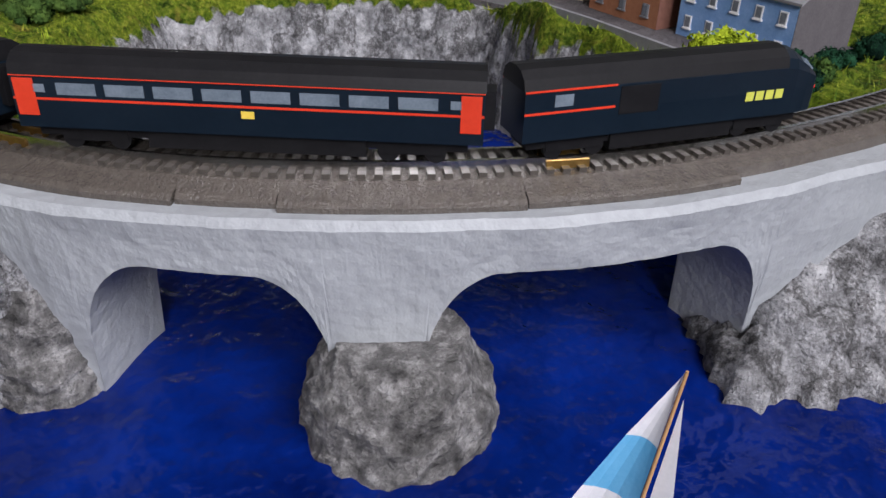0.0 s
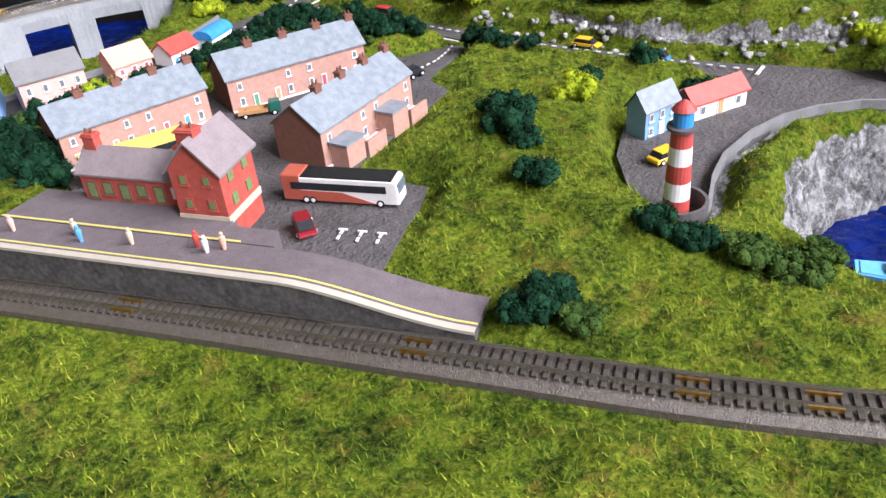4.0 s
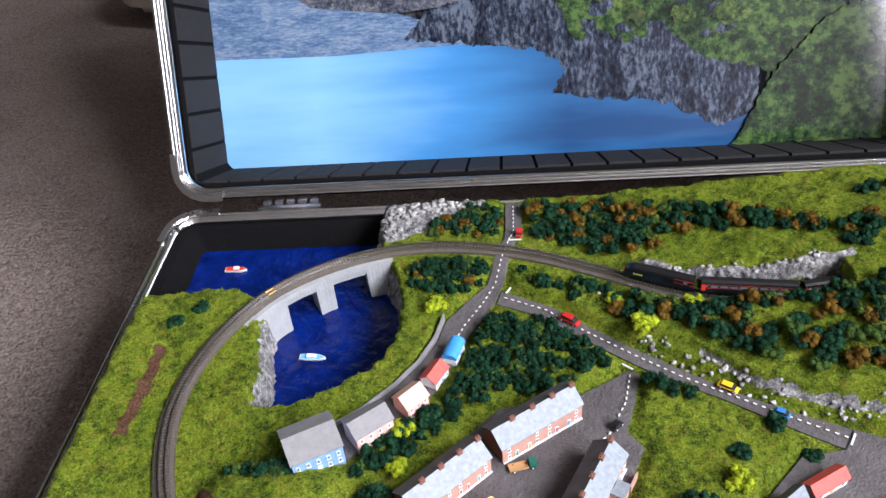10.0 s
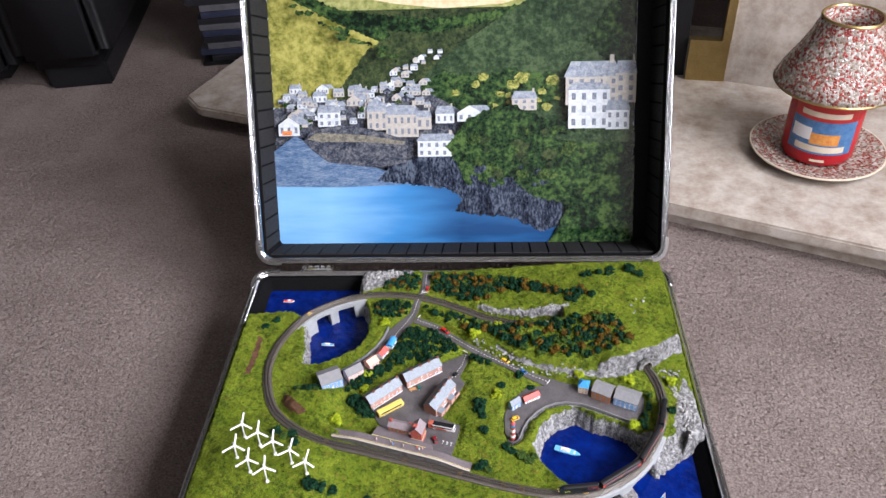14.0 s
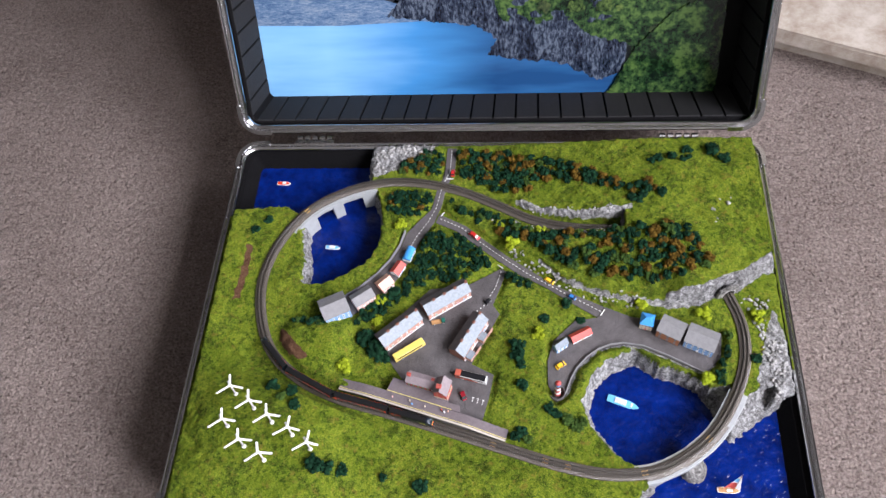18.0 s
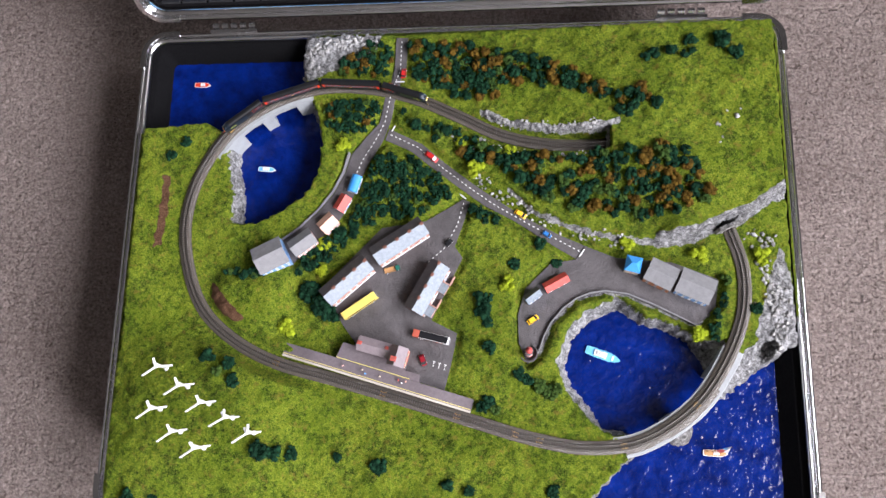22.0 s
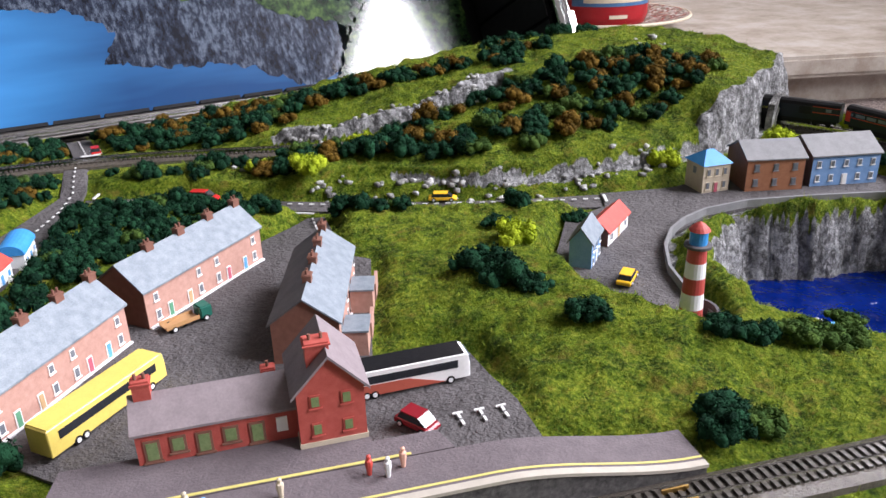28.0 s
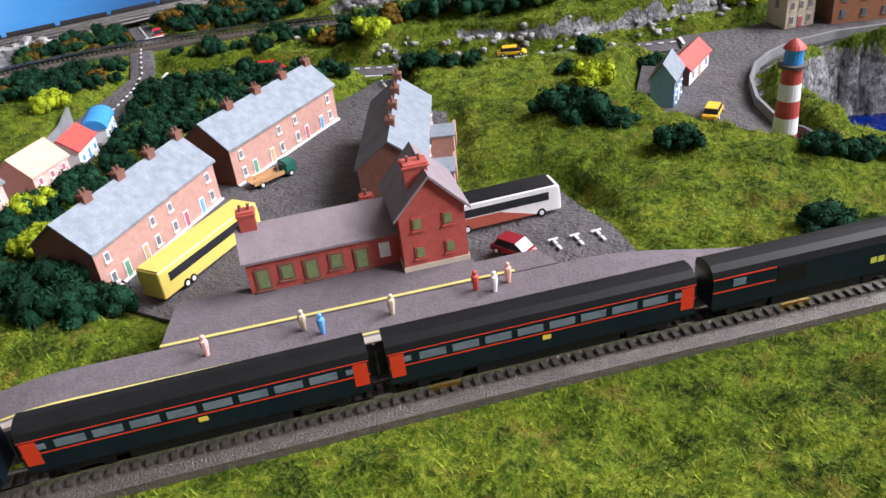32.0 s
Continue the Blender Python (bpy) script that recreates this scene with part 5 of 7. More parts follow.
# ---------------------------------------------------------------- road vehicles
PAINT = {n: dull("car_%s_mat" % n, c, tuple(min(1, v * 1.2) for v in c), 300, 0.25) for n, c in
         (("red", (0.42, 0.02, 0.02)), ("maroon", (0.20, 0.012, 0.02)), ("yellow", (0.78, 0.45, 0.03)), ("blue", (0.03, 0.16, 0.45)), ("black", (0.012, 0.012, 0.014)),
          ("white", (0.72, 0.72, 0.72)), ("green", (0.02, 0.12, 0.09)), ("tan", (0.42, 0.24, 0.11)), ("bus", (0.68, 0.53, 0.13)), ("coach_red", (0.38, 0.09, 0.06)))}
DARK_GLASS = dull("dark_glass_mat", (0.015, 0.017, 0.02), (0.03, 0.033, 0.04), 300, 0.1)


CAR_SCREEN = dull("windscreen_glass_mat", (0.02, 0.022, 0.025), (0.03, 0.033, 0.036), 300, 0.03, 0, 0, 0.6)


def wheels(c, xs, w, r):
    for x in xs:
        for sy in (-1, 1):
            bm = bmesh.new()
            tube(bm, (x, sy * (w / 2 - 0.0006), r), (x, sy * (w / 2 + 0.0001), r), r, n=12)
            wh = part("wheel", bm, BLACK, c)
            bm = bmesh.new()
            tube(bm, (x, sy * (w / 2 + 0.0001), r), (x, sy * (w / 2 + 0.00025), r), r * 0.55, n=10)
            part("hub", bm, WHITE_WALL, wh)


def car(x, y, z, heading, paint, label, L=0.0093, W=0.0038, H=0.0031, group="model cars"):
    c = thing("car", pose(x, y, z, 0, 0, heading), label, "car", group)
    bm = bmesh.new()
    h = H * 0.55
    loft(bm, [[(px, -W / 2, 0.0006), (px, -W / 2, zz), (px, W / 2, zz), (px, W / 2, 0.0006)] for px, zz in
              ((-L / 2, h * 0.8), (-L * 0.46, h), (L * 0.2, h), (L * 0.42, h * 0.85), (L / 2, h * 0.6))])
    bmesh.ops.recalc_face_normals(bm, faces=bm.faces[:])
    part("body", bevelled(bm, 0.00015, 1), PAINT[paint], c)
    bm = bmesh.new()
    loft(bm, [[(-L * 0.40 * k, -W * 0.46 * q, zz), (L * 0.24 * k - 0.0004 * (1 - k), -W * 0.46 * q, zz), (L * 0.24 * k - 0.0004 * (1 - k), W * 0.46 * q, zz), (-L * 0.40 * k, W * 0.46 * q, zz)]
              for k, q, zz in ((1, 1, h), (0.78, 0.86, H * 0.94))])
    part("glasshouse", bm, DARK_GLASS, c, "dark car windows")
    part("roof", boxes((-L * 0.32, -W * 0.41, H * 0.93, L * 0.18, W * 0.41, H)), PAINT[paint], c)
    bm = bmesh.new()
    x0, z0, x1, z1 = L * 0.20 + 1.15 * (H * 0.97 - h), h, L * 0.18, H * 0.97
    loft(bm, [[(x0, y, z0), (x1, y, z1), (x1 - 0.0003, y, z1 - 0.0003), (x1, y, z0)] for y in (-W * 0.42, W * 0.42)])
    bmesh.ops.recalc_face_normals(bm, faces=bm.faces[:])
    part("windscreen", bm, CAR_SCREEN, c, "shiny raked windscreen")
    wheels(c, (-L * 0.31, L * 0.31), W, 0.0008)
    return c


Z = lane_z
car(0.2706, 0.3003, Z(0.27, 0.30) + 0.0008, -38, "red", "red minibus on the main road", 0.0125, 0.0044, 0.0042)
car(0.3458, 0.2493, Z(0.346, 0.249) + 0.0008, -33, "yellow", "yellow taxi on the main road", 0.0105, 0.0040, 0.0032)
car(0.3672, 0.2320, Z(0.367, 0.232) + 0.0008, -32, "blue", "small blue car on the main road", 0.0080, 0.0036, 0.0032)
car(0.2450, 0.3762, Z(0.245, 0.376) + 0.0008, 86, "red", "red car waiting at the level crossing", 0.0088, 0.0040, 0.0034)
car(0.3554, 0.1614, Z(0.355, 0.161) + 0.0012, 34, "yellow", "yellow car parked on the quay", 0.0100, 0.0042, 0.0033)
car(0.2868, 0.2246, float(town_level(0.2868, np.array(0.2246))) + 0.0004, 48, "black", "small black car in the town yard", 0.0070, 0.0036, 0.0034)
car(0.2680, 0.1278, float(town_level(0.268, np.array(0.1278))) + 0.0004, -68, "maroon", "maroon car parked by the station", 0.0090, 0.0042, 0.0036)


def bus(x, y, z, heading, L, W, H, paint, low_paint, roof_paint, label):
    c = thing("bus", pose(x, y, z, 0, 0, heading), label, "bus", "model buses")
    bm = bmesh.new()
    loft(bm, [[(px, -W / 2 * q, 0.0008), (px, -W / 2 * q, zz), (px, W / 2 * q, zz), (px, W / 2 * q, 0.0008)] for px, zz, q in ((-L / 2, H, 1), (L * 0.45, H, 1), (L * 0.485, H * 0.96, 0.97), (L / 2, H * 0.6, 0.93))])
    bmesh.ops.recalc_face_normals(bm, faces=bm.faces[:])
    part("body", bevelled(bm, 0.0002, 1), PAINT[paint], c)
    part("roof", boxes((-L * 0.49, -W * 0.46, H, L * 0.45, W * 0.46, H + 0.0003)), PAINT[roof_paint], c)
    for sy in (-1, 1):
        y0, y1 = sorted((sy * W / 2 * 0.98, sy * (W / 2 + 0.00012)))
        part("side_glazing", boxes((-L * 0.42, y0, H * 0.55, L * 0.40, y1, H * 0.82)), DARK_GLASS, c, "long dark side windows")
        if low_paint != paint:
            bm = bmesh.new()
            loft(bm, [[(-L * 0.49, yy, 0.0009), (L * 0.30, yy, 0.0009), (L * 0.02, yy, H * 0.5), (-L * 0.49, yy, H * 0.52)] for yy in (sorted((sy * W / 2, sy * (W / 2 + 0.0001))))])
            bmesh.ops.recalc_face_normals(bm, faces=bm.faces[:])
            part("lower_panel", bm, PAINT[low_paint], c, "faded red side panel")
    bm = boxes((L * 0.484, -W * 0.42, H * 0.52, L * 0.502, W * 0.42, H * 0.88))
    part("windscreen", bm, TRAIN_GLASS, c, "tall windscreen")
    if low_paint != paint:
        part("rear_cowl", bevelled(boxes((-L * 0.506, -W * 0.508, H * 0.45, -L * 0.33, W * 0.508, H + 0.0006)), 0.0003, 1), PAINT["coach_red"], c, "red tail end")
    wheels(c, (-L * 0.30, -L * 0.24, L * 0.34), W, 0.0010)


ty = float(town_level(0.215, np.array(0.171)))
bus(0.2150, 0.1715, ty + 0.0002, 35, 0.0325, 0.0062, 0.0072, "bus", "bus", "bus", "yellow coach with dark windows in the town yard")
bus(0.2745, 0.1462, ty + 0.0002, -13, 0.0300, 0.0060, 0.0070, "white", "coach_red", "black", "white and faded red coach with black roof")


def lorry():
    c = thing("lorry", pose(0.2405, 0.2022, ty, 0, 0, 14), "flatbed lorry with green cab and tan load bed", "lorry")
    part("load_bed", boxes((-0.0066, -0.0021, 0.0014, 0.0026, 0.0021, 0.0017), (-0.0066, -0.0021, 0.0017, 0.0026, -0.0018, 0.0025), (-0.0066, 0.0018, 0.0017, 0.0026, 0.0021, 0.0025)), PAINT["tan"], c, "tan timber load bed")
    part("cab", bevelled(boxes((0.0030, -0.0020, 0.0008, 0.0064, 0.0020, 0.0042)), 0.0003, 2), PAINT["green"], c, "dark green cab")
    part("windscreen", boxes((0.0063, -0.0016, 0.0026, 0.0065, 0.0016, 0.0038)), DARK_GLASS, c)
    part("chassis", boxes((-0.0064, -0.0012, 0.0007, 0.0062, 0.0012, 0.0014)), BLACK, c)
    wheels(c, (-0.0044, 0.0045), 0.0040, 0.0009)


lorry()

# ---------------------------------------------------------------- boats
SEA_BLUE = dull("boat_blue_mat", (0.10, 0.40, 0.68), (0.18, 0.50, 0.78), 400, 0.4)


def hull(bm, L, W, H, bow=0.3, z=-0.0008):
    secs = []
    for u, k in ((-0.5, 0.85), (-0.3, 1.0), (0.5 - bow, 1.0), (0.5 - bow * 0.5, 0.72), (0.5 - bow * 0.15, 0.32), (0.5, 0.04)):
        w = W / 2 * k
        secs.append([(u * L, -w * 0.75, z), (u * L, -w, H), (u * L, w, H), (u * L, w * 0.75, z)])
    loft(bm, secs)
    bmesh.ops.recalc_face_normals(bm, faces=bm.faces[:])


def boat(x, y, heading, L, W, H, body, deck, cabin, label, cabins):
    c = thing("boat", pose(x, y, SEA, 0, 0, heading), label, "boat", "boats on the painted sea")
    bm = bmesh.new()
    hull(bm, L, W, H)
    part("hull", bm, body, c)
    bm = bmesh.new()
    hull(bm, L * 0.92, W * 0.86, H + 0.0003, z=H - 0.0003)
    part("deck", bm, deck, c)
    for x0, x1, w, h in cabins:
        part("cabin", bevelled(boxes((x0 * L, -w * W / 2, H, x1 * L, w * W / 2, H + h)), 0.0002, 1), cabin, c)
    return c


boat(0.4125, 0.1358, -19.7, 0.0290, 0.0074, 0.0018, SEA_BLUE, SEA_BLUE, WHITE_WALL, "pale blue ferry with stepped white deckhouse", ((-0.26, 0.10, 0.66, 0.0016), (-0.18, 0.04, 0.48, 0.0028), (-0.10, -0.03, 0.24, 0.0040), (0.24, 0.30, 0.5, 0.0008)))
boat(0.1192, 0.2992, -5, 0.0160, 0.0046, 0.0014, WHITE_WALL, SEA_BLUE, WHITE_WALL, "white motor boat with blue deck", ((-0.22, 0.15, 0.6, 0.0016),))
b = boat(0.0520, 0.3824, -2, 0.0150, 0.0048, 0.0014, WHITE_WALL, RED, WHITE_WALL, "white lifeboat with red deck", ((-0.10, 0.16, 0.55, 0.0014),))


def yacht():
    c = boat(0.4975, 0.0600, -2, 0.0190, 0.0052, 0.0014, WHITE_WALL, PAINT["tan"], WHITE_WALL, "white sailing yacht with striped sail", ((-0.1, 0.15, 0.5, 0.0008),))
    bm = bmesh.new()
    tube(bm, (0.0036, 0, 0.001), (0.0036, 0, 0.0300), 0.00022, 0.00014, 8)
    tube(bm, (0.0036, 0, 0.0036), (-0.0075, 0, 0.0034), 0.0002, 0.00016, 8)
    part("mast", bm, PAINT["tan"], c, "thin tan mast and boom")
    sail_m = [(0.0, RED_ROOF), (0.42, WHITE_WALL), (0.50, SEA_BLUE), (0.74, WHITE_WALL), (1.0, None)]
    for (a, m), (b, _) in zip(sail_m, sail_m[1:]):
        bm = bmesh.new()
        pts = []
        for u in (a, b):
            z = 0.0040 + 0.0255 * u
            w = 0.0088 * (1 - u) ** 0.9
            for k in range(6):
                f = k / 5
                pts.append(Vector((0.0034 - w * f, 0.0012 * math.sin(math.pi * f) * (1 - u * 0.7), z)))
        vs = [[bm.verts.new(p + Vector((0, d, 0))) for p in pts] for d in (0, 0.00012)]
        for side in vs:
            for k in range(5):
                bm.faces.new((side[k], side[k + 1], side[7 + k], side[6 + k]))
        bmesh.ops.remove_doubles(bm, verts=bm.verts[:], dist=1e-6)
        part("sail", bm, m, c)
    bm = bmesh.new()
    vs = [bm.verts.new(p) for p in ((0.0040, 0.0002, 0.0275), (0.0092, 0.0004, 0.0022), (0.0042, 0.0010, 0.0038))]
    bm.faces.new(vs)
    vs = [bm.verts.new(v.co + Vector((0, 0.00012, 0))) for v in vs]
    bm.faces.new(vs[::-1])
    part("jib", bm, WHITE_WALL, c, "cream jib")
    for ob in c.children:
        if ob.name.split(".")[0] in ("mast", "sail", "jib"):
            for v in ob.data.vertices:
                v.co.x, v.co.y = v.co.x + 0.06 * v.co.z, v.co.y + 0.19 * (v.co.z - 0.001)


yacht()


# ---------------------------------------------------------------- wind turbines
def turbine(x, y, h, spin, yaw):
    z = float(ground_level(np.array([x]), np.array([y]))[0])
    c = thing("wind_turbine", pose(x, y, z, -6) @ pose(0, 0, 0, 0, 0, yaw), "white plastic wind turbine standing in the grass", "wind turbine", "wind turbines on the hill")
    bm = bmesh.new()
    lathe(bm, [(0.0019, -0.001), (0.0019, 0.0012), (0.0012, 0.0017), (0.0010, 0.0018)], 16)
    part("foot", bm, WHITE, c)
    bm = bmesh.new()
    tube(bm, (0, 0, 0.0012), (0, 0.0004, h), 0.00088, 0.00066, 12)
    part("tower", bm, WHITE, c, smooth=True)
    bm = bmesh.new()
    box(bm, -0.0009, -0.0024, h - 0.0009, 0.0009, 0.0022, h + 0.0009)
    part("nacelle", bevelled(bm, 0.0004, 2), WHITE, c)
    bm = bmesh.new()
    tube(bm, (0, -0.0036, h), (0, -0.0020, h), 0.0013, 0.0017, 14)
    hub = part("hub", bm, WHITE, c)
    for k in range(3):
        bm = bmesh.new()
        R = pose(0, -0.0028, h, -10) @ pose(0, 0, 0, 0, spin + 120 * k, 0)
        loft(bm, [[(R @ Vector((sx * w, sy * t, r))) for sx, sy in ((-1, -1), (1, -1), (1, 1), (-1, 1))] for r, w, t in
                  ((0.0006, 0.0008, 0.0007), (0.0035, 0.00080, 0.0005), (0.0129, 0.00088, 0.00035), (0.0134, 0.00084, 0.0003))])
        bmesh.ops.recalc_face_normals(bm, faces=bm.faces[:])
        part("blade", bm, WHITE, hub)


for x, y, h, spin, yaw in ((0.0634, 0.1178, 0.0225, 20, 30), (0.0845, 0.1033, 0.0225, 18, 29), (0.0645, 0.0857, 0.0212, 20, 31), (0.1036, 0.0906, 0.0220, 16, 27),
                           (0.0822, 0.0688, 0.0218, 18, 31), (0.1233, 0.0800, 0.0225, 25, 29), (0.1026, 0.0571, 0.0236, 14, 28), (0.1404, 0.0690, 0.0214, 28, 33)):
    turbine(x, y, h, spin, yaw)

# ---------------------------------------------------------------- planting
PINE = make_foliage("pine_foliage_mat", (0.0015, 0.010, 0.006), (0.015, 0.062, 0.029))
OLIVE = make_foliage("olive_foliage_mat", (0.035, 0.045, 0.008), (0.11, 0.11, 0.02))
RUST = make_foliage("rust_foliage_mat", (0.045, 0.028, 0.005), (0.17, 0.10, 0.016))
LIME = make_foliage("lime_foliage_mat", (0.17, 0.24, 0.012), (0.42, 0.50, 0.03))
MOSS = make_foliage("moss_foliage_mat", (0.02, 0.05, 0.012), (0.07, 0.12, 0.025))


def bush_arrays(seed, lumps=12, leaves=230, flat=0.75):
    """Vertices and triangles of a ragged clump about one unit in radius: small lumps set with leaf tufts."""
    rng = np.random.default_rng(seed)
    base = bmesh.new()
    bmesh.ops.create_icosphere(base, subdivisions=1, radius=1.0)
    bv = np.array([v.co[:] for v in base.verts])
    bf = np.array([[v.index for v in f.verts] for f in base.faces])
    base.free()
    V, Fc, off = [], [], 0
    centres = []
    for i in range(lumps):
        d = rng.normal(size=3)
        d[2] = abs(d[2]) * 0.9
        d /= np.linalg.norm(d)
        c = d * rng.uniform(0.30, 0.72) * np.array([1, 1, flat])
        r = rng.uniform(0.26, 0.42)
        jit = 1 + rng.uniform(-0.28, 0.28, size=(len(bv), 1))
        V.append(c + bv * r * jit)
        Fc.append(bf + off)
        off += len(bv)
        centres.append((c, r))
    for i in range(leaves):
        c, r = centres[rng.integers(len(centres))]
        d = rng.normal(size=3)
        d /= np.linalg.norm(d)
        if (c + d)[2] < -0.3:
            d[2] = abs(d[2])
        p = c + d * r * rng.uniform(0.95, 1.22)
        a, b = rng.normal(size=3), rng.normal(size=3)
        a, b = a / np.linalg.norm(a) * rng.uniform(0.06, 0.13), b / np.linalg.norm(b) * rng.uniform(0.05, 0.12)
        V.append(np.array([p - a, p + a, p + b]))
        Fc.append(np.array([[0, 1, 2]]) + off)
        off += 3
    return np.concatenate(V) + np.array([0, 0, 0.25]), np.concatenate(Fc)


CLUMPS = [bush_arrays(k, 12, 480) for k in range(6)]
TUFTS = [bush_arrays(20 + k, 7, 420, 0.9) for k in range(2)]


def joined(name, items, material, label, category, kind="stuff"):
    """One object from many placed clumps: (arrays, x, y, z, size, turn, squash)."""
    V, Fc, off = [], [], 0
    for (bv, bf), x, y, z, r, a, q in items:
        ca, sa = math.cos(a), math.sin(a)
        p = bv * r * np.array([1, 1, q])
        V.append(np.stack([p[:, 0] * ca - p[:, 1] * sa + x, p[:, 0] * sa + p[:, 1] * ca + y, p[:, 2] + z], -1))
        Fc.append(bf + off)
        off += len(bv)
    V, Fc = np.concatenate(V), np.concatenate(Fc)
    return tagged(tri_mesh(name, V, Fc, material), label, category, kind=kind)


def tri_mesh(name, V, Fc, material):
    me = bpy.data.meshes.new(name)
    me.vertices.add(len(V))
    me.vertices.foreach_set("co", np.ascontiguousarray(V, dtype=np.float32).ravel())
    me.loops.add(3 * len(Fc))
    me.loops.foreach_set("vertex_index", np.ascontiguousarray(Fc, dtype=np.int32).ravel())
    me.polygons.add(len(Fc))
    me.polygons.foreach_set("loop_start", np.arange(0, 3 * len(Fc), 3, dtype=np.int32))
    me.update(calc_edges=True)
    me.materials.append(material)
    return new(name, me)


WOODS = [
    ([(0.2255, 0.3040), (0.2490, 0.3010), (0.2840, 0.2810), (0.2930, 0.2690), (0.2700, 0.2510), (0.2350, 0.2450), (0.2140, 0.2620), (0.2150, 0.2840)], 0.0062, (0.85, 0.12, 0.03)),
    ([(0.1790, 0.3540), (0.2260, 0.3520), (0.2210, 0.3290), (0.1960, 0.3200), (0.1770, 0.3300)], 0.0066, (0.80, 0.12, 0.08)),
    ([(0.1900, 0.3730), (0.2340, 0.3720), (0.2350, 0.4080), (0.2160, 0.4080), (0.1850, 0.3850)], 0.0066, (0.70, 0.10, 0.20)),
    ([(0.2500, 0.3740), (0.2900, 0.3530), (0.3250, 0.3480), (0.3300, 0.3700), (0.2980, 0.4060), (0.2500, 0.4090)], 0.0076, (0.60, 0.10, 0.30)),
    ([(0.3000, 0.3960), (0.3180, 0.3660), (0.3400, 0.3600), (0.3846, 0.3530), (0.4127, 0.3400), (0.4230, 0.3478), (0.3896, 0.3693), (0.3464, 0.3889)], 0.0080, (0.58, 0.10, 0.32)),
    ([(0.4380, 0.3730), (0.4685, 0.3760), (0.4960, 0.3700), (0.5000, 0.3780), (0.4685, 0.3830)], 0.0080, (0.80, 0.20, 0.0)),
    ([(0.2440, 0.3420), (0.2900, 0.3240), (0.3260, 0.3040), (0.3600, 0.2990), (0.4150, 0.2980), (0.4200, 0.2900), (0.3700, 0.2840), (0.3300, 0.2830), (0.3000, 0.3000), (0.2700, 0.3180), (0.2480, 0.3300)], 0.0080, (0.58, 0.14, 0.28)),
    ([(0.4200, 0.3500), (0.4444, 0.3520), (0.4620, 0.3340), (0.4720, 0.3080), (0.4820, 0.2880), (0.4940, 0.2540), (0.4754, 0.2450), (0.4400, 0.2400), (0.3700, 0.2560), (0.3420, 0.2770), (0.4100, 0.2900), (0.4240, 0.3000), (0.4260, 0.3300)], 0.0084, (0.60, 0.08, 0.32)),
    ([(0.1600, 0.1960), (0.1900, 0.2120), (0.2140, 0.2380), (0.2290, 0.2420), (0.2160, 0.2600), (0.2060, 0.2490), (0.1850, 0.2290), (0.1600, 0.2080)], 0.0064, (0.88, 0.10, 0.02)),
    ([(0.3010, 0.2660), (0.3140, 0.2560), (0.3330, 0.2430), (0.3260, 0.2380), (0.3060, 0.2480)], 0.0066, (0.85, 0.12, 0.03)),
    ([(0.4980, 0.2020), (0.5080, 0.2020), (0.5060, 0.1650), (0.4980, 0.1450), (0.4900, 0.1390), (0.4880, 0.1470), (0.4990, 0.1700)], 0.0066, (0.85, 0.15, 0.0)),
    ([(0.1060, 0.2030), (0.1270, 0.2010), (0.1330, 0.1960), (0.1180, 0.1930), (0.0990, 0.1990)], 0.0060, (0.75, 0.25, 0.0)),
]


def plant_woods():
    rng = np.random.default_rng(5)
    kinds = {"pine": [], "moss": [], "rust": []}
    for poly, gap, (p, m, r) in WOODS:
        gap *= 0.88
        xs, ys = [q[0] for q in poly], [q[1] for q in poly]
        X, Y = np.meshgrid(np.arange(min(xs), max(xs), gap), np.arange(min(ys), max(ys), gap))
        X = X + rng.uniform(-0.45, 0.45, X.shape) * gap
        Y = Y + rng.uniform(-0.45, 0.45, Y.shape) * gap
        ok = (inside(poly, X, Y) > 0) & (off_line(X, Y) > np.where(Y > 0.27, 0.0125, 0.0095))
        for poly2 in (ROAD_MAIN, ROAD_WEST, TOWN, HARBOUR):
            ok &= inside(poly2, X, Y) < -0.0030
        zs = ground_level(X[ok], Y[ok])
        for x, y, z in zip(X[ok], Y[ok], zs):
            k = rng.choice(["pine", "moss", "rust"], p=[p, m, r])
            kinds[k].append((CLUMPS[rng.integers(6)], x, y, z, gap * rng.uniform(0.55, 0.95), rng.uniform(0, 6.28), rng.uniform(0.8, 1.15)))
    joined("wood_bushes", kinds["pine"], PINE, "dense dark green foam bushes of the woods", "bushes")
    joined("wood_bushes", kinds["moss"], MOSS, "mid green foam bushes of the woods", "bushes")
    joined("autumn_bushes", kinds["rust"], RUST, "rusty brown foam bushes among the woods", "bushes")


plant_woods()


def shrub(x, y, r, material, label, variant=0, squash=1.0):
    """A bush of three uneven clumps, each a part."""
    lime = material is LIME
    r *= 1.35 if lime else 1.12
    z = float(ground_level(np.array([x]), np.array([y]))[0])
    c = thing("bush", pose(x, y, z, 0, 0, 47 * variant), label, "bush", "bushes in the grass")
    for k, (dx, dy, q) in enumerate(((0.0, 0.10, 0.86), (0.40, -0.22, 0.64), (-0.36, -0.26, 0.70))):
        arr = (TUFTS if lime else CLUMPS)[(variant + k) % (2 if lime else 6)]
        ob = tri_mesh("clump", arr[0] * r * q * np.array([1, 1, squash * (1.0 + 0.12 * k)]), arr[1], material)
        ob.parent = c
        ob.matrix_basis = pose(dx * r, dy * r, 0, 0, 0, 83 * k)


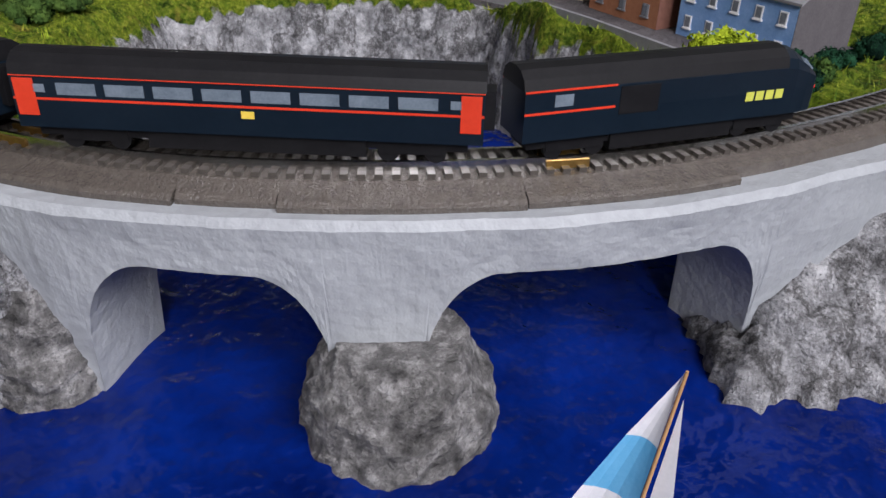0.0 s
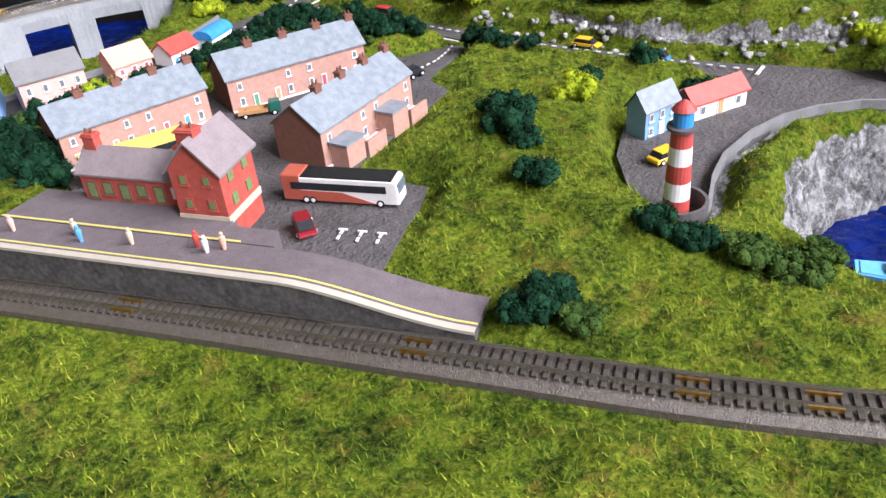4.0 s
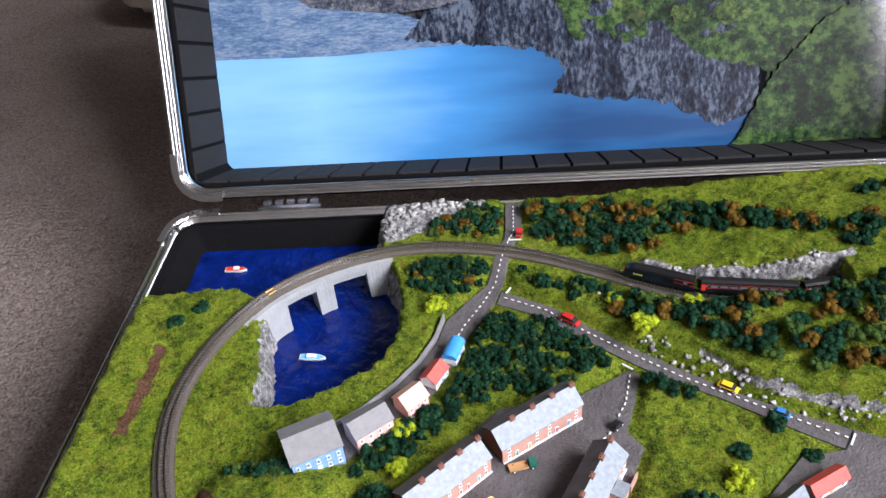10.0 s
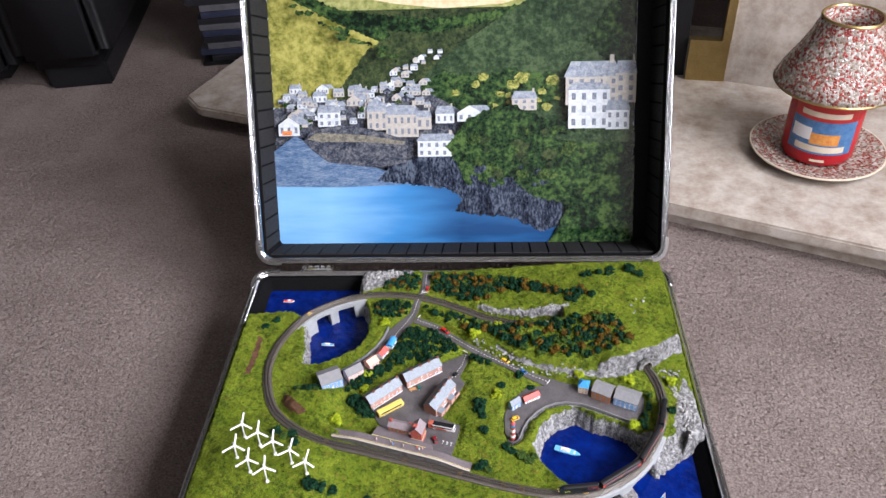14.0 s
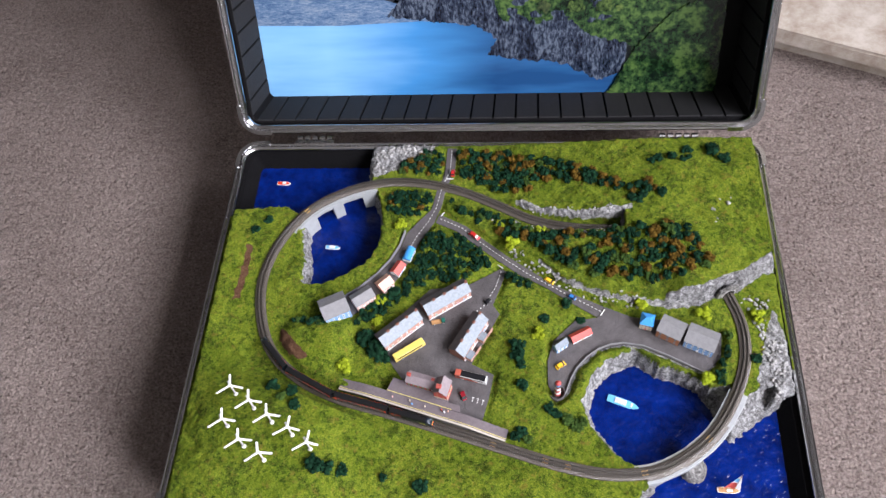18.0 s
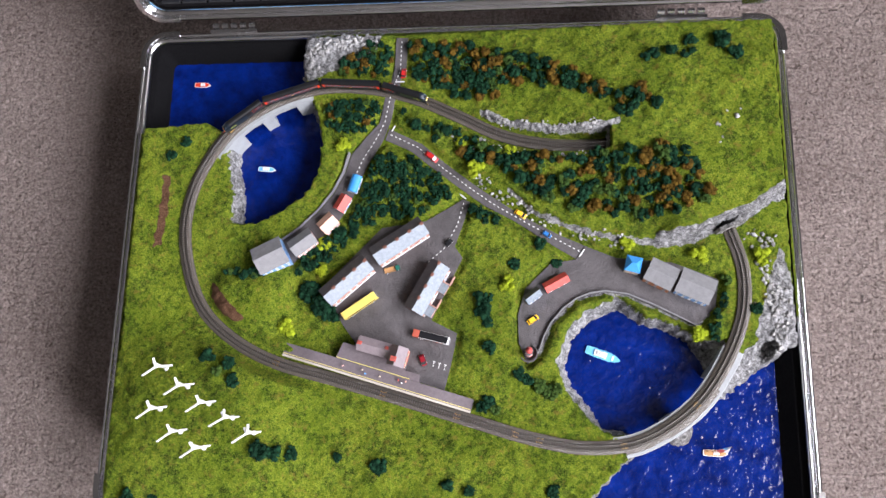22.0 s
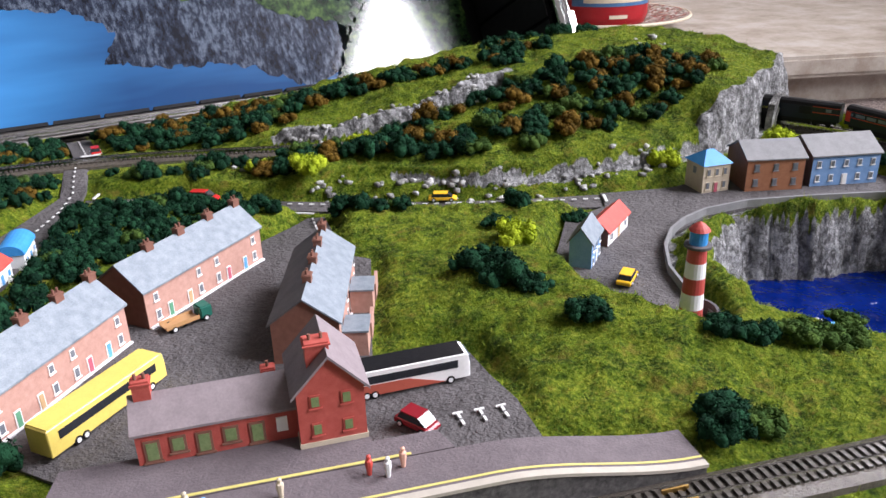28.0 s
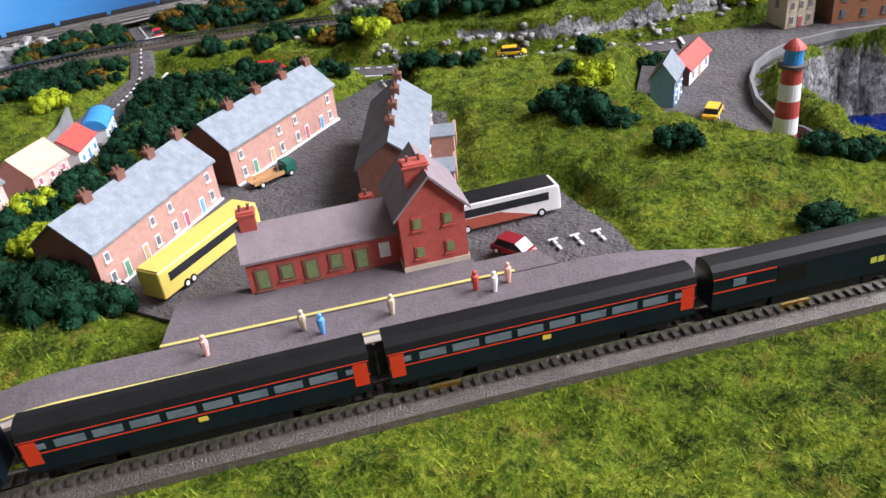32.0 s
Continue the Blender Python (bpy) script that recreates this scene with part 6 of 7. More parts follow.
for i, (x, y, r) in enumerate(((0.1950, 0.3112, 0.0062), (0.3080, 0.2868, 0.0070), (0.1552, 0.1530, 0.0072), (0.1822, 0.2222, 0.0056), (0.1815, 0.2002, 0.0050), (0.3358, 0.1886, 0.0062), (0.4312, 0.2222, 0.0060),
                               (0.4872, 0.2140, 0.0066), (0.4838, 0.1508, 0.0062), (0.5342, 0.2126, 0.0066), (0.2955, 0.3110, 0.0046), (0.3372, 0.3010, 0.0046))):
    shrub(x, y, r, LIME, "bright lime green tufted bush", i)
for i, (x, y, r) in enumerate(((0.0948, 0.1290, 0.0068), (0.1140, 0.1232, 0.0060), (0.1200, 0.1090, 0.0058), (0.1450, 0.0560, 0.0088), (0.1565, 0.0540, 0.0066), (0.1690, 0.0530, 0.0062), (0.2032, 0.0517, 0.0040),
                               (0.2358, 0.0458, 0.0074), (0.1735, 0.1838, 0.0096), (0.1830, 0.1720, 0.0100), (0.1905, 0.1640, 0.0078), (0.3150, 0.1765, 0.0078), (0.3165, 0.1660, 0.0072), (0.3200, 0.1580, 0.0050),
                               (0.3214, 0.1380, 0.0056), (0.3158, 0.0920, 0.0056), (0.3200, 0.0960, 0.0060), (0.3440, 0.1180, 0.0056), (0.3505, 0.1130, 0.0050), (0.0425, 0.3030, 0.0056), (0.0540, 0.3160, 0.0050),
                               (0.5100, 0.3880, 0.0086), (0.5200, 0.3770, 0.0066), (0.4850, 0.3900, 0.0060), (0.3610, 0.2240, 0.0056), (0.3404, 0.2060, 0.0056), (0.3742, 0.2085, 0.0048), (0.5280, 0.1700, 0.0056),
                               (0.0380, 0.0180, 0.0070), (0.0600, 0.0165, 0.0050), (0.2900, 0.0330, 0.0050), (0.3060, 0.0290, 0.0046), (0.3700, 0.0300, 0.0056), (0.1250, 0.1985, 0.0060))):
    shrub(x, y, r, PINE, "dark green foam bush in the grass", i, 0.8 if i % 3 else 1.0)
for i, (x, y, r) in enumerate(((0.3600, 0.1090, 0.0062), (0.3680, 0.1040, 0.0062), (0.3250, 0.0905, 0.0050), (0.1060, 0.1160, 0.0050), (0.3740, 0.1060, 0.0050))):
    shrub(x, y, r, MOSS, "olive green foam bush in the grass", i + 1, 0.8)


def grass_blades(count=230000):
    rng = np.random.default_rng(9)
    X, Y = rng.uniform(0.012, CASE_W - 0.012, count), rng.uniform(0.012, CASE_D - 0.012, count)
    ok = off_line(X, Y) > 0.0062
    for poly in (ROAD_MAIN, ROAD_WEST, TOWN, HARBOUR):
        ok &= inside(poly, X, Y) < -0.0004
    for poly in (WATER_WEST, WATER_EAST):
        ok &= inside(poly, X, Y) < -0.0030
    X, Y = X[ok], Y[ok]
    e = 0.001
    Zc = ground_level(X, Y)
    g = np.hypot(ground_level(X + e, Y) - Zc, ground_level(X, Y + e) - Zc) / e
    rock, earth = cover(X, Y)
    ok = (g < 2.2) & (rock < 0.5) & (earth < 0.6)
    X, Y, Zc = X[ok], Y[ok], Zc[ok]
    n = len(X)
    a = rng.uniform(0, 6.283, n)
    tuft = np.clip(0.5 + 0.7 * ripple(X, Y, 0.0061, 1.5) + 0.5 * ripple(X, Y, 0.0037, 4.0), 0.1, 1.3)
    L = rng.uniform(0.0009, 0.0018, n) * (0.55 + tuft)
    lean = rng.uniform(0.3, 1.3, n)
    w = 0.00013
    root = np.stack([X, Y, Zc - 0.0002], -1)
    side = np.stack([-np.sin(a), np.cos(a), 0 * a], -1) * w
    tip = root + np.stack([np.cos(a) * np.sin(lean), np.sin(a) * np.sin(lean), np.cos(lean)], -1) * L[:, None]
    V = np.stack([root - side, root + side, tip], 1).reshape(-1, 3)
    m = Nodes("grass_blade_mat", 0.8, 0, 0.2)
    tint = m.mix(0.62, m.ramp(m.island(), (0.05, (0.016, 0.045, 0.004)), (0.40, (0.10, 0.18, 0.012)), (0.75, (0.26, 0.33, 0.022)), (0.95, (0.48, 0.44, 0.07))), m.ramp(m.mix(0.5, m.noise(70, 4.0, 0.65), m.noise(260, 3.0, 0.6)), (0.40, (0.014, 0.038, 0.003)), (0.48, (0.115, 0.20, 0.012)), (0.54, (0.32, 0.40, 0.026)), (0.62, (0.085, 0.155, 0.012))))
    tint = m.mix(m.ramp(m.noise(150, 5.0, 0.7), (0.55, (0, 0, 0)), (0.66, (0.6, 0.6, 0.6))), tint, m.ramp(m.island(), (0.2, (0.17, 0.11, 0.018)), (0.8, (0.40, 0.31, 0.05))))
    m.colour(m.mix(m.ramp(m.noise(30, 4.0, 0.6), (0.44, (0, 0, 0)), (0.58, (0.5, 0.5, 0.5))), tint, (0.50, 0.60, 0.40), "MULTIPLY"))
    tagged(tri_mesh("grass", V, np.arange(3 * n).reshape(-1, 3), m.m), "short green and straw static grass", "grass", kind="stuff")


grass_blades()


# ---------------------------------------------------------------- stones and tunnel mouths
def stone_arrays(seed):
    rng = np.random.default_rng(seed)
    b = bmesh.new()
    bmesh.ops.create_icosphere(b, subdivisions=1, radius=1.0)
    v = np.array([q.co[:] for q in b.verts]) * (1 + rng.uniform(-0.35, 0.25, size=(len(b.verts), 1))) * np.array([1.2, 0.85, 0.75])
    f = np.array([[q.index for q in t.verts] for t in b.faces])
    b.free()
    return v, f


STONES = [stone_arrays(50 + k) for k in range(5)]


def stones():
    rng = np.random.default_rng(12)
    pale, grey = [], []

    def along(pts, count, spread, lo, hi, out):
        P = np.array(pts)
        d = np.r_[0, np.cumsum(np.hypot(*np.diff(P, axis=0).T))]
        for s in rng.uniform(0, d[-1], count):
            x = np.interp(s, d, P[:, 0]) + rng.normal() * spread
            y = np.interp(s, d, P[:, 1]) + rng.normal() * spread
            if off_line(np.array([x]), np.array([y]))[0] < 0.0075:
                continue
            z = float(ground_level(np.array([x]), np.array([y]))[0])
            r = 0.78 * rng.uniform(lo, hi)
            out.append((STONES[rng.integers(5)], x, y, z + r * 0.25, r, rng.uniform(0, 6.28), 1.0))

    along([(0.3100, 0.3330), (0.3400, 0.3240), (0.3800, 0.3190), (0.4120, 0.3180)], 60, 0.0020, 0.0009, 0.0024, pale)
    along([(0.2750, 0.3250), (0.3300, 0.3020), (0.3800, 0.2960), (0.4150, 0.2960)], 34, 0.0026, 0.0009, 0.0022, pale)
    along([(0.3080, 0.2800), (0.3350, 0.2640), (0.3620, 0.2450), (0.3920, 0.2310), (0.4280, 0.2240)], 90, 0.0026, 0.0009, 0.0023, pale)
    along([(0.5330, 0.2290), (0.5410, 0.2020), (0.5460, 0.1740), (0.5470, 0.1500), (0.5330, 0.1320)], 150, 0.0058, 0.0010, 0.0028, pale)
    along([(0.1600, 0.3760), (0.1640, 0.4020), (0.1900, 0.4080), (0.2130, 0.4080)], 120, 0.0042, 0.0012, 0.0032, pale)
    along([(0.5000, 0.3100), (0.5180, 0.3300), (0.4980, 0.2900)], 8, 0.0020, 0.0012, 0.0030, pale)
    along([(0.4690, 0.0700), (0.4730, 0.0760)], 40, 0.0036, 0.0010, 0.0026, grey)
    joined("pale_stones", pale, ROCK, "loose pale stones along the cuttings", "stones")


stones()


def pier_rock(name, x, y, r, z0, z1, material, label, sx=1.0, seed=0.0):
    """A rough boulder skirt round the foot of a pier."""
    bm = bmesh.new()
    rings = []
    n = 100
    for i in range(27):
        u = i / 26
        ring = []
        for j in range(n):
            a = 2 * math.pi * j / n
            rr = r * (1.0 - 0.40 * u ** 1.8)
            p = Vector((math.cos(a) * rr * sx, math.sin(a) * rr, z0 + (z1 - z0) * u))
            q = Vector((p.x + seed, p.y, p.z * 1.5))
            k = noise.ridged_multi_fractal(q * 240, 0.9, 2.1, 5, 1.0, 2.0) * 0.00062 + noise.noise(q * 120) * 0.0014 - 0.0010
            ring.append(p + Vector((math.cos(a), math.sin(a), 0.35)) * k)
        rings.append(ring)
    loft(bm, rings)
    bmesh.ops.recalc_face_normals(bm, faces=bm.faces[:])
    return solid(name, bm, material, label, "rock", "rocky pier bases", at=Matrix.Translation((x, y, 0)))


pier_rock("pier_rock", 0.4690, 0.0772, 0.0130, 0.0785, 0.0925, ROCK_GREY, "rough grey boulder base of the middle pier", 1.0, 1.0)
pier_rock("pier_rock", 0.4265, 0.0600, 0.0092, 0.0785, 0.0960, ROCK_GREY, "rough grey boulder base of the first pier", 1.0, 5.0)


def portal(x, y, heading, label):
    """A stone tunnel mouth: a wall with an arched opening and a dark bore behind."""
    c = thing("tunnel_portal", pose(x, y, FLAT, 0, 0, heading), label, "tunnel portal")
    w, h = 0.0058, 0.0085
    arch = [(-w, -0.001)] + [(-w * math.cos(radians(a)), h * 0.55 + h * 0.62 * math.sin(radians(a))) for a in range(0, 181, 15)] + [(w, -0.001)]
    outer = [(-w - 0.005, -0.001)] + [((-w - 0.005) * math.cos(radians(a)) * (1.0 if a not in (45, 135) else 1.25), h * 0.55 + (h * 0.62 + 0.0055) * math.sin(radians(a))) for a in range(0, 181, 15)] + [(w + 0.005, -0.001)]
    bm = bmesh.new()
    loft(bm, [[(-0.0012, oy, oz), (-0.0012, ay, az), (0.0016, ay, az), (0.0016, oy, oz)] for (oy, oz), (ay, az) in zip(outer, arch)])
    bmesh.ops.recalc_face_normals(bm, faces=bm.faces[:])
    part("face_wall", bm, ROCK_GREY, c, "grey stone facing")
    bm = bmesh.new()
    loft(bm, [[(-0.0018, p[0] * 1.16, p[1] * 1.08), (-0.0018, p[0], p[1]), (-0.0006, p[0], p[1]), (-0.0006, p[0] * 1.16, p[1] * 1.08)] for p in arch])
    bmesh.ops.recalc_face_normals(bm, faces=bm.faces[:])
    part("arch_ring", bm, ROCK, c, "pale arch ring")
    bm = bmesh.new()
    loft(bm, [[(px, p[0] * 1.02, p[1] * 1.02) for p in arch] for px in (0.0016, 0.030)], False)
    part("bore", bm, BLACK, c, "dark tunnel bore")
    part("bore_end", boxes((0.0295, -w * 1.1, -0.001, 0.0300, w * 1.1, h * 1.3)), BLACK, c)


portal(0.4180, 0.3078, 0, "grey stone tunnel mouth at the end of the cutting")
portal(0.5108, 0.2350, 112, "pale stone tunnel mouth in the cliff")
for s in [nearest_s(*p) for p in ((0.4818, 0.0942), (0.4251, 0.0635), (0.3586, 0.0662), (0.3412, 0.0728), (0.2975, 0.0838), (0.2380, 0.1008), (0.1490, 0.1243), (0.0939, 0.3270))]:
    for o in (-0.0016, 0.0016):
        x, y, a = on_track(s, o)
        part("joiner", boxes((-0.0026, -0.00042, BED + 0.0002, 0.0026, 0.00042, RAIL - 0.0004)), BRASS, TRACK, "brass rail joiner").matrix_basis = Matrix.Translation((x, y, 0)) @ Matrix.Rotation(a, 4, "Z")


# ---------------------------------------------------------------- the printed seaside picture in the lid
def print_mat(name, dark, mid, light, scale, gloss=0.09, stretch=None):
    n = Nodes(name, gloss, 0, 0.5)
    f = n.mix(0.40, n.noise(scale, 7.0, 0.72, stretch), n.noise(scale * 4, 5.0, 0.75, stretch))
    n.colour(n.ramp(f, (0.40, dark), (0.5, mid), (0.60, light)))
    return n.m


P_SKY = print_mat("print_sky_mat", (0.45, 0.62, 0.85), (0.60, 0.74, 0.90), (0.75, 0.84, 0.94), 12)
P_FIELD = print_mat("print_field_mat", (0.16, 0.19, 0.06), (0.30, 0.32, 0.11), (0.42, 0.42, 0.18), 30)
P_WHEAT = print_mat("print_wheat_mat", (0.66, 0.50, 0.30), (0.76, 0.60, 0.38), (0.82, 0.68, 0.48), 25)
P_HILL = print_mat("print_hill_mat", (0.10, 0.11, 0.020), (0.24, 0.235, 0.055), (0.38, 0.36, 0.10), 22)
P_SHADE = print_mat("print_shade_mat", (0.010, 0.018, 0.010), (0.025, 0.040, 0.018), (0.06, 0.08, 0.03), 45)
P_SLOPE = print_mat("print_slope_mat", (0.010, 0.022, 0.012), (0.030, 0.056, 0.026), (0.070, 0.108, 0.050), 30)
P_SCRUB = print_mat("print_scrub_mat", (0.002, 0.007, 0.004), (0.014, 0.038, 0.014), (0.070, 0.125, 0.034), 34)
P_TREE = print_mat("print_tree_mat", (0.03, 0.05, 0.012), (0.20, 0.22, 0.05), (0.46, 0.44, 0.14), 120)
P_ROCK = print_mat("print_rock_mat", (0.003, 0.005, 0.012), (0.020, 0.028, 0.050), (0.10, 0.125, 0.17), 62, stretch=(1.6, 0.7, 1))
P_WALL = print_mat("print_wall_mat", (0.018, 0.022, 0.036), (0.065, 0.075, 0.10), (0.17, 0.17, 0.18), 90)
P_BEACH = print_mat("print_beach_mat", (0.05, 0.10, 0.20), (0.10, 0.165, 0.28), (0.20, 0.26, 0.35), 40, stretch=(1, 4, 1))
P_STONE = print_mat("print_stone_mat", (0.36, 0.34, 0.31), (0.43, 0.405, 0.37), (0.50, 0.47, 0.43), 180)
P_WHITE = print_mat("print_white_mat", (0.46, 0.51, 0.57), (0.57, 0.61, 0.65), (0.66, 0.69, 0.72), 140)
P_ROOF = print_mat("print_roof_mat", (0.16, 0.19, 0.25), (0.26, 0.30, 0.36), (0.40, 0.43, 0.47), 160)
P_LIT = print_mat("print_lit_scrub_mat", (0.006, 0.016, 0.006), (0.030, 0.058, 0.016), (0.10, 0.145, 0.040), 70)
P_PANE = print_mat("print_window_mat", (0.10, 0.12, 0.16), (0.18, 0.20, 0.25), (0.28, 0.31, 0.36), 300)


def make_print_sea():
    n = Nodes("print_sea_mat", 0.09, 0, 0.5)
    sep = n.t.nodes.new("ShaderNodeSeparateXYZ")
    n.t.links.new(n.c, sep.inputs[0])
    f = n.mix(0.35, n.ramp(sep.outputs[0], (0.10, (0.85,) * 3), (0.29, (0.0,) * 3)), n.noise(18, 3.0, 0.5, (0.4, 2.5, 1)))
    n.colour(n.ramp(f, (0.15, (0.012, 0.055, 0.16)), (0.45, (0.05, 0.22, 0.50)), (0.75, (0.22, 0.46, 0.74))))
    return n.m


P_SEA = make_print_sea()
LAYER = [0]


def printed(parent, name, pts, material, rough=0.0, seed=0.0):
    """A flat printed shape on the sheet; rough frays its outline."""
    LAYER[0] += 1
    z = -0.0502 + 0.000022 * LAYER[0]
    out = []
    for (ax, ay), (bx, by) in zip(pts, pts[1:] + pts[:1]):
        n = max(1, int(math.hypot(bx - ax, by - ay) / 0.0022)) if rough else 1
        for i in range(n):
            t = i / n
            x, y = ax + (bx - ax) * t, ay + (by - ay) * t
            if rough:
                x += rough * noise.noise(Vector((x * 260, y * 260, seed)))
                y += rough * (noise.noise(Vector((x * 260, y * 260, seed + 9))) + 0.5 * noise.noise(Vector((x * 900, y * 900, seed + 3))))
            out.append((min(max(x, 0.0229), 0.5289), min(max(y, 0.0203), 0.3998)))
    bm = bmesh.new()
    f = bm.faces.new([bm.verts.new((x, y, z)) for x, y in out])
    bmesh.ops.triangulate(bm, faces=[f])
    bm.normal_update()
    if sum(q.normal.z * q.calc_area() for q in bm.faces) < 0:
        bmesh.ops.reverse_faces(bm, faces=bm.faces[:])
    return part(name, bm, material, parent)


def printed_house(parent, x, y, w, h, wall, rows=2, cols=3, roof=0.35, gable=False):
    """A small printed house front with its roof and windows."""
    hgt = h * (1 - roof)
    ob = printed(parent, "printed_house", [(x, y), (x + w, y), (x + w, y + hgt), (x, y + hgt)], wall)
    if gable:
        printed(ob, "printed_gable", [(x, y + hgt), (x + w, y + hgt), (x + w / 2, y + h)], wall)
        printed(ob, "printed_roof", [(x + w / 2, y + h), (x + w, y + hgt), (x + w * 1.5, y + hgt), (x + w * 1.2, y + h)], P_ROOF)
    else:
        printed(ob, "printed_roof", [(x - w * 0.04, y + hgt), (x + w * 1.04, y + hgt), (x + w * 0.92, y + h), (x + w * 0.10, y + h)], P_ROOF)
        printed(ob, "printed_chimney", [(x + w * 0.82, y + h * 0.95), (x + w * 0.90, y + h * 0.95), (x + w * 0.90, y + h * 1.14), (x + w * 0.82, y + h * 1.14)], P_STONE)
    if w > 0.009:
        for r in range(rows):
            for c in range(cols):
                cx, cy = x + w * (c + 0.5) / cols, y + hgt * (r + 0.5) / rows
                a, b = w / cols * 0.20, hgt / rows * 0.26
                printed(ob, "printed_window", [(cx - a, cy - b), (cx + a, cy - b), (cx + a, cy + b), (cx - a, cy + b)], P_PANE)


def picture():
    pic = thing("seaside_picture", LID.matrix_world.copy(), "glossy printed picture of a fishing village cove, standing in the lid", "picture")
    pic.matrix_world = Matrix.Translation((0, CASE_D + 0.013, RIM + 0.001)) @ pose(0, 0, 0, 90 - 26.5) @ Matrix.Translation((-0.0126, -0.0090, -0.0420)) @ Matrix.Diagonal((1.038, 1.038, 1, 1))
    part("sheet", boxes((0.0225, 0.0200, -0.0512, 0.5292, 0.4000, -0.0502)), P_SKY, pic)
    P = lambda n, m, pts, r=0.0, s=0.0: printed(pic, n, pts, m, r, s)
    P("printed_field", P_FIELD, [(0.0229, 0.330), (0.53, 0.330), (0.53, 0.383), (0.38, 0.380), (0.204, 0.381), (0.0229, 0.384)], 0.001)
    P("printed_valley", P_SHADE, [(0.100, 0.345), (0.430, 0.345), (0.430, 0.200), (0.100, 0.200)])
    P("printed_field", P_WHEAT, [(0.156, 0.361), (0.204, 0.371), (0.268, 0.376), (0.331, 0.371), (0.387, 0.359), (0.347, 0.349), (0.268, 0.345), (0.204, 0.352)])
    P("printed_hedge", P_SCRUB, [(0.12, 0.347), (0.19, 0.337), (0.25, 0.332), (0.32, 0.338), (0.38, 0.350), (0.33, 0.325), (0.25, 0.312), (0.18, 0.318)], 0.004, 1)
    P("printed_hill", P_HILL, [(0.0229, 0.374), (0.05, 0.372), (0.080, 0.360), (0.107, 0.343), (0.152, 0.322), (0.197, 0.300), (0.235, 0.272), (0.22, 0.230), (0.10, 0.215), (0.0229, 0.215)], 0.0012, 2)
    P("printed_hedge", P_SCRUB, [(0.045, 0.374), (0.085, 0.364), (0.125, 0.345), (0.18, 0.320), (0.21, 0.300), (0.19, 0.298), (0.15, 0.314), (0.10, 0.338), (0.060, 0.360)], 0.003, 3)
    P("printed_valley_shade", P_SHADE, [(0.200, 0.313), (0.245, 0.296), (0.250, 0.262), (0.190, 0.225), (0.105, 0.222), (0.119, 0.240), (0.137, 0.262), (0.160, 0.292)], 0.003, 4)
    P("printed_slope", P_SLOPE, [(0.441, 0.389), (0.5289, 0.395), (0.5289, 0.150), (0.42, 0.150), (0.30, 0.180), (0.225, 0.230), (0.245, 0.262), (0.272, 0.285), (0.335, 0.325), (0.395, 0.362)], 0.0022, 5)
    P("printed_hedge", P_SCRUB, [(0.46, 0.300), (0.49, 0.345), (0.51, 0.352), (0.5289, 0.345), (0.5289, 0.262), (0.49, 0.270)], 0.006, 6)
    P("printed_woodland", P_SCRUB, [(0.235, 0.240), (0.262, 0.262), (0.300, 0.250), (0.352, 0.262), (0.420, 0.255), (0.44, 0.225), (0.392, 0.205), (0.30, 0.195), (0.24, 0.205)], 0.006, 7)
    rng = random.Random(4)
    for k in range(34):
        x, y, r = rng.uniform(0.245, 0.43), rng.uniform(0.205, 0.255), rng.uniform(0.004, 0.010)
        y -= 0.02 * max(0, 0.3 - x) / 0.06
        P("printed_tree", P_TREE if k % 3 else P_SCRUB, [(x + r * math.cos(a * 0.63), y + 0.75 * r * math.sin(a * 0.63)) for a in range(10)], 0.003, k)
    P("printed_bank", P_WALL, [(0.0229, 0.155), (0.0229, 0.214), (0.12, 0.224), (0.24, 0.235), (0.30, 0.200), (0.30, 0.140), (0.20, 0.120), (0.10, 0.130)], 0.002, 13)
    # village up the valley
    for k in range(26):
        t = k / 25
        x = 0.145 + 0.105 * t + rng.uniform(-0.012, 0.012)
        y = 0.212 + 0.075 * t + rng.uniform(-0.008, 0.006)
        w = 0.013 * (1 - 0.55 * t) * rng.uniform(0.8, 1.3)
        printed_house(pic, x, y, w, w * 0.85, P_WHITE if rng.random() < 0.6 else P_STONE, 1, 2, 0.42, rng.random() < 0.4)
    for k in range(22):
        x, y = rng.uniform(0.026, 0.150), 0.236 - 0.002 * k + rng.uniform(-0.003, 0.003)
        w = rng.uniform(0.013, 0.022)
        printed_house(pic, x, y, w, w * 0.75, P_WHITE if rng.random() < 0.5 else P_STONE, 1, 3, 0.45, rng.random() < 0.4)
    for k in range(46):
        x, y = rng.uniform(0.026, 0.240), 0.226 - 0.0008 * k + rng.uniform(-0.004, 0.004)
        y += 0.022 * max(0.0, x - 0.13) / 0.11
        w = rng.uniform(0.008, 0.015)
        printed_house(pic, x, y, w, w * 0.8, (P_WHITE, P_STONE, P_STONE, P_WALL)[k % 4], 1, 2, 0.48, rng.random() < 0.4)
        if k % 3 == 0:
            P("printed_tree", P_SCRUB, [(x - 0.004 + 0.004 * math.cos(a * 0.63), y + 0.003 * math.sin(a * 0.63)) for a in range(10)], 0.002, 60 + k)
    printed_house(pic, 0.088, 0.188, 0.032, 0.030, P_WHITE, 2, 3)
    printed_house(pic, 0.031, 0.176, 0.030, 0.026, P_WHITE, 1, 3, 0.4, True)
    P("printed_boathouse_door", print_mat("print_orange_mat", (0.55, 0.16, 0.05), (0.66, 0.22, 0.08), (0.72, 0.30, 0.12), 90), [(0.036, 0.177), (0.050, 0.177), (0.050, 0.183), (0.036, 0.183)])
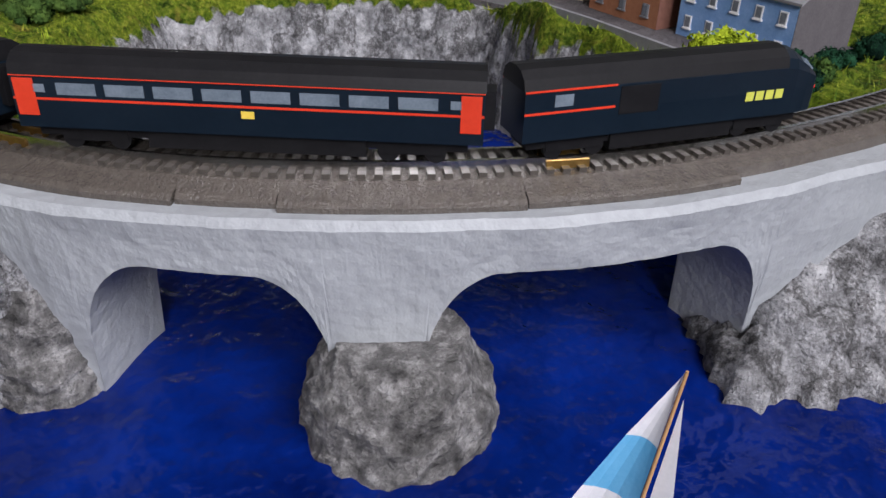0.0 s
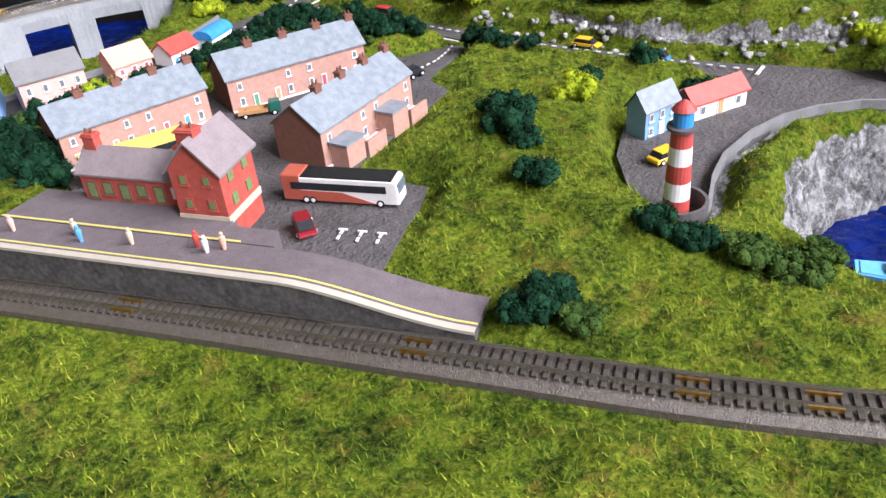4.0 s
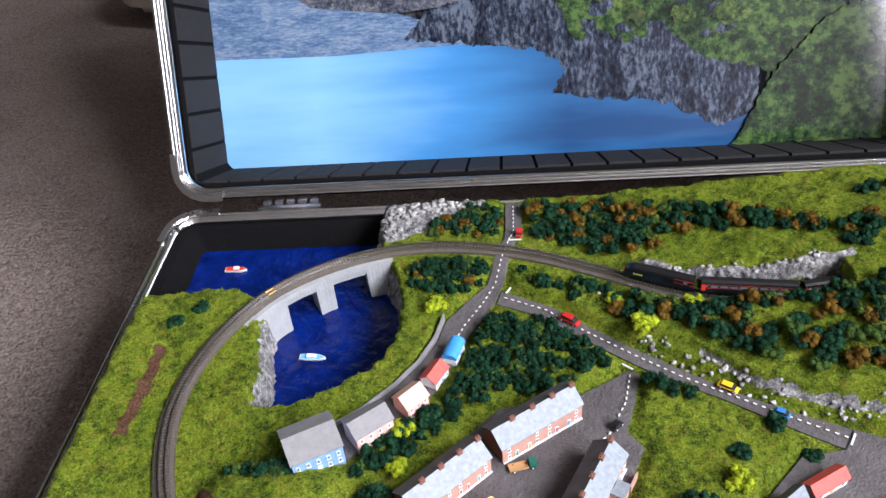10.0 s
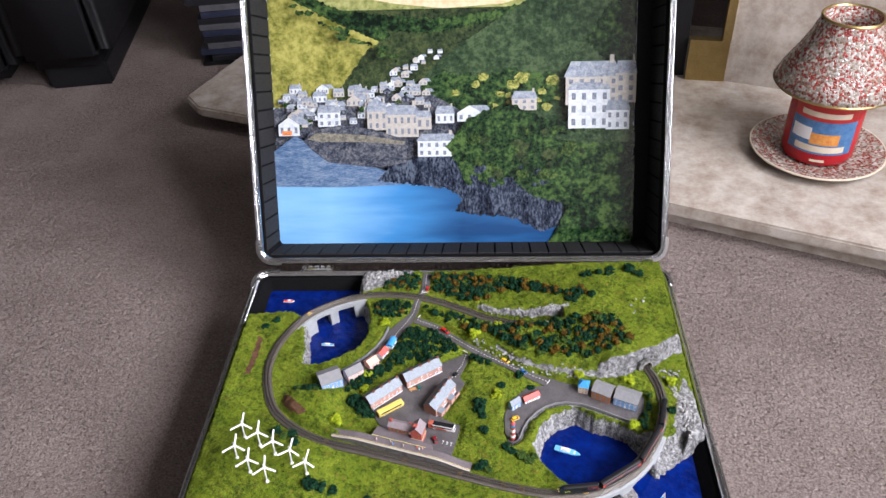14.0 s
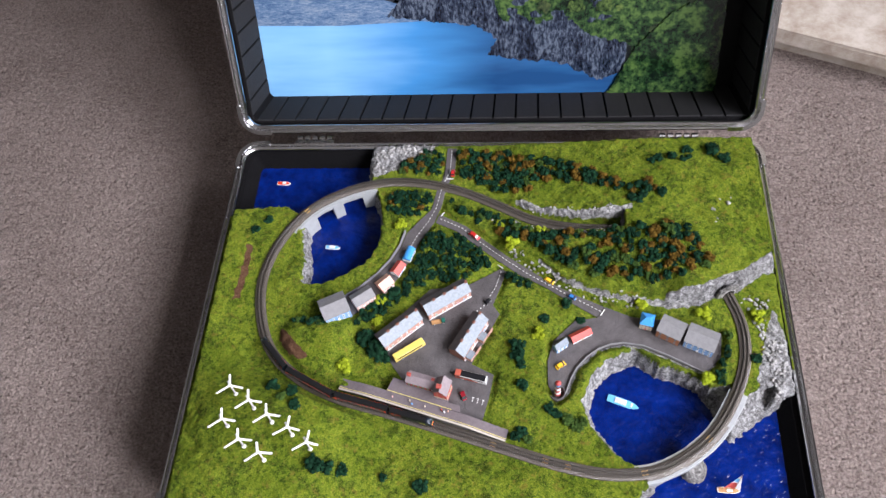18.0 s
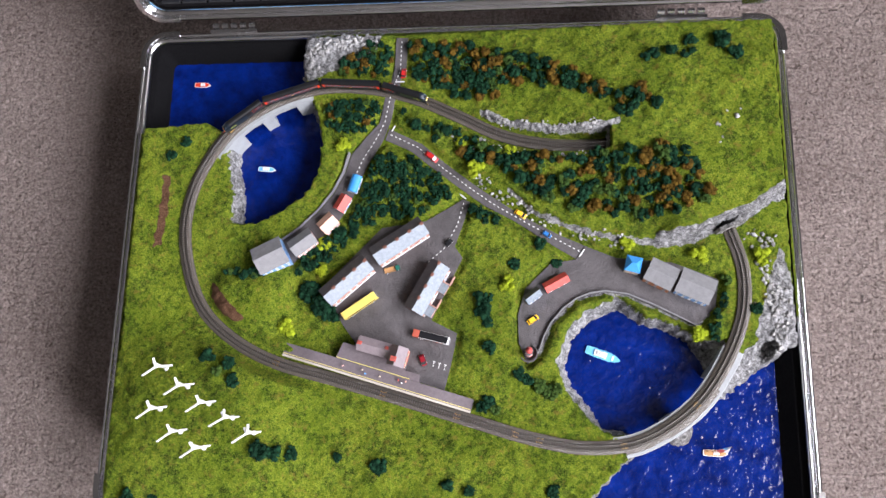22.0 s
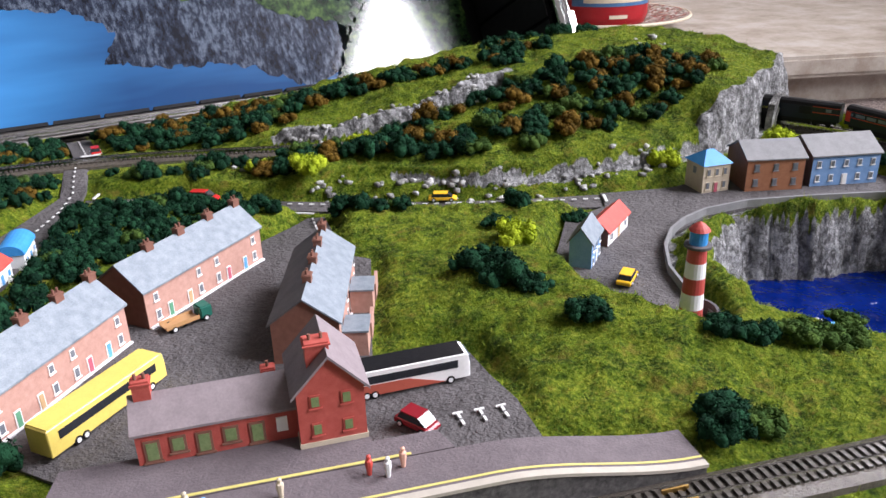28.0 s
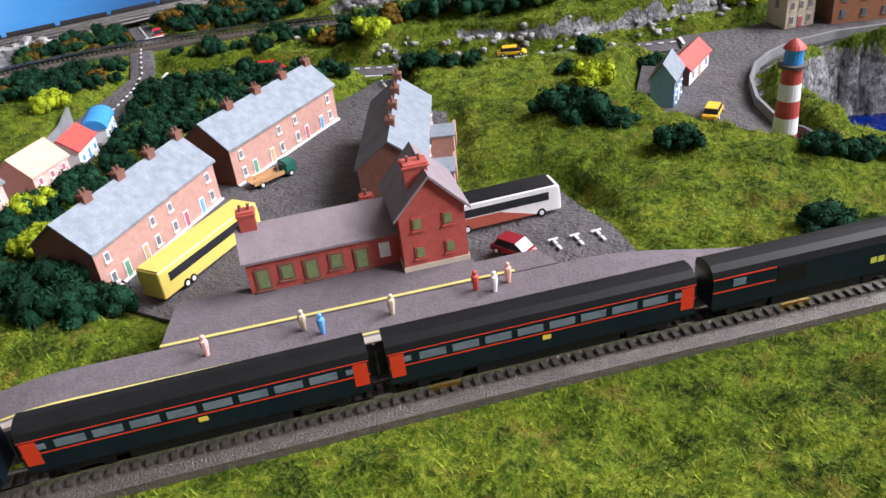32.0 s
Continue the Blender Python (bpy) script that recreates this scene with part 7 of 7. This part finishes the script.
    printed_house(pic, 0.158, 0.182, 0.028, 0.040, P_STONE, 2, 3)
    printed_house(pic, 0.184, 0.172, 0.046, 0.044, P_STONE, 2, 5, 0.30)
    printed_house(pic, 0.226, 0.182, 0.022, 0.026, P_STONE, 1, 2)
    printed_house(pic, 0.254, 0.190, 0.026, 0.024, P_WHITE, 1, 3, 0.45)
    printed_house(pic, 0.284, 0.192, 0.034, 0.022, P_WHITE, 1, 3, 0.45, True)
    printed_house(pic, 0.360, 0.206, 0.034, 0.026, P_STONE, 2, 3, 0.4)
    # harbour
    P("printed_beach", P_BEACH, [(0.0229, 0.155), (0.054, 0.176), (0.077, 0.162), (0.10, 0.140), (0.163, 0.131), (0.215, 0.113), (0.215, 0.100), (0.0229, 0.100)], 0.0010, 8)
    P("printed_harbour_wall", P_WALL, [(0.066, 0.168), (0.078, 0.182), (0.117, 0.190), (0.164, 0.184), (0.212, 0.168), (0.212, 0.134), (0.163, 0.130), (0.100, 0.138), (0.078, 0.155)])
    P("printed_quay_top", print_mat("print_quay_mat", (0.09, 0.09, 0.085), (0.17, 0.16, 0.13), (0.27, 0.25, 0.20), 110), [(0.072, 0.171), (0.085, 0.180), (0.150, 0.176), (0.210, 0.166), (0.210, 0.161), (0.150, 0.166), (0.090, 0.167)])
    P("printed_sea", P_SEA, [(0.0229, 0.104), (0.115, 0.102), (0.209, 0.105), (0.30, 0.098), (0.42, 0.060), (0.43, 0.0203), (0.0229, 0.0203)])
    P("printed_rock_shelf", P_ROCK, [(0.170, 0.112), (0.186, 0.129), (0.233, 0.146), (0.271, 0.150), (0.30, 0.160), (0.43, 0.11), (0.43, 0.045), (0.40, 0.036), (0.372, 0.050), (0.348, 0.058), (0.302, 0.061), (0.279, 0.066), (0.290, 0.085), (0.270, 0.098), (0.209, 0.106)], 0.004, 9)
    printed_house(pic, 0.228, 0.144, 0.054, 0.032, P_WHITE, 2, 5, 0.32)
    P("printed_headland", P_SCRUB, [(0.268, 0.158), (0.295, 0.193), (0.330, 0.210), (0.362, 0.214), (0.400, 0.196), (0.437, 0.190), (0.5289, 0.182), (0.5289, 0.0203), (0.425, 0.0203), (0.436, 0.075), (0.415, 0.080), (0.394, 0.084), (0.360, 0.108), (0.333, 0.100), (0.310, 0.112), (0.296, 0.100), (0.285, 0.130)], 0.0045, 10)
    P("printed_meadow", P_SLOPE, [(0.41, 0.168), (0.45, 0.176), (0.5289, 0.176), (0.5289, 0.160), (0.45, 0.160)], 0.003, 11)
    for k in range(16):
        x, y, r = rng.uniform(0.29, 0.41), rng.uniform(0.100, 0.128), rng.uniform(0.003, 0.009)
        P("printed_rock", P_ROCK, [(x + r * math.cos(a * 0.63), y + 0.6 * r * math.sin(a * 0.63)) for a in range(10)], 0.004, 20 + k)
    for k in range(40):
        x, y, r = rng.uniform(0.300, 0.520), rng.uniform(0.090, 0.190), rng.uniform(0.004, 0.013)
        if y < 0.118 - 0.30 * max(0, x - 0.36) or y > 0.205 - 0.25 * abs(x - 0.36):
            continue
        P("printed_bush", P_LIT if k % 2 else P_SHADE, [(x + r * math.cos(a * 0.63), y + 0.7 * r * math.sin(a * 0.63)) for a in range(10)], 0.005, 90 + k)
    for k in range(26):
        t = k / 25
        x, y, r = 0.060 + 0.15 * t + rng.uniform(-0.01, 0.01), 0.352 - 0.075 * t + rng.uniform(-0.006, 0.006), rng.uniform(0.002, 0.006)
        P("printed_bush", P_SCRUB if k % 3 else P_LIT, [(x + 1.4 * r * math.cos(a * 0.63), y + 0.6 * r * math.sin(a * 0.63)) for a in range(10)], 0.003, 140 + k)
    printed_house(pic, 0.433, 0.212, 0.072, 0.058, P_STONE, 3, 5, 0.36)
    printed_house(pic, 0.500, 0.214, 0.028, 0.056, P_STONE, 3, 2, 0.3)
    printed_house(pic, 0.437, 0.180, 0.056, 0.062, P_WHITE, 3, 4, 0.16)
    printed_house(pic, 0.488, 0.178, 0.032, 0.040, P_WHITE, 2, 3, 0.35)
    P("printed_near_slope", P_SCRUB, [(0.410, 0.0203), (0.425, 0.045), (0.439, 0.073), (0.476, 0.110), (0.5289, 0.136), (0.5289, 0.0203)], 0.003, 12)
    return pic


picture()

# ---------------------------------------------------------------- the room around the case
LEATHER = dull("black_leather_mat", (0.005, 0.005, 0.006), (0.010, 0.010, 0.012), 90, 0.42, 0.0008, 0, 0.25)
BRASS_PLATE = dull("aged_brass_mat", (0.34, 0.25, 0.10), (0.50, 0.38, 0.17), 40, 0.4, 0, 1.0)
RED_WAX = dull("red_wax_mat", (0.36, 0.010, 0.018), (0.46, 0.020, 0.026), 60, 0.25)
LABEL_BLUE = dull("label_blue_mat", (0.03, 0.10, 0.26), (0.10, 0.24, 0.45), 90, 0.4)
LABEL_RED = dull("label_red_mat", (0.40, 0.020, 0.02), (0.50, 0.035, 0.03), 90, 0.4)
LABEL_CREAM = dull("label_cream_mat", (0.60, 0.52, 0.40), (0.72, 0.64, 0.50), 90, 0.5)
LABEL_ORANGE = dull("label_orange_mat", (0.55, 0.12, 0.03), (0.75, 0.42, 0.10), 160, 0.5)


def make_marble():
    n = Nodes("hearth_marble_mat", 0.22, 0, 0.5)
    v = n.voronoi(28, out="Color")
    bw = n.t.nodes.new("ShaderNodeRGBToBW")
    n.t.links.new(v, bw.inputs[0])
    c = n.ramp(bw.outputs[0], (0.2, (0.36, 0.32, 0.28)), (0.5, (0.44, 0.40, 0.355)), (0.8, (0.52, 0.48, 0.43)))
    n.colour(n.mix(0.78, c, n.ramp(n.noise(24, 7.0, 0.72), (0.36, (0.30, 0.235, 0.185)), (0.5, (0.44, 0.385, 0.33)), (0.62, (0.55, 0.50, 0.45)))))
    return n.m


def make_crackle():
    n = Nodes("crackle_glass_mat", 0.12, 0, 0.7)
    v = n.voronoi(260, out="Color")
    bw = n.t.nodes.new("ShaderNodeRGBToBW")
    n.t.links.new(v, bw.inputs[0])
    d = n.voronoi(260, "DISTANCE_TO_EDGE")
    tile = n.ramp(bw.outputs[0], (0.0, (0.12, 0.015, 0.015)), (0.36, (0.34, 0.04, 0.035)), (0.42, (0.16, 0.11, 0.08)), (0.60, (0.38, 0.33, 0.29)), (1.0, (0.72, 0.69, 0.66)))
    n.colour(n.mix(n.ramp(d, (0.02, (0, 0, 0)), (0.06, (1, 1, 1))), (0.42, 0.36, 0.28), tile))
    n.bump(d, 0.002)
    n.bump(bw.outputs[0], 0.0015)
    return n.m


MARBLE2, CRACKLE = make_marble(), make_crackle()
HEARTH_Z = 0.052


def hearth():
    """A raised stone hearth, its front edge running aslant behind the case."""
    c = thing("hearth", pose(0, 0, 0), "polished cream marble hearth slab on a low plinth", "hearth", kind="structure")
    bm = bmesh.new()
    prism(bm, [(-0.300, 1.045), (-0.262, 0.995), (0.10, 0.870), (0.610, 0.648), (1.30, 0.352), (1.60, 1.10), (-0.10, 1.60)], HEARTH_Z - 0.022, HEARTH_Z)
    part("slab", bevelled(bm, 0.004, 2), MARBLE2, c, "bull nosed marble slab")
    bm = bmesh.new()
    prism(bm, [(-0.270, 1.055), (0.10, 0.890), (0.618, 0.668), (1.30, 0.375), (1.60, 1.10), (-0.10, 1.60)], -0.001, HEARTH_Z - 0.022)
    part("plinth", bm, MARBLE2, c)
    solid("fireplace_surround", boxes((0, 0, 0, 0.75, 0.16, 0.9)), MARBLE2, "cream marble fireplace surround", "fireplace", kind="structure", at=pose(0.795, 1.062, HEARTH_Z, 0, 0, -22))
    solid("brass_fender_panel", boxes((-0.075, 0, 0, 0.0, 0.02, 0.085)), BRASS_PLATE, "aged brass fireplace panel", "fireplace trim", at=pose(0.795, 1.058, HEARTH_Z, 0, 0, -10))
    solid("brass_strip", boxes((-0.016, -0.004, 0.085, 0.0, 0.02, 0.55)), BRASS_PLATE, "tall brass edge strip of the fireplace", "fireplace trim", at=pose(0.795, 1.058, HEARTH_Z, 0, 0, -10))
    solid("fire_opening", boxes((-0.80, 0.01, 0, -0.076, 0.05, 0.60)), BLACK, "black firebox panel", "fireplace", kind="structure", at=pose(0.795, 1.066, HEARTH_Z, 0, 0, -10))


hearth()


def candle():
    X, Y = 0.888, 0.786
    r = 0.058
    plate = thing("candle_plate", pose(X, Y, HEARTH_Z), "crackled red and silver glass plate on the hearth", "plate")
    bm = bmesh.new()
    lathe(bm, [(0.050, 0.0), (0.060, 0.003), (0.085, 0.008), (0.107, 0.016), (0.109, 0.018), (0.106, 0.0185), (0.083, 0.011), (0.058, 0.006), (0.002, 0.0055)], 48)
    part("dish", bm, CRACKLE, plate, smooth=True)
    bm = bmesh.new()
    hoop(bm, 0.1085, 0.0018, 0.0172)
    part("rim", bm, LABEL_CREAM, plate, "pale scalloped rim")
    jar = thing("candle_lamp", pose(X, Y, HEARTH_Z + 0.0062), "red wax jar candle under a crackled glass shade, on a plate", "candle")
    bm = bmesh.new()
    lathe(bm, [(0.048, 0.0), (0.056, 0.004), (r, 0.014), (r, 0.120), (0.050, 0.132), (0.045, 0.138), (0.045, 0.150)], 48)
    part("wax", bm, RED_WAX, jar, "deep red wax", smooth=True)

    def wrap(name, z0, z1, a0, a1, m, rr, parent, label=""):
        bm = bmesh.new()
        n = 18
        loft(bm, [[(rr * math.cos(radians(a0 + (a1 - a0) * i / n)), rr * math.sin(radians(a0 + (a1 - a0) * i / n)), z) for z in (z0, z1)] +
                  [((rr + 0.0004) * math.cos(radians(a0 + (a1 - a0) * i / n)), (rr + 0.0004) * math.sin(radians(a0 + (a1 - a0) * i / n)), z) for z in (z1, z0)] for i in range(n + 1)])
        bmesh.ops.recalc_face_normals(bm, faces=bm.faces[:])
        return part(name, bm, m, parent, label)

    lab = wrap("label", 0.026, 0.112, -165, -58, LABEL_BLUE, r + 0.0004, jar, "pictorial label with red band")
    wrap("label_band", 0.086, 0.113, -165, -58, LABEL_RED, r + 0.0009, lab, "red name band")
    wrap("name_bar", 0.093, 0.102, -150, -74, LABEL_CREAM, r + 0.0014, lab, "pale bar of lettering")
    wrap("garland", 0.044, 0.064, -128, -84, LABEL_ORANGE, r + 0.0009, lab, "orange printed garland")
    wrap("snow_patch", 0.050, 0.072, -160, -128, WHITE_WALL, r + 0.0009, lab, "white printed snow")
    wrap("title_ribbon", 0.030, 0.041, -150, -72, LABEL_CREAM, r + 0.0009, lab, "cream ribbon of lettering")
    wrap("base_bar", 0.012, 0.016, -120, -98, LABEL_CREAM, r + 0.0005, jar, "small pale bar of lettering")
    bm = bmesh.new()
    q = 0.132
    lathe(bm, [(0.092, q), (0.095, q + 0.002), (0.086, q + 0.022), (0.070, q + 0.050), (0.056, q + 0.078), (0.046, q + 0.104), (0.045, q + 0.110), (0.041, q + 0.108), (0.050, q + 0.078), (0.020, q + 0.060)], 48)
    shade = part("shade", bm, CRACKLE, jar, "bell shaped crackled glass shade in red and silver", True)
    for rr, z in ((0.0935, q), (0.0445, q + 0.1085)):
        bm = bmesh.new()
        hoop(bm, rr, 0.0026, z)
        part("rim", bm, BRASS_PLATE, shade, "antique gold rim")


candle()


def sofa():
    c = thing("sofa", pose(-0.545, 1.195, 0, 0, 0, 9), "black leather recliner sofa standing on the carpet", "sofa")
    part("base", bevelled(boxes((-0.125, 0.01, 0.0, 0.015, 0.55, 0.062)), 0.006, 2), LEATHER, c)
    part("arm", bevelled(boxes((-0.165, -0.045, 0.060, 0.045, 0.75, 0.56)), 0.035, 4), LEATHER, c, "rounded padded arm", True)
    part("footrest", bevelled(boxes((-0.80, 0.0, 0.030, -0.180, 0.50, 0.30)), 0.03, 4), LEATHER, c, "padded footrest", True)
    part("seat", bevelled(boxes((-0.82, 0.03, 0.30, -0.170, 0.70, 0.47)), 0.05, 4), LEATHER, c, "padded seat", True)


sofa()


def disc_stack():
    cols = [dull("disc_case_mat_%s" % n, a, b, 80, 0.3) for n, a, b in (("black", (0.008, 0.008, 0.010), (0.02, 0.02, 0.024)), ("navy", (0.012, 0.016, 0.035), (0.03, 0.035, 0.06)), ("grey", (0.05, 0.05, 0.055), (0.10, 0.10, 0.11)))]
    rng = random.Random(2)
    for k in range(16):
        z = 0.008 + 0.0150 * k
        dx = rng.uniform(-0.008, 0.010) + (-0.018 if k > 8 else 0.0)
        bm = bevelled(boxes((-0.065 + dx, -0.095, z, 0.075 + dx, 0.095, z + 0.0143)), 0.0012, 1)
        solid("disc_case", bm, cols[(k * 7) % 3], "dark plastic disc case in a tall stack", "disc case", "stacked disc cases", at=pose(-0.285, 1.40, 0, 0, 0, 8 + rng.uniform(-3, 3)))
    solid("disc_shelf", boxes((-0.075, -0.10, 0.0, 0.080, 0.10, 0.008)), BLACK, "low black stand under the disc cases", "stand", at=pose(-0.285, 1.40, 0, 0, 0, 8))


disc_stack()



def red_wire():
    """A thin red wire leaving the case over its front corner."""
    c = thing("wire", pose(0, 0, 0), "thin red insulated wire hanging over the case rim", "wire")
    pts = [(0.0300, 0.0190, 0.1035), (0.0312, 0.0135, 0.1045), (0.0335, 0.0085, 0.1042), (0.0370, 0.0040, 0.1030), (0.0420, 0.0005, 0.1015), (0.0500, -0.0035, 0.0990), (0.0600, -0.0060, 0.0950), (0.0720, -0.0075, 0.0880)]
    bm = bmesh.new()
    for p, q in zip(pts, pts[1:]):
        tube(bm, p, q, 0.0006, 0.0006, 8)
    part("lead", bm, RED_ROOF, c, smooth=True)


red_wire()


motions()
